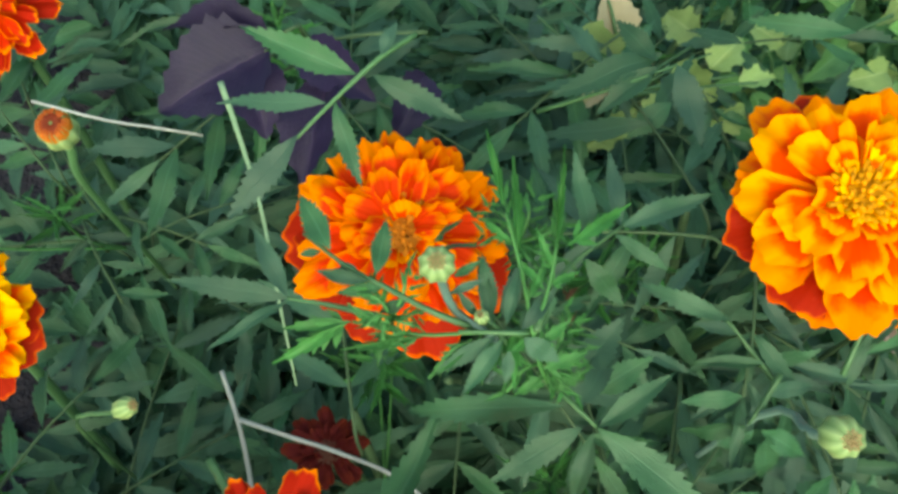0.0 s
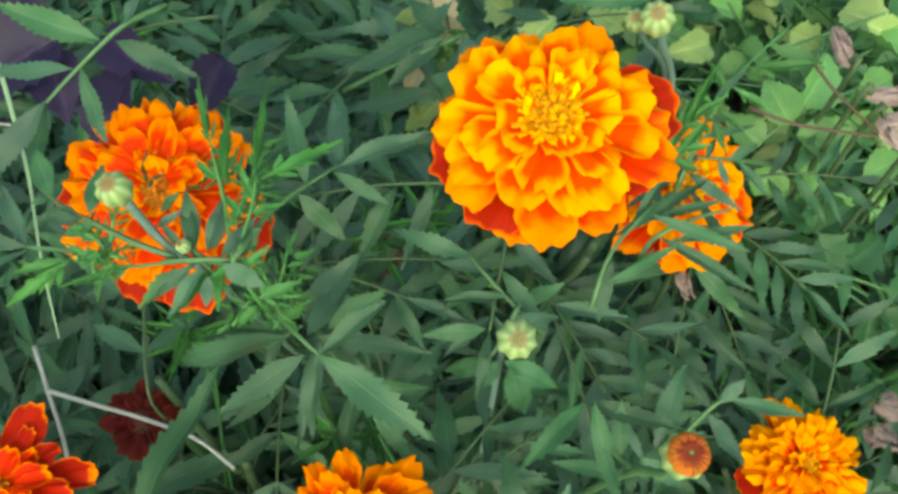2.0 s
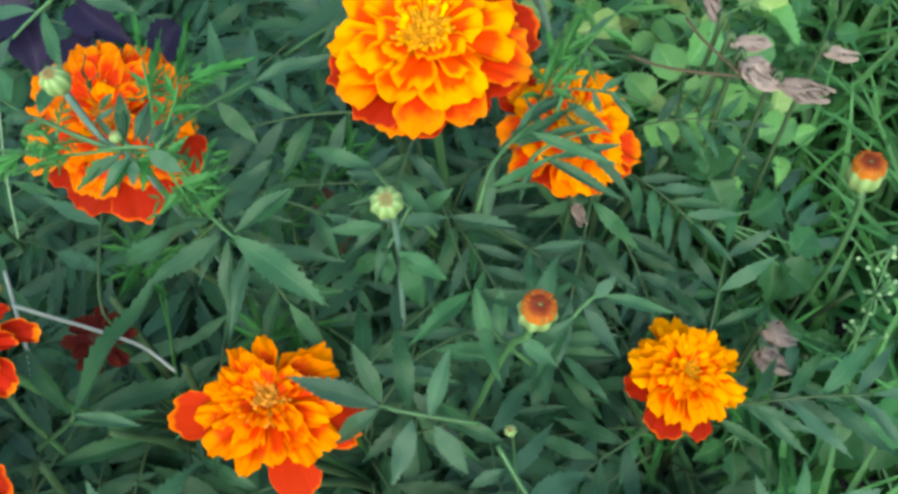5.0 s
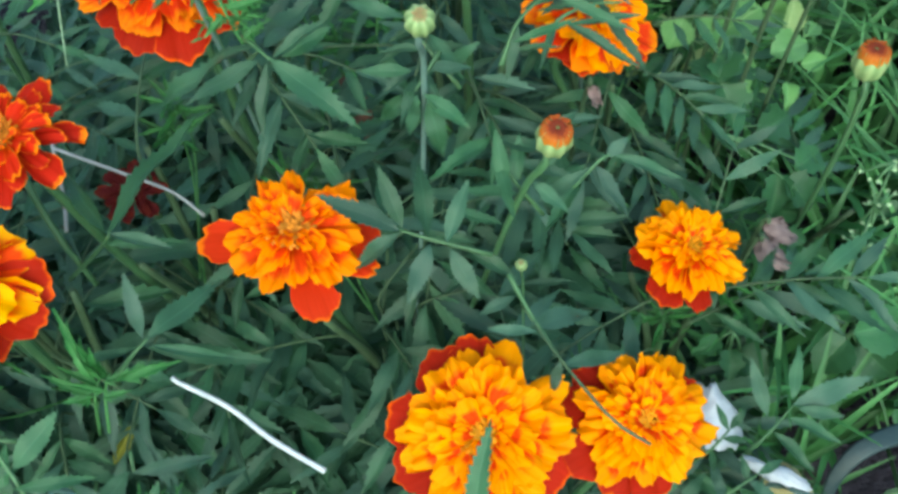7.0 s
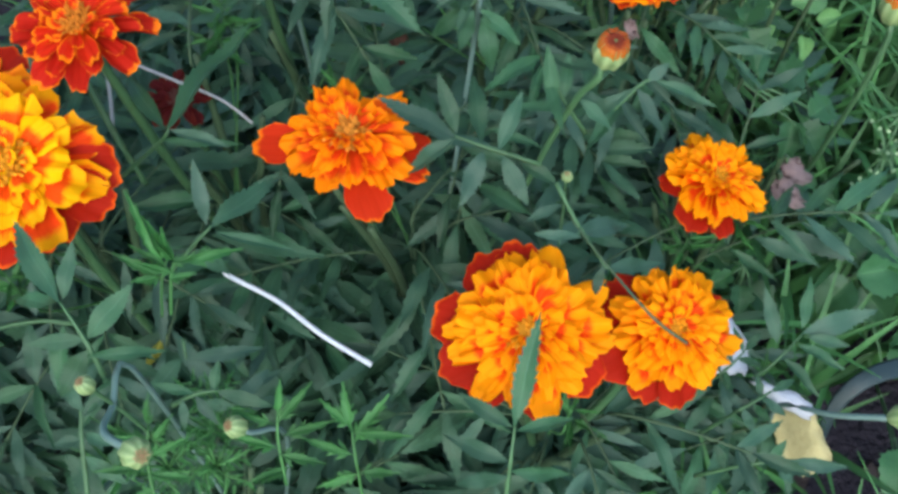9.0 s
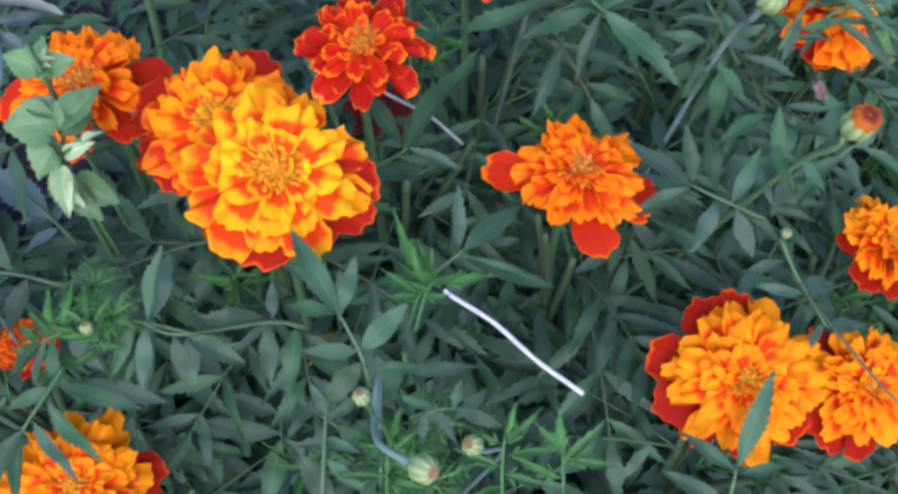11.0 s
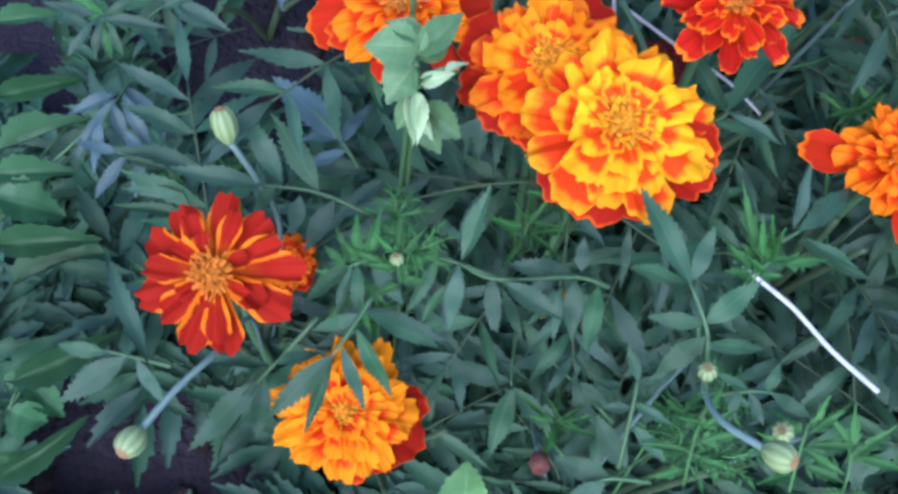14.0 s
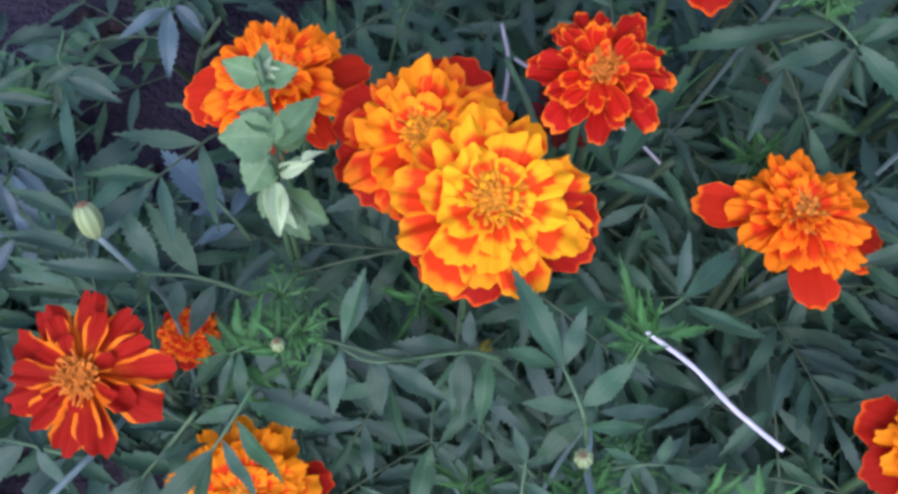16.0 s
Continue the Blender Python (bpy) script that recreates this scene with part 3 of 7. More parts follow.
flower((0.198, 0.008, 0.155), (0.30, 0.08, 0.93), 0.0450, "pompon", 4, guards=[(192, 0.92), (236, 0.90), (272, 0.84)])
flower((0.171, 0.092, 0.194), (0.38, -0.08, 0.92), 0.0540, "amber", 5, guards=[(0, 0.92), (334, 0.90), (228, 0.88), (140, 0.95), (252, 0.84)])
flower((0.115, -0.069, 0.196), (-0.05, -0.28, 0.95), 0.0540, "pompon", 6, turn=20, guards=[(168, 0.95), (205, 0.97), (235, 0.94), (120, 0.92), (95, 0.92), (275, 0.9), (320, 0.86)])
flower((0.167, -0.062, 0.176), (0.22, -0.20, 0.95), 0.0470, "pompon", 7, guards=[210, 245, 130, 165, 280, (20, 0.9)])
flower((-0.0152, 0.0115, 0.250), (0.02, -0.12, 1.0), 0.0385, "rusty", 9, turn=8, spread=0.17)
flower((-0.039, -0.024, 0.232), (0.04, -0.20, 0.97), 0.0535, "gold", 10, turn=-5, guards=[336, 352, (240, 1.04), (262, 0.98), (300, 0.94)])
flower((-0.062, -0.001, 0.222), (-0.05, -0.16, 0.97), 0.0510, "amber", 11, guards=[(172, 1.04), (200, 1.06), (232, 1.04), (258, 0.96), 100, 70])
flower((-0.1115, 0.016, 0.214), (-0.12, -0.08, 0.97), 0.0540, "orange", 15, guards=[(192, 1.06), (205, 0.84), (262, 0.76), (318, 0.78), (20, 0.8)])
flower((-0.106, -0.107, 0.150), (0.05, -0.18, 0.97), 0.0530, "pompon", 12, guards=[(350, 0.9), (18, 0.9), (325, 0.86), (290, 0.84)])
flower((-0.1482, -0.086, 0.208), (-0.10, -0.36, 0.93), 0.0445, "rust", 13, turn=14, spread=0.20)
flower((-0.013, 0.045, 0.164), (0.0, -0.2, 1.0), 0.0240, "dead", 14)
flower((-0.107, 0.083, 0.220), (0.1, -0.1, 1.0), 0.0440, "gold", 17, guards=[300, 270, 330, 240, 0, 120, 180])
flower((-0.117, 0.196, 0.200), (0.05, -0.1, 1.0), 0.0440, "rusty", 18)
flower((-0.141, -0.052, 0.132), (0.05, -0.15, 1.0), 0.0220, "flame", 19)

def fern_tip(p, count, size):
    """A growing tip: small finely cut leaves that curl out from one point."""
    p = Vector(p)
    for k in range(count):
        a = k * 2.4 + rng.uniform(-0.3, 0.3)
        d = Vector((math.cos(a), math.sin(a), rng.uniform(-0.2, 0.6)))
        side = Vector((-math.sin(a), math.cos(a), 0.1))
        ln = size * rng.uniform(0.7, 1.25)
        spine = [p - Vector((0, 0, 0.004)), p + d * ln * 0.5, p + d * ln + side * ln * 0.25 - Vector((0, 0, ln * 0.2))]
        parts = []
        for t in (0.35, 0.6, 0.85):
            b = p + d * ln * t
            for sg in (-1, 1):
                parts.append((b, b + (d * 0.9 + side * sg).normalized() * ln * rng.uniform(0.35, 0.55), ln * 0.13))
        parts.append((spine[2], spine[2] + d * ln * 0.45, ln * 0.13))
        leaf(spine, parts, leaf_young, None, "fine")


# ---- buds ----
GREEN, TINY, BROWN, LONG, DEAD = "green", "tiny", "brown", "long", "dead"


def bud_data(tall, sides=16):
    V, F = [], []
    prof = [(0.14, -0.62), (0.26, -0.52), (0.44, -0.30), (0.50, -0.02), (0.46, 0.24), (0.34, 0.40), (0.20, 0.46)]
    for rr, z in prof:
        for k in range(sides):
            a = 2 * math.pi * k / sides
            q = rr * (1.0 if k % 2 else 0.87)
            V.append((q * math.cos(a), q * math.sin(a), z * tall))
    n = len(prof)
    for i in range(n - 1):
        for k in range(sides):
            a, b = i * sides + k, i * sides + (k + 1) % sides
            F.append((a, b, b + sides, a + sides))
    F.append(tuple(range(sides - 1, -1, -1)))
    F.append(tuple(range((n - 1) * sides, n * sides)))
    return V, F


def tip_data(tall, wide, seed):
    """The crimped petal tips that show in a bud's mouth."""
    r = random.Random(seed)
    V, F = [], []
    for i in range(34):
        rad = wide * math.sqrt((i + 0.5) / 34)
        a = i * 2.39996
        p = Vector((rad * math.cos(a), rad * math.sin(a), 0.30 * tall))
        top = p * 1.08 + Vector((0, 0, 0.12 * tall + r.uniform(0.0, 0.06) + 0.10 * (1 - rad / wide)))
        v, f, u = tube_data([p, p.lerp(top, 0.6), top], 0.085 if wide > 0.3 else 0.04, 0.045 if wide > 0.3 else 0.025, 5)
        n = len(V)
        V += v
        F += [tuple(x + n for x in face) for face in f]
    return V, F


def dome_data(petals=22):
    """The folded petals pushing out of an opening bud: narrow strips that lean in over a sunken heart."""
    r = random.Random(4)
    V, F, U = [], [], []
    for i in range(petals * 2):
        inner = i >= petals
        a0 = 2 * math.pi * i / petals + (0.14 if inner else 0.0) + r.uniform(-0.05, 0.05)
        rim, top, end = (0.30, 0.52, 0.05) if inner else (0.41, r.uniform(0.48, 0.56), r.uniform(0.17, 0.24))
        n0 = len(V)
        for k in range(6):
            u = k / 5
            rad = rim + 0.04 * math.sin(math.pi * u) - (rim - end) * u ** 1.8
            z = 0.16 + (top - 0.16) * math.sin(math.pi * 0.60 * u) + (0.02 if k == 3 else 0.0)
            w = (0.060 if not inner else 0.045) * (1 - 0.45 * u)
            for q in (-1, 0, 1):
                V.append((rad * math.cos(a0) - q * w * math.sin(a0), rad * math.sin(a0) + q * w * math.cos(a0), z - 0.025 * abs(q)))
                U.append((0.5 + 0.5 * q, 0.5 * u + (0.5 if inner else 0.0)))
        for k in range(5):
            for q in (0, 1):
                b = n0 + k * 3 + q
                F.append((b, b + 1, b + 4, b + 3))
    return V, F, U


def rib_material(name, furrow, rib):
    k = Mat(name, 0.5, 0.35)
    u, v = k.uv()
    col = k.mix(k.math("POWER", u, 0.8), furrow, rib)
    col = k.mix(k.math("MULTIPLY", k.noise(9, 3), 0.4), col, tuple(c * 0.55 for c in rib))
    k.bump(u, 0.4, 0.0005)
    return k.finish(col, 0.08)


bud_green = rib_material("bud_green", (0.150, 0.240, 0.085), (0.32, 0.41, 0.18))
BUDS = {}


def bud(centre, width, style, stem):
    plant = nearest(stem[-1])
    tall = 1.35 if style == LONG else 1.0
    if style not in BUDS:
        v, f = bud_data(tall)
        tv, tf, *tu = dome_data() if style == BROWN else tip_data(tall, 0.22, 3)
        BUDS[style] = (mesh_of("bud", v, f, bud_dead if style == DEAD else bud_green, [(q % 2, 0.5) for q in range(len(v))]),
                       mesh_of("tip", tv, tf, {BROWN: bud_rust, DEAD: bud_dead}.get(style, bud_tip), tu[0] if tu else [(0.5, 0.5)] * len(tv)))
    c, s0 = Vector(centre), Vector(stem[0])
    axis = (c - s0).normalized()
    if style in (BROWN, GREEN):
        axis = (axis + Vector((0, -0.3, 1.0 if style == BROWN else 0.5))).normalized()
    up = frame_to(c, axis, (0, -1, 0.2))
    m = up @ pose(0, 0, 0, -90, 0, 0) @ Matrix.Diagonal((width, width, width, 1))
    label = {GREEN: "closed pale green ribbed bud", TINY: "tiny green bud", BROWN: "opening bud with rust-red petal tips", LONG: "tall pale green closed bud",
             DEAD: "shrivelled brown bud"}[style]
    ob = link("bud", BUDS[style][0], plant, m, label)
    link("tip", BUDS[style][1], ob, m)
    root = WORLD[plant.name].translation
    last = Vector(stem[-1])
    thick = min(0.0009, width * 0.085)
    tube("stem", [c - axis * width * 0.5 * tall] + [Vector(p) for p in stem[(1 if len(stem) > 2 else 0):]] + [Vector((last.x * 0.6 + root.x * 0.4, last.y * 0.6 + root.y * 0.4, last.z * 0.5)), Vector((root.x, root.y, 0))],
         thick * 1.6, thick, stem_blue if width > 0.006 and style != BROWN else stem_green, plant, steps=4)


# ---- loose stalks, weeds, withered heads, scraps ----
def stick(name, label, category, points, r0, r1, mat):
    pts = [Vector(p) for p in points]
    flat = 0.14 if name in ("grass_blade", "strap_leaf") else 0.9
    body = spline(pts, 5)
    o = body[0].copy()
    BLOOMS.extend((q, 0.010) for q in body[::2])
    v, f, uv = tube_data([q - o for q in body], r0, r1, 8, flat)
    tagged(link(name, mesh_of(name, v, f, mat, uv), None, at(o)), label, category)


BROADS = {}


def broad_mesh(mat, lobes, variant):
    key = (mat.name, lobes, variant)
    if key not in BROADS:
        r = random.Random(variant * 5 + 1)
        n, across = 16, 3
        cols = 2 * across + 1
        V, U, F = [], [], []
        for i in range(n + 1):
            u = i / n
            w = 0.5 * (math.sin(math.pi * u ** 0.72) ** 0.98 if 0 < u < 1 else 0.0) + 0.02 * (1 - u)
            if lobes >= 0.5:
                w *= 0.72 + 0.5 * abs(math.sin(u * 8.5 + 0.4))
            for j in range(cols):
                s = (j - across) / across
                t = 0.0
                if abs(s) == 1 and 0.05 < u < 0.97:
                    t = (0.10 + 0.12 * lobes) * (0.5 if i % 2 else -0.2) * r.uniform(0.3, 1.1)
                x = s * (w + t)
                V.append((x, u, 0.42 * abs(x) - 0.26 * u * u + 0.035 * math.sin(u * 9 + variant) * s + 0.02 * r.uniform(-1, 1)))
                U.append((0.5 + 0.5 * s, u))
        for i in range(n):
            for j in range(cols - 1):
                a = i * cols + j
                F.append((a, a + 1, a + cols + 1, a + cols))
        BROADS[key] = mesh_of("leaf", V, F, mat, U)
    return BROADS[key]


def weed(label, category, stem, leaves, mat, lobes=0.1):
    name = {"plant": "leafy_plant", "leaf": "withered_leaf", "weed flower": "weed_flower"}.get(category, "weed")
    foot = Vector(stem[-1])
    root = Vector((stem[0][0], stem[0][1], 0.0)) if stem[0][2] < foot.z else Vector((foot.x, foot.y, 0.0))
    plant = new(name)
    plant.location = root
    WORLD[plant.name] = at(root)
    tagged(plant, label, category)
    line = [Vector(p) for p in stem]
    if stem[0][2] >= foot.z:
        line = line[::-1]
    tube("stem", [root] + [q - Vector((0, 0, 0.003)) for q in line], 0.0010, 0.0005, stem_dark if mat in (leaf_purple, leaf_brown, leaf_tan, leaf_grey, leaf_yellow) else stem_green, plant, steps=4)
    for a, b, w in leaves:
        a, b = Vector(a), Vector(b)
        d = b - a
        up = Vector((rng.uniform(-0.6, 0.6), -0.3 + rng.uniform(-0.5, 0.4), 1))
        blade = link("leaf", broad_mesh(mat, lobes, rng.randrange(4)), plant, frame_to(a, d, up) @ Matrix.Diagonal((w * 0.95, d.length, d.length, 1)))
        near = min(line, key=lambda q: (q - a).length)
        if (near - a).length > 0.004:
            tube("petiole", [near, near.lerp(a, 0.5) + Vector((0, 0, 0.002)), a], 0.0008, 0.0005, stem_dark if mat is leaf_purple else stem_green, blade, steps=3, sides=5)


def dry_head(a, b, width, label):
    """A withered bloom: a twisted bundle of shrunken petals."""
    a, b = Vector(a), Vector(b)
    d = b - a
    r = random.Random(int(a.x * 9000) + 3)
    V, F, U = [], [], []
    for i in range(19):
        ang, rows, n0 = i * 2.4, 8, len(V)
        reach, twist, fat = r.uniform(0.55, 1.10), r.uniform(-2.2, 2.2), r.uniform(0.06, 0.15)
        open_ = r.uniform(0.08, 0.38)
        for k in range(rows + 1):
            u = k / rows
            rad = width * (0.10 + open_ * math.sin(math.pi * min(1, u * 0.85)) + r.uniform(-0.05, 0.05))
            a2 = ang + u * twist
            cx, cz = rad * math.cos(a2), rad * math.sin(a2)
            hw = width * fat * (math.sin(math.pi * (0.15 + 0.8 * u)) + 0.1)
            tx, tz = -math.sin(a2 + twist * u), math.cos(a2 + twist * u)
            for s in (-1, 0, 1):
                V.append((cx + tx * hw * s, u * d.length * reach, cz + tz * hw * s + 0.10 * width * (1 if s == 0 else -1)))
                U.append((0.5 + 0.5 * s, u))
        for k in range(rows):
            for s in range(2):
                q = n0 + k * 3 + s
                F.append((q, q + 1, q + 4, q + 3))
    thing = new("withered_flower")
    foot = Vector((a.x - 0.004, a.y - 0.003, 0.0))
    thing.location = foot
    WORLD[thing.name] = at(foot)
    tagged(thing, label, "withered flower")
    link("withered_petals", mesh_of("withered_petals", V, F, dry_pink, U), thing, frame_to(a, d, (0, 0, 1)))
    tube("stalk", [foot, Vector((a.x - 0.006, a.y - 0.004, a.z * 0.6)), a - d * 0.12, a + d * 0.1], 0.0010, 0.0010, stem_dark, thing, steps=4)


def scrap(name, label, a, b, width, mat):
    a, b = Vector(a), Vector(b)
    d = b - a
    r = random.Random(11)
    thick = 0.0004 if name == "plastic_scrap" else 0.02
    BLOOMS.extend((a.lerp(b, q), 0.004) for q in (0.3, 0.7))
    n, m_ = 14, 10
    V, F = [], []
    for top in (1, 0):
        for i in range(n + 1):
            for j in range(m_ + 1):
                u, s = i / n, j / m_ - 0.5
                edge = 1 - (0.35 * noise.noise((u * 4, 3 if s > 0 else -3, 2.0 + width * 900)) if thick < 0.01 else 0.35 * noise.noise((u * 4, s * 2, 7.0)))
                rim = 1 - (abs(2 * u - 1) ** 4)
                z = (0.006 * noise.noise((u * 5, s * 7, 4.0)) + 0.003 * noise.noise((u * 14, s * 16, 1.0))) * (0.35 if thick < 0.01 else 1.0)
                bulge = thick * (1 - (2 * s) ** 2) * rim if thick > 0.01 else thick
                z -= 0.45 * width * (2 * s) ** 2 if thick < 0.01 else 0.0
                V.append((s * width * edge * (0.35 + 0.65 * min(1.0, 2.2 * u) if thick < 0.01 else 0.55 + 0.45 * rim), (u + (0.16 * noise.noise((s * 6, 5.0, width * 700)) * (2 * u - 1) if thick < 0.01 else 0)) * d.length, z + (bulge if top else -bulge)))
    k = (n + 1) * (m_ + 1)
    for i in range(n):
        for j in range(m_):
            q = i * (m_ + 1) + j
            F.append((q, q + 1, q + m_ + 2, q + m_ + 1))
            F.append((k + q, k + q + m_ + 1, k + q + m_ + 2, k + q + 1))
    ring = [j for j in range(m_ + 1)] + [i * (m_ + 1) + m_ for i in range(1, n + 1)] + [n * (m_ + 1) + j for j in range(m_ - 1, -1, -1)] + [i * (m_ + 1) for i in range(n - 1, 0, -1)]
    for p, q in zip(ring, ring[1:] + ring[:1]):
        F.append((q, p, p + k, q + k))
    tagged(link(name, mesh_of(name, V, F, mat), None, frame_to(a, d, (0.1, -0.3, 1))), label, "litter" if name == "plastic_scrap" else "stone")


# ---- the leaves, buds, stalks and weeds, one by one ----
leaf([(0.0254, 0.1382, 0.2500), (0.0159, 0.1283, 0.2560), (0.0030, 0.1177, 0.2540), (-0.0055, 0.1103, 0.2520)], [((0.0100, 0.1245, 0.2560), (-0.0173, 0.1363, 0.2630), 0.0094),
      ((0.0022, 0.1183, 0.2540), (-0.0250, 0.1210, 0.2560), 0.0063),
      ((-0.0052, 0.1111, 0.2520), (-0.0255, 0.0918, 0.2460), 0.0086),
      ((0.0043, 0.1187, 0.2540), (0.0088, 0.0968, 0.2500), 0.0063),
      ((0.0143, 0.1238, 0.2560), (0.0354, 0.1086, 0.2570), 0.0073),
      ((0.0166, 0.1289, 0.2560), (0.0210, 0.1380, 0.2580), 0.0049)], leaf_green)
leaf([(0.0116, 0.0646, 0.2500), (0.0007, 0.0676, 0.2520), (-0.0087, 0.0705, 0.2500)], [((-0.0084, 0.0705, 0.2500), (-0.0373, 0.0764, 0.2550), 0.0067),
      ((-0.0087, 0.0708, 0.2500), (-0.0169, 0.0891, 0.2520), 0.0060),
      ((-0.0089, 0.0700, 0.2500), (-0.0271, 0.0591, 0.2530), 0.0040)], leaf_green)
leaf([(0.0487, 0.0515, 0.2350), (0.0543, 0.0433, 0.2410), (0.0600, 0.0366, 0.2410)], [((0.0602, 0.0363, 0.2410), (0.0858, 0.0120, 0.2400), 0.0102),
      ((0.0605, 0.0365, 0.2410), (0.0785, 0.0466, 0.2480), 0.0063),
      ((0.0593, 0.0356, 0.2410), (0.0531, 0.0186, 0.2250), 0.0060),
      ((0.0568, 0.0369, 0.2410), (0.0334, 0.0255, 0.2390), 0.0077),
      ((0.0530, 0.0420, 0.2410), (0.0088, 0.0484, 0.2120), 0.0089),
      ((0.0551, 0.0439, 0.2410), (0.0220, 0.0530, 0.2150), 0.0054),
      ((0.0575, 0.0416, 0.2410), (0.0685, 0.0583, 0.2350), 0.0072)], leaf_green)
leaf([(0.0463, 0.0550, 0.2630), (0.0552, 0.0700, 0.2560), (0.0706, 0.0813, 0.2520)], [((0.0701, 0.0809, 0.2520), (0.0943, 0.0883, 0.2500), 0.0069),
      ((0.0623, 0.0742, 0.2560), (0.0597, 0.0977, 0.2630), 0.0058),
      ((0.0699, 0.0809, 0.2520), (0.0697, 0.1009, 0.2530), 0.0052),
      ((0.0683, 0.0792, 0.2520), (0.0817, 0.0699, 0.2480), 0.0044),
      ((0.0601, 0.0723, 0.2560), (0.0696, 0.0628, 0.2450), 0.0064)], leaf_green)
leaf([(0.0458, 0.0540, 0.2620), (0.0445, 0.0681, 0.2640), (0.0424, 0.0813, 0.2660)], [((0.0427, 0.0813, 0.2660), (0.0398, 0.1012, 0.2680), 0.0031),
      ((0.0436, 0.0737, 0.2640), (0.0371, 0.0814, 0.2640), 0.0026),
      ((0.0443, 0.0709, 0.2640), (0.0457, 0.0967, 0.2630), 0.0039),
      ((0.0452, 0.0613, 0.2640), (0.0504, 0.0702, 0.2640), 0.0033)], leaf_young)
leaf([(0.0458, 0.0540, 0.2620), (0.0507, 0.0661, 0.2640), (0.0526, 0.0733, 0.2660)], [((0.0521, 0.0713, 0.2660), (0.0567, 0.0955, 0.2690), 0.0028),
      ((0.0545, 0.0724, 0.2660), (0.0721, 0.0844, 0.2580), 0.0052),
      ((0.0532, 0.0729, 0.2660), (0.0535, 0.0839, 0.2640), 0.0036),
      ((0.0514, 0.0674, 0.2640), (0.0485, 0.0772, 0.2660), 0.0030),
      ((0.0499, 0.0648, 0.2640), (0.0578, 0.0682, 0.2600), 0.0033),
      ((0.0492, 0.0636, 0.2640), (0.0435, 0.0716, 0.2640), 0.0030)], leaf_young)
leaf([(0.0456, 0.0540, 0.2600), (0.0479, 0.0492, 0.2500), (0.0511, 0.0445, 0.2400)], [((0.0463, 0.0546, 0.2600), (0.0399, 0.0508, 0.2620), 0.0032),
      ((0.0468, 0.0526, 0.2600), (0.0542, 0.0571, 0.2620), 0.0038),
      ((0.0479, 0.0492, 0.2500), (0.0587, 0.0522, 0.2500), 0.0055),
      ((0.0484, 0.0478, 0.2500), (0.0412, 0.0444, 0.2450), 0.0039),
      ((0.0505, 0.0459, 0.2400), (0.0597, 0.0496, 0.2440), 0.0046)], leaf_young)
leaf([(0.0456, 0.0553, 0.2580), (0.0340, 0.0559, 0.2620), (0.0215, 0.0565, 0.2620), (0.0068, 0.0616, 0.2580)], [((0.0061, 0.0617, 0.2580), (-0.0128, 0.0553, 0.2500), 0.0052),
      ((0.0068, 0.0616, 0.2580), (-0.0093, 0.0623, 0.2540), 0.0052),
      ((0.0234, 0.0563, 0.2620), (0.0035, 0.0553, 0.2580), 0.0035),
      ((0.0119, 0.0600, 0.2580), (0.0060, 0.0654, 0.2600), 0.0033),
      ((0.0327, 0.0547, 0.2620), (0.0224, 0.0475, 0.2580), 0.0052),
      ((0.0406, 0.0564, 0.2580), (0.0305, 0.0433, 0.2600), 0.0053),
      ((0.0419, 0.0570, 0.2580), (0.0407, 0.0444, 0.2580), 0.0050),
      ((0.0165, 0.0581, 0.2620), (0.0090, 0.0618, 0.2620), 0.0030),
      ((0.0132, 0.0599, 0.2580), (0.0115, 0.0519, 0.2540), 0.0028),
      ((0.0190, 0.0574, 0.2620), (0.0122, 0.0557, 0.2600), 0.0023)], leaf_young)
leaf([(0.0338, 0.0572, 0.2600), (0.0245, 0.0608, 0.2640), (0.0147, 0.0672, 0.2640), (0.0066, 0.0731, 0.2620), (-0.0034, 0.0831, 0.2580)], [((0.0129, 0.0701, 0.2640), (0.0165, 0.0827, 0.2660), 0.0056),
      ((0.0030, 0.0774, 0.2620), (-0.0047, 0.0930, 0.2610), 0.0071),
      ((0.0115, 0.0689, 0.2640), (-0.0017, 0.0733, 0.2600), 0.0041),
      ((0.0147, 0.0672, 0.2640), (0.0023, 0.0681, 0.2580), 0.0038),
      ((0.0196, 0.0640, 0.2640), (0.0120, 0.0627, 0.2580), 0.0036),
      ((0.0004, 0.0785, 0.2580), (-0.0049, 0.0784, 0.2580), 0.0026),
      ((0.0066, 0.0728, 0.2620), (0.0010, 0.0721, 0.2580), 0.0026),
      ((0.0092, 0.0712, 0.2620), (0.0041, 0.0748, 0.2620), 0.0026)], leaf_green)
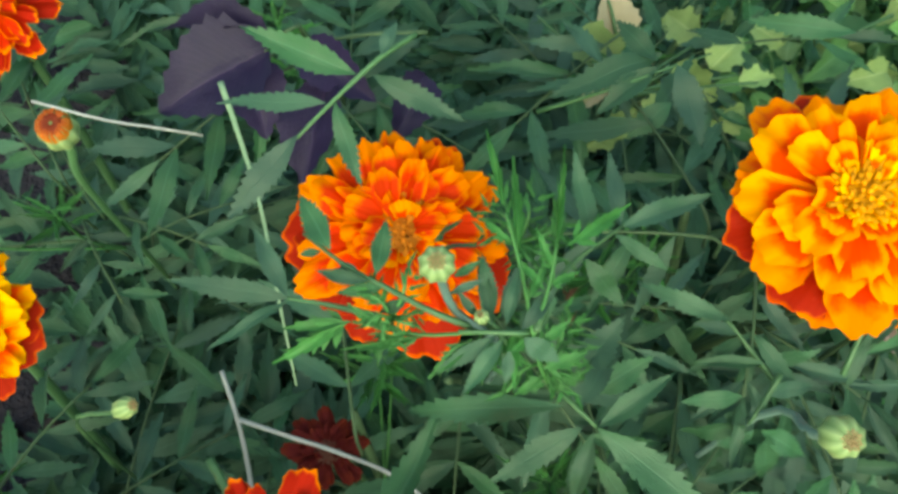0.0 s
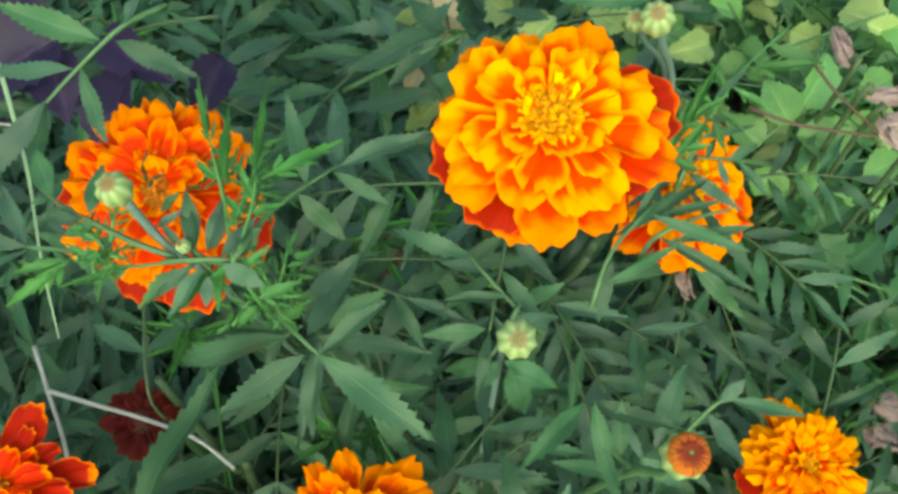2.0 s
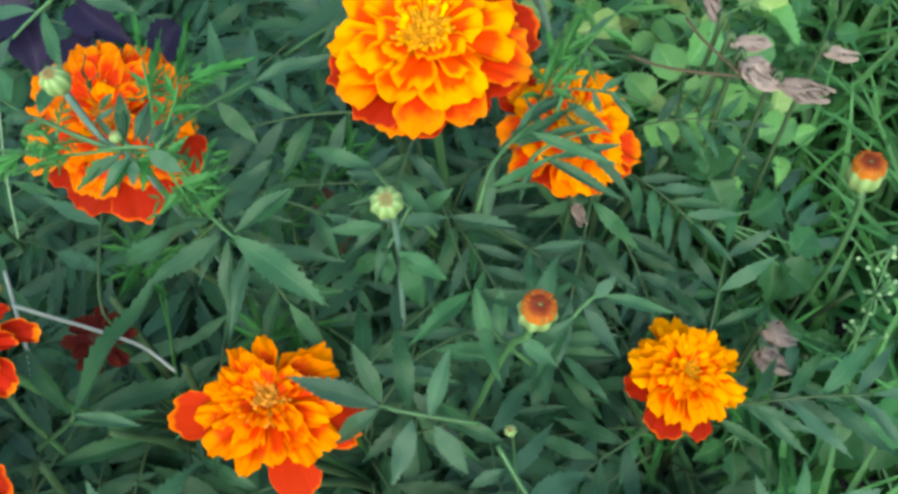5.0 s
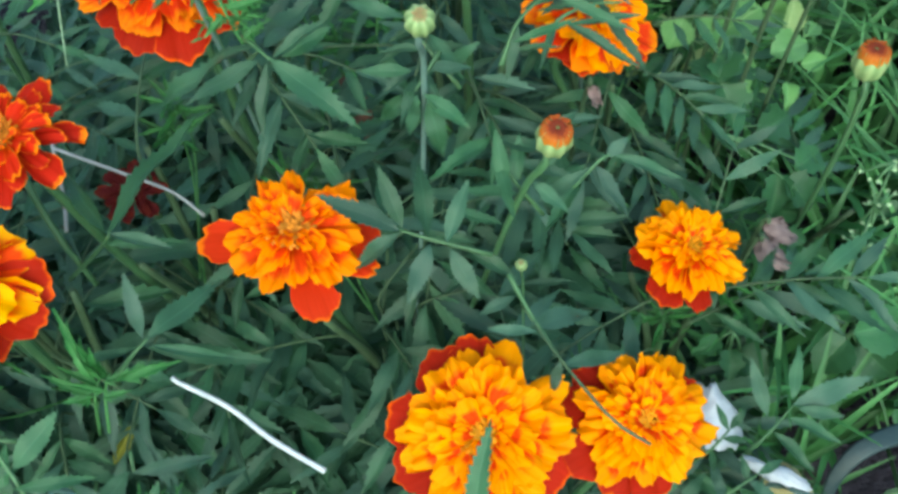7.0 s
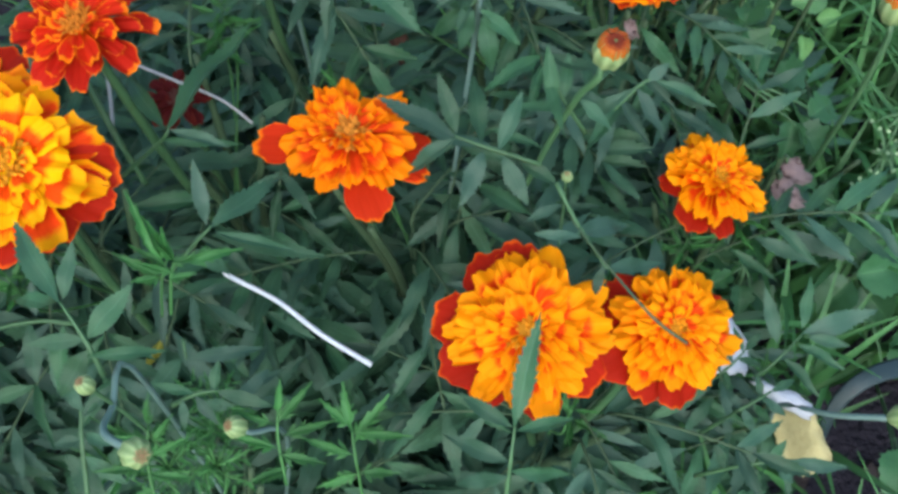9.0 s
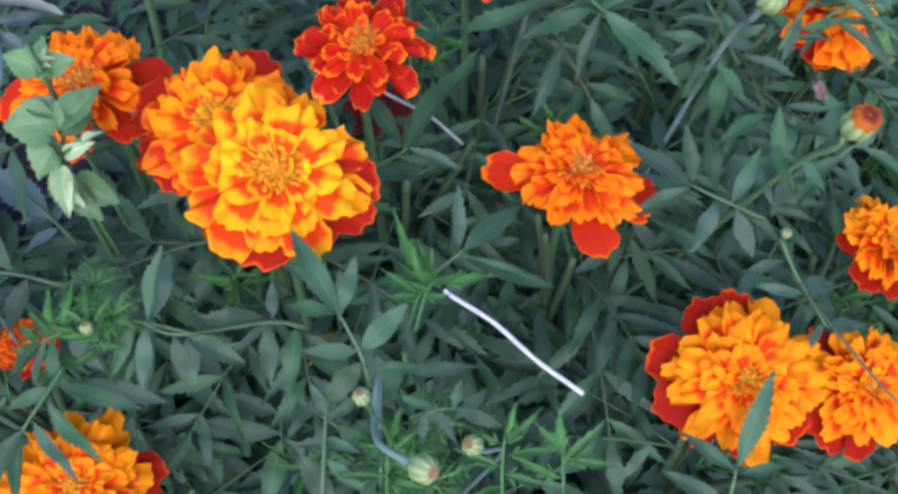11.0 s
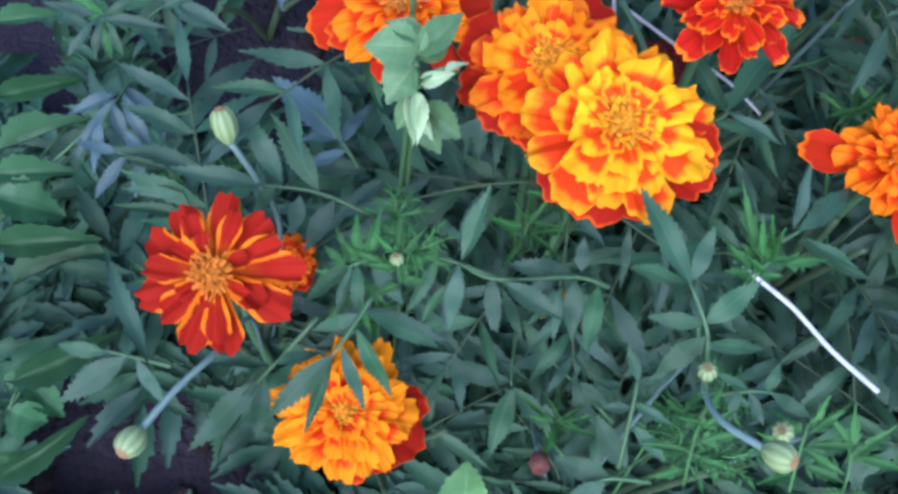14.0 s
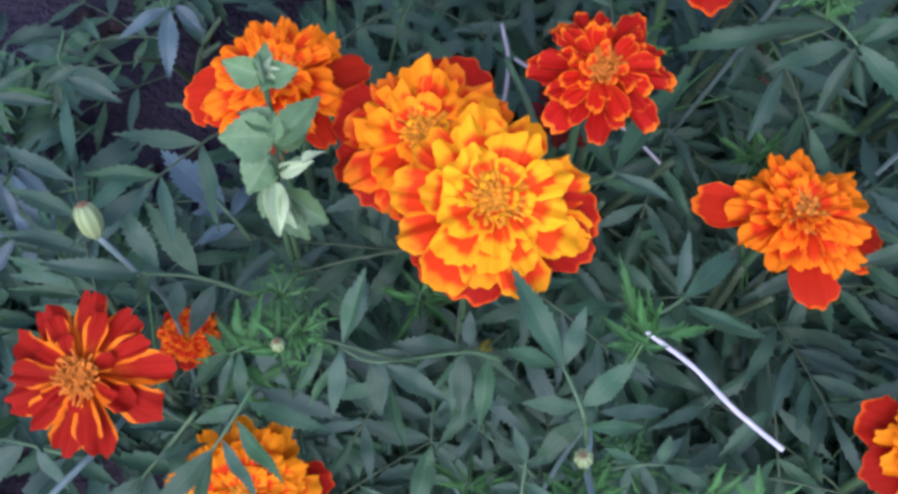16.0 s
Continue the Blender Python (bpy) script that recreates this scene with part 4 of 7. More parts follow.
leaf([(0.0399, 0.0558, 0.2580), (0.0361, 0.0590, 0.2620), (0.0353, 0.0624, 0.2640)], [((0.0372, 0.0589, 0.2620), (0.0364, 0.0717, 0.2680), 0.0052),
      ((0.0399, 0.0596, 0.2580), (0.0449, 0.0695, 0.2660), 0.0053),
      ((0.0299, 0.0683, 0.2640), (0.0358, 0.0694, 0.2700), 0.0027),
      ((0.0285, 0.0644, 0.2640), (0.0366, 0.0661, 0.2680), 0.0025),
      ((0.0267, 0.0766, 0.2640), (0.0300, 0.0750, 0.2800), 0.0022),
      ((0.0270, 0.0747, 0.2640), (0.0333, 0.0710, 0.2780), 0.0017),
      ((0.0432, 0.0575, 0.2580), (0.0521, 0.0624, 0.2620), 0.0074),
      ((0.0342, 0.0592, 0.2620), (0.0300, 0.0649, 0.2660), 0.0027)], leaf_green)
leaf([(0.1219, -0.0163, 0.2050), (0.1030, -0.0122, 0.2110), (0.0944, -0.0094, 0.2130)], [((0.0948, -0.0096, 0.2130), (0.0703, -0.0008, 0.2240), 0.0088),
      ((0.0953, -0.0089, 0.2130), (0.0896, 0.0058, 0.2270), 0.0068),
      ((0.1027, -0.0116, 0.2110), (0.1018, 0.0146, 0.2170), 0.0076),
      ((0.1082, -0.0142, 0.2110), (0.1165, 0.0020, 0.2220), 0.0068),
      ((0.0947, -0.0103, 0.2130), (0.0756, -0.0149, 0.1970), 0.0070),
      ((0.1034, -0.0141, 0.2110), (0.0954, -0.0323, 0.2070), 0.0078),
      ((0.1093, -0.0165, 0.2110), (0.1171, -0.0312, 0.2040), 0.0075),
      ((0.1151, -0.0147, 0.2050), (0.1291, -0.0216, 0.2000), 0.0063)], leaf_green)
leaf([(0.0051, -0.0471, 0.2000), (0.0142, -0.0433, 0.2100), (0.0200, -0.0388, 0.2130)], [((0.0197, -0.0391, 0.2130), (0.0408, -0.0154, 0.2080), 0.0091),
      ((0.0185, -0.0385, 0.2130), (0.0166, -0.0235, 0.2280), 0.0058),
      ((0.0208, -0.0409, 0.2130), (0.0450, -0.0438, 0.2050), 0.0040),
      ((0.0202, -0.0417, 0.2130), (0.0541, -0.0409, 0.1920), 0.0074),
      ((0.0164, -0.0430, 0.2100), (0.0206, -0.0479, 0.1900), 0.0068)], leaf_green)
leaf([(0.0038, -0.0622, 0.2000), (0.0068, -0.0554, 0.2130), (0.0087, -0.0507, 0.2160)], [((0.0068, -0.0554, 0.2130), (-0.0055, -0.0509, 0.2220), 0.0045),
      ((0.0076, -0.0534, 0.2130), (-0.0028, -0.0328, 0.2260), 0.0052),
      ((0.0080, -0.0527, 0.2160), (0.0030, -0.0437, 0.2280), 0.0038),
      ((0.0088, -0.0517, 0.2160), (0.0099, -0.0465, 0.2280), 0.0034),
      ((0.0097, -0.0525, 0.2160), (0.0186, -0.0491, 0.2150), 0.0035),
      ((0.0068, -0.0554, 0.2130), (-0.0020, -0.0569, 0.2140), 0.0042),
      ((0.0086, -0.0561, 0.2130), (0.0166, -0.0538, 0.2120), 0.0031)], leaf_young)
leaf([(0.0065, -0.0619, 0.2000), (0.0094, -0.0532, 0.2130), (0.0131, -0.0502, 0.2160)], [((0.0110, -0.0511, 0.2130), (0.0053, -0.0443, 0.2300), 0.0027),
      ((0.0114, -0.0519, 0.2160), (0.0080, -0.0495, 0.2300), 0.0024),
      ((0.0123, -0.0522, 0.2160), (0.0298, -0.0461, 0.2120), 0.0053),
      ((0.0094, -0.0532, 0.2130), (0.0004, -0.0501, 0.2250), 0.0031),
      ((0.0103, -0.0540, 0.2130), (0.0005, -0.0534, 0.2200), 0.0031)], leaf_young)
leaf([(-0.0275, 0.0048, 0.1700), (-0.0035, 0.0029, 0.1980), (-0.0009, 0.0054, 0.2020)], [((-0.0009, 0.0054, 0.2020), (0.0240, 0.0506, 0.2000), 0.0122),
      ((-0.0015, 0.0041, 0.2020), (-0.0194, 0.0283, 0.2050), 0.0075),
      ((-0.0007, 0.0036, 0.2020), (0.0206, -0.0017, 0.2000), 0.0055),
      ((-0.0038, 0.0024, 0.1980), (0.0223, 0.0056, 0.1900), 0.0049)], leaf_green)
leaf([(0.1264, -0.0232, 0.2050), (0.1312, -0.0342, 0.2020), (0.1400, -0.0515, 0.2000)], [((0.1396, -0.0515, 0.2000), (0.1618, -0.0446, 0.1880), 0.0064),
      ((0.1391, -0.0503, 0.2000), (0.1358, -0.0583, 0.1900), 0.0043),
      ((0.1329, -0.0413, 0.2020), (0.1172, -0.0380, 0.2000), 0.0044),
      ((0.1314, -0.0394, 0.2020), (0.1538, -0.0297, 0.1900), 0.0086),
      ((0.1283, -0.0295, 0.2020), (0.1150, -0.0326, 0.1980), 0.0048)], leaf_green)
leaf([(0.1054, -0.1181, 0.1700), (0.1072, -0.1076, 0.1850), (0.1089, -0.0974, 0.1920)], [((0.1089, -0.0974, 0.1920), (0.1160, -0.0716, 0.2140), 0.0081),
      ((0.1082, -0.0980, 0.1920), (0.0917, -0.0867, 0.1920), 0.0060),
      ((0.1088, -0.0994, 0.1920), (0.1294, -0.0938, 0.1860), 0.0053),
      ((0.1071, -0.1068, 0.1850), (0.0874, -0.0963, 0.1800), 0.0068),
      ((0.1071, -0.1093, 0.1850), (0.1278, -0.1079, 0.1700), 0.0058),
      ((0.1065, -0.1109, 0.1850), (0.0884, -0.1100, 0.1700), 0.0058)], leaf_green)
leaf([(0.1103, 0.0479, 0.2250), (0.1050, 0.0408, 0.2220), (0.1015, 0.0367, 0.2200)], [((0.1011, 0.0367, 0.2200), (0.0865, 0.0371, 0.2030), 0.0071),
      ((0.1045, 0.0350, 0.2200), (0.1192, 0.0275, 0.2110), 0.0073),
      ((0.1025, 0.0352, 0.2200), (0.0967, 0.0317, 0.2000), 0.0063),
      ((0.1057, 0.0334, 0.2200), (0.1092, 0.0217, 0.2000), 0.0084),
      ((0.1010, 0.0434, 0.2220), (0.0837, 0.0429, 0.2250), 0.0058),
      ((0.1061, 0.0439, 0.2220), (0.1216, 0.0451, 0.2200), 0.0055)], leaf_green)
leaf([(0.1163, 0.0439, 0.2100), (0.1049, 0.0552, 0.2220), (0.0982, 0.0653, 0.2250)], [((0.1000, 0.0627, 0.2250), (0.0776, 0.0750, 0.2250), 0.0064),
      ((0.1033, 0.0599, 0.2220), (0.0906, 0.0628, 0.2250), 0.0045),
      ((0.1075, 0.0515, 0.2220), (0.0899, 0.0536, 0.2220), 0.0044),
      ((0.1112, 0.0531, 0.2100), (0.1233, 0.0529, 0.2220), 0.0056)], leaf_green)
leaf([(0.1403, 0.0048, 0.1900), (0.1314, 0.0088, 0.2050), (0.1283, 0.0127, 0.2100)], [((0.1280, 0.0072, 0.2050), (0.1259, 0.0223, 0.2180), 0.0064),
      ((0.1314, 0.0088, 0.2050), (0.1339, 0.0233, 0.2120), 0.0061),
      ((0.1389, 0.0091, 0.1900), (0.1554, 0.0123, 0.2050), 0.0066),
      ((0.1319, 0.0048, 0.2050), (0.1132, 0.0112, 0.2000), 0.0054),
      ((0.1429, 0.0137, 0.2050), (0.1519, 0.0300, 0.2150), 0.0076),
      ((0.1368, 0.0083, 0.2050), (0.1484, -0.0006, 0.2000), 0.0061)], leaf_green)
leaf([(0.1509, 0.0142, 0.1900), (0.1610, 0.0212, 0.1950), (0.1671, 0.0238, 0.1950)], [((0.1660, 0.0228, 0.1950), (0.1900, 0.0168, 0.1850), 0.0053),
      ((0.1631, 0.0221, 0.1950), (0.1708, 0.0260, 0.2000), 0.0056),
      ((0.1589, 0.0193, 0.1950), (0.1706, 0.0040, 0.1850), 0.0064),
      ((0.1555, 0.0201, 0.1900), (0.1393, -0.0032, 0.1900), 0.0068)], leaf_green)
leaf([(0.1300, 0.0479, 0.2150), (0.1370, 0.0603, 0.2220), (0.1495, 0.0712, 0.2240)], [((0.1384, 0.0647, 0.2220), (0.1697, 0.0786, 0.2240), 0.0045),
      ((0.1492, 0.0688, 0.2240), (0.1771, 0.0569, 0.2150), 0.0049),
      ((0.1368, 0.0580, 0.2220), (0.1313, 0.0430, 0.2120), 0.0044),
      ((0.1433, 0.0665, 0.2220), (0.1584, 0.0829, 0.2260), 0.0035),
      ((0.1342, 0.0515, 0.2220), (0.1577, 0.0615, 0.2200), 0.0039),
      ((0.1334, 0.0532, 0.2150), (0.1524, 0.0554, 0.2150), 0.0035)], leaf_green)
leaf([(0.1596, 0.0795, 0.2150), (0.1673, 0.0912, 0.2220), (0.1759, 0.1044, 0.2260)], [((0.1673, 0.0912, 0.2220), (0.1856, 0.0931, 0.2220), 0.0030),
      ((0.1713, 0.0981, 0.2220), (0.1608, 0.1073, 0.2280), 0.0020),
      ((0.1735, 0.1010, 0.2260), (0.1845, 0.1085, 0.2280), 0.0024),
      ((0.1712, 0.0976, 0.2260), (0.1754, 0.0893, 0.2200), 0.0026),
      ((0.1643, 0.0862, 0.2150), (0.1480, 0.0751, 0.2220), 0.0036),
      ((0.1639, 0.0844, 0.2150), (0.1768, 0.0699, 0.2150), 0.0044),
      ((0.1616, 0.0811, 0.2150), (0.1858, 0.0519, 0.1950), 0.0051),
      ((0.1604, 0.0794, 0.2150), (0.1452, 0.0704, 0.2120), 0.0040)], leaf_green)
leaf([(0.1460, 0.0616, 0.2050), (0.1509, 0.0660, 0.2140), (0.1624, 0.0691, 0.2170), (0.1735, 0.0716, 0.2140)], [((0.1725, 0.0748, 0.2140), (0.1433, 0.0712, 0.2140), 0.0036),
      ((0.1790, 0.0658, 0.2140), (0.1523, 0.0642, 0.2140), 0.0040),
      ((0.1526, 0.0661, 0.2140), (0.1785, 0.0483, 0.2060), 0.0048),
      ((0.1671, 0.0874, 0.2170), (0.1431, 0.0751, 0.2140), 0.0037),
      ((0.1561, 0.0708, 0.2140), (0.1505, 0.0875, 0.2180), 0.0032),
      ((0.1637, 0.0670, 0.2170), (0.1752, 0.0618, 0.2100), 0.0027),
      ((0.1504, 0.0632, 0.2140), (0.1435, 0.0565, 0.2000), 0.0032)], leaf_green)
leaf([(0.1555, 0.0892, 0.2100), (0.1594, 0.0894, 0.2220), (0.1664, 0.0998, 0.2260)], [((0.1569, 0.0859, 0.2220), (0.1651, 0.0993, 0.2300), 0.0043),
      ((0.1592, 0.0884, 0.2220), (0.1753, 0.1088, 0.2340), 0.0043),
      ((0.1580, 0.0867, 0.2220), (0.1519, 0.0963, 0.2260), 0.0040),
      ((0.1600, 0.0883, 0.2220), (0.1703, 0.0884, 0.2220), 0.0043),
      ((0.1586, 0.0855, 0.2220), (0.1668, 0.0824, 0.2180), 0.0040),
      ((0.1585, 0.0908, 0.2100), (0.1484, 0.0856, 0.2200), 0.0038),
      ((0.1622, 0.0950, 0.2220), (0.1605, 0.1063, 0.2300), 0.0034),
      ((0.1635, 0.0942, 0.2260), (0.1761, 0.0992, 0.2300), 0.0034)], leaf_young)
leaf([(0.2152, -0.0570, 0.1000), (0.2235, -0.0516, 0.1070), (0.2340, -0.0425, 0.1100)], [((0.2340, -0.0425, 0.1100), (0.2666, -0.0342, 0.1120), 0.0114),
      ((0.2339, -0.0405, 0.1100), (0.2397, -0.0214, 0.1200), 0.0073),
      ((0.2242, -0.0456, 0.1070), (0.2195, -0.0240, 0.1180), 0.0073),
      ((0.2355, -0.0438, 0.1100), (0.2533, -0.0482, 0.1080), 0.0063),
      ((0.2314, -0.0472, 0.1100), (0.2508, -0.0572, 0.1040), 0.0068),
      ((0.2257, -0.0517, 0.1070), (0.2401, -0.0662, 0.0980), 0.0068)], leaf_green)
leaf([(-0.0056, -0.0854, 0.2150), (-0.0085, -0.0785, 0.2220), (-0.0156, -0.0680, 0.2270)], [((-0.0154, -0.0683, 0.2270), (-0.0333, -0.0426, 0.2310), 0.0089),
      ((-0.0151, -0.0676, 0.2270), (-0.0119, -0.0520, 0.2340), 0.0062),
      ((-0.0160, -0.0687, 0.2270), (-0.0336, -0.0630, 0.2220), 0.0062),
      ((-0.0090, -0.0772, 0.2220), (0.0042, -0.0632, 0.2280), 0.0085),
      ((-0.0093, -0.0772, 0.2220), (-0.0257, -0.0782, 0.2220), 0.0059),
      ((-0.0079, -0.0822, 0.2220), (0.0121, -0.0787, 0.2160), 0.0046),
      ((-0.0084, -0.0805, 0.2220), (-0.0189, -0.0915, 0.2120), 0.0082)], leaf_green)
leaf([(-0.0291, -0.0576, 0.1850), (-0.0411, -0.0584, 0.1900), (-0.0661, -0.0673, 0.1980), (-0.0785, -0.0638, 0.1960)], [((-0.0772, -0.0628, 0.1960), (-0.0741, -0.0436, 0.2140), 0.0075),
      ((-0.0776, -0.0647, 0.1960), (-0.0774, -0.0845, 0.1900), 0.0066),
      ((-0.0681, -0.0677, 0.1980), (-0.0625, -0.0831, 0.1920), 0.0062),
      ((-0.0639, -0.0678, 0.1980), (-0.0439, -0.0763, 0.2000), 0.0085),
      ((-0.0412, -0.0575, 0.1900), (-0.0635, -0.0613, 0.1980), 0.0088),
      ((-0.0410, -0.0591, 0.1900), (-0.0389, -0.0779, 0.1850), 0.0078),
      ((-0.0327, -0.0578, 0.1850), (-0.0327, -0.0798, 0.1800), 0.0080),
      ((-0.0395, -0.0565, 0.1900), (-0.0409, -0.0460, 0.1950), 0.0057)], leaf_green)
leaf([(-0.1071, -0.0477, 0.1800), (-0.1268, -0.0464, 0.1880), (-0.1435, -0.0488, 0.1910)], [((-0.1435, -0.0488, 0.1910), (-0.1745, -0.0516, 0.1960), 0.0079),
      ((-0.1382, -0.0467, 0.1910), (-0.1535, -0.0302, 0.2030), 0.0086),
      ((-0.1268, -0.0456, 0.1880), (-0.1447, -0.0287, 0.2030), 0.0097),
      ((-0.1319, -0.0487, 0.1880), (-0.1327, -0.0601, 0.1800), 0.0070),
      ((-0.1210, -0.0478, 0.1880), (-0.1281, -0.0644, 0.1780), 0.0084),
      ((-0.1399, -0.0485, 0.1910), (-0.1471, -0.0550, 0.1800), 0.0062)], leaf_green)
leaf([(-0.1020, -0.0775, 0.1900), (-0.1056, -0.0883, 0.1910), (-0.1099, -0.0980, 0.1900)], [((-0.1093, -0.0975, 0.1900), (-0.1276, -0.1203, 0.1780), 0.0088),
      ((-0.1098, -0.0990, 0.1900), (-0.1152, -0.1203, 0.1680), 0.0052),
      ((-0.1078, -0.0952, 0.1900), (-0.0977, -0.1088, 0.1660), 0.0056),
      ((-0.1051, -0.0886, 0.1910), (-0.0895, -0.1037, 0.1680), 0.0067),
      ((-0.1032, -0.0834, 0.1910), (-0.0762, -0.0867, 0.1800), 0.0070),
      ((-0.1046, -0.0846, 0.1910), (-0.1187, -0.0910, 0.1850), 0.0059)], leaf_green)
leaf([(-0.1170, -0.0878, 0.1900), (-0.1232, -0.0968, 0.1850), (-0.1323, -0.1080, 0.1750)], [((-0.1316, -0.1070, 0.1750), (-0.1532, -0.1299, 0.1500), 0.0112),
      ((-0.1323, -0.1080, 0.1750), (-0.1514, -0.1353, 0.1300), 0.0075),
      ((-0.1270, -0.1028, 0.1850), (-0.1135, -0.0946, 0.1800), 0.0052),
      ((-0.1301, -0.1058, 0.1750), (-0.1320, -0.1222, 0.1500), 0.0080)], leaf_green)
leaf([(-0.0461, -0.0453, 0.0850), (-0.0463, -0.0616, 0.0900), (-0.0452, -0.0725, 0.0910)], [((-0.0459, -0.0714, 0.0910), (-0.0790, -0.0690, 0.0950), 0.0110),
      ((-0.0451, -0.0732, 0.0910), (-0.0488, -0.1027, 0.0850), 0.0118),
      ((-0.0440, -0.0730, 0.0910), (-0.0240, -0.0888, 0.0850), 0.0099),
      ((-0.0459, -0.0640, 0.0900), (-0.0212, -0.0542, 0.0900), 0.0083),
      ((-0.0471, -0.0630, 0.0900), (-0.0724, -0.0556, 0.0950), 0.0091)], leaf_green)
leaf([(-0.0024, -0.0804, 0.0950), (-0.0222, -0.0697, 0.1050), (-0.0355, -0.0628, 0.1100)], [((-0.0342, -0.0638, 0.1100), (-0.0482, -0.0513, 0.1150), 0.0078),
      ((-0.0222, -0.0697, 0.1050), (-0.0062, -0.0781, 0.1050), 0.0090),
      ((-0.0074, -0.0778, 0.0950), (-0.0078, -0.1040, 0.0950), 0.0088),
      ((-0.0048, -0.0797, 0.0950), (-0.0253, -0.1016, 0.0950), 0.0080),
      ((-0.0173, -0.0722, 0.1050), (-0.0019, -0.0658, 0.1050), 0.0071)], leaf_green)
leaf([(-0.1196, -0.0213, 0.1600), (-0.1277, -0.0154, 0.1680), (-0.1395, -0.0067, 0.1700)], [((-0.1281, -0.0155, 0.1680), (-0.1578, 0.0057, 0.1700), 0.0149),
      ((-0.1278, -0.0150, 0.1680), (-0.1439, -0.0141, 0.1600), 0.0060),
      ((-0.1264, -0.0170, 0.1680), (-0.1201, 0.0034, 0.1650), 0.0073),
      ((-0.1237, -0.0198, 0.1680), (-0.1424, -0.0251, 0.1550), 0.0068)], leaf_blue)
leaf([(-0.1641, 0.0775, 0.1700), (-0.1669, 0.0664, 0.1700), (-0.1672, 0.0616, 0.1700)], [((-0.1677, 0.0620, 0.1700), (-0.1827, 0.0465, 0.1700), 0.0064),
      ((-0.1670, 0.0616, 0.1700), (-0.1615, 0.0343, 0.1650), 0.0090),
      ((-0.1651, 0.0635, 0.1700), (-0.1534, 0.0561, 0.1650), 0.0074),
      ((-0.1672, 0.0676, 0.1700), (-0.1480, 0.0750, 0.1700), 0.0074),
      ((-0.1682, 0.0674, 0.1700), (-0.1867, 0.0709, 0.1700), 0.0074)], leaf_blue)
leaf([(-0.2275, 0.0751, 0.1200), (-0.2258, 0.0607, 0.1200), (-0.2196, 0.0566, 0.1200)], [((-0.2202, 0.0570, 0.1200), (-0.1960, 0.0500, 0.1200), 0.0117),
      ((-0.2242, 0.0595, 0.1200), (-0.2363, 0.0421, 0.1100), 0.0098),
      ((-0.2266, 0.0635, 0.1200), (-0.2440, 0.0634, 0.1200), 0.0089),
      ((-0.2250, 0.0667, 0.1200), (-0.2155, 0.0772, 0.1200), 0.0089)], leaf_green)
leaf([(-0.2449, 0.0482, 0.1300), (-0.2383, 0.0379, 0.1350), (-0.2364, 0.0342, 0.1350)], [((-0.2364, 0.0342, 0.1350), (-0.2154, 0.0358, 0.1350), 0.0083),
      ((-0.2357, 0.0335, 0.1350), (-0.2252, 0.0473, 0.1400), 0.0069),
      ((-0.2364, 0.0329, 0.1350), (-0.2321, 0.0192, 0.1300), 0.0083),
      ((-0.2375, 0.0354, 0.1350), (-0.2576, 0.0433, 0.1300), 0.0084)], leaf_young)
leaf([(-0.1890, -0.0023, 0.1400), (-0.2170, -0.0107, 0.1350), (-0.2359, -0.0134, 0.1300)], [((-0.2255, -0.0125, 0.1350), (-0.2487, -0.0264, 0.1200), 0.0067),
      ((-0.2192, -0.0112, 0.1350), (-0.2378, 0.0091, 0.1400), 0.0076),
      ((-0.2151, -0.0095, 0.1350), (-0.2037, -0.0292, 0.1300), 0.0080),
      ((-0.2069, -0.0068, 0.1350), (-0.2192, 0.0079, 0.1400), 0.0067),
      ((-0.2296, -0.0115, 0.1300), (-0.2355, -0.0313, 0.1200), 0.0077),
      ((-0.2009, -0.0077, 0.1400), (-0.1846, -0.0252, 0.1300), 0.0088)], leaf_green)
leaf([(-0.1687, -0.1012, 0.1400), (-0.1907, -0.0985, 0.1300), (-0.2012, -0.0984, 0.1300)], [((-0.1947, -0.0993, 0.1300), (-0.2153, -0.1001, 0.1300), 0.0070),
      ((-0.1884, -0.0992, 0.1300), (-0.2102, -0.1191, 0.1200), 0.0124),
      ((-0.1767, -0.1017, 0.1400), (-0.2084, -0.0608, 0.1400), 0.0082),
      ((-0.1842, -0.0994, 0.1300), (-0.1724, -0.1119, 0.1200), 0.0071)], leaf_green)
leaf([(-0.2380, 0.0337, 0.1100), (-0.2287, 0.0212, 0.1450), (-0.2279, 0.0200, 0.1570)], [((-0.2283, 0.0204, 0.1570), (-0.2024, 0.0221, 0.1570), 0.0063),
      ((-0.2277, 0.0219, 0.1570), (-0.2134, 0.0336, 0.1610), 0.0048),
      ((-0.2250, 0.0191, 0.1570), (-0.2184, 0.0098, 0.1490), 0.0043),
      ((-0.2277, 0.0185, 0.1570), (-0.2303, 0.0069, 0.1470), 0.0053),
      ((-0.2298, 0.0190, 0.1570), (-0.2411, 0.0053, 0.1490), 0.0053),
      ((-0.2313, 0.0208, 0.1570), (-0.2502, 0.0233, 0.1570), 0.0053)], leaf_green)
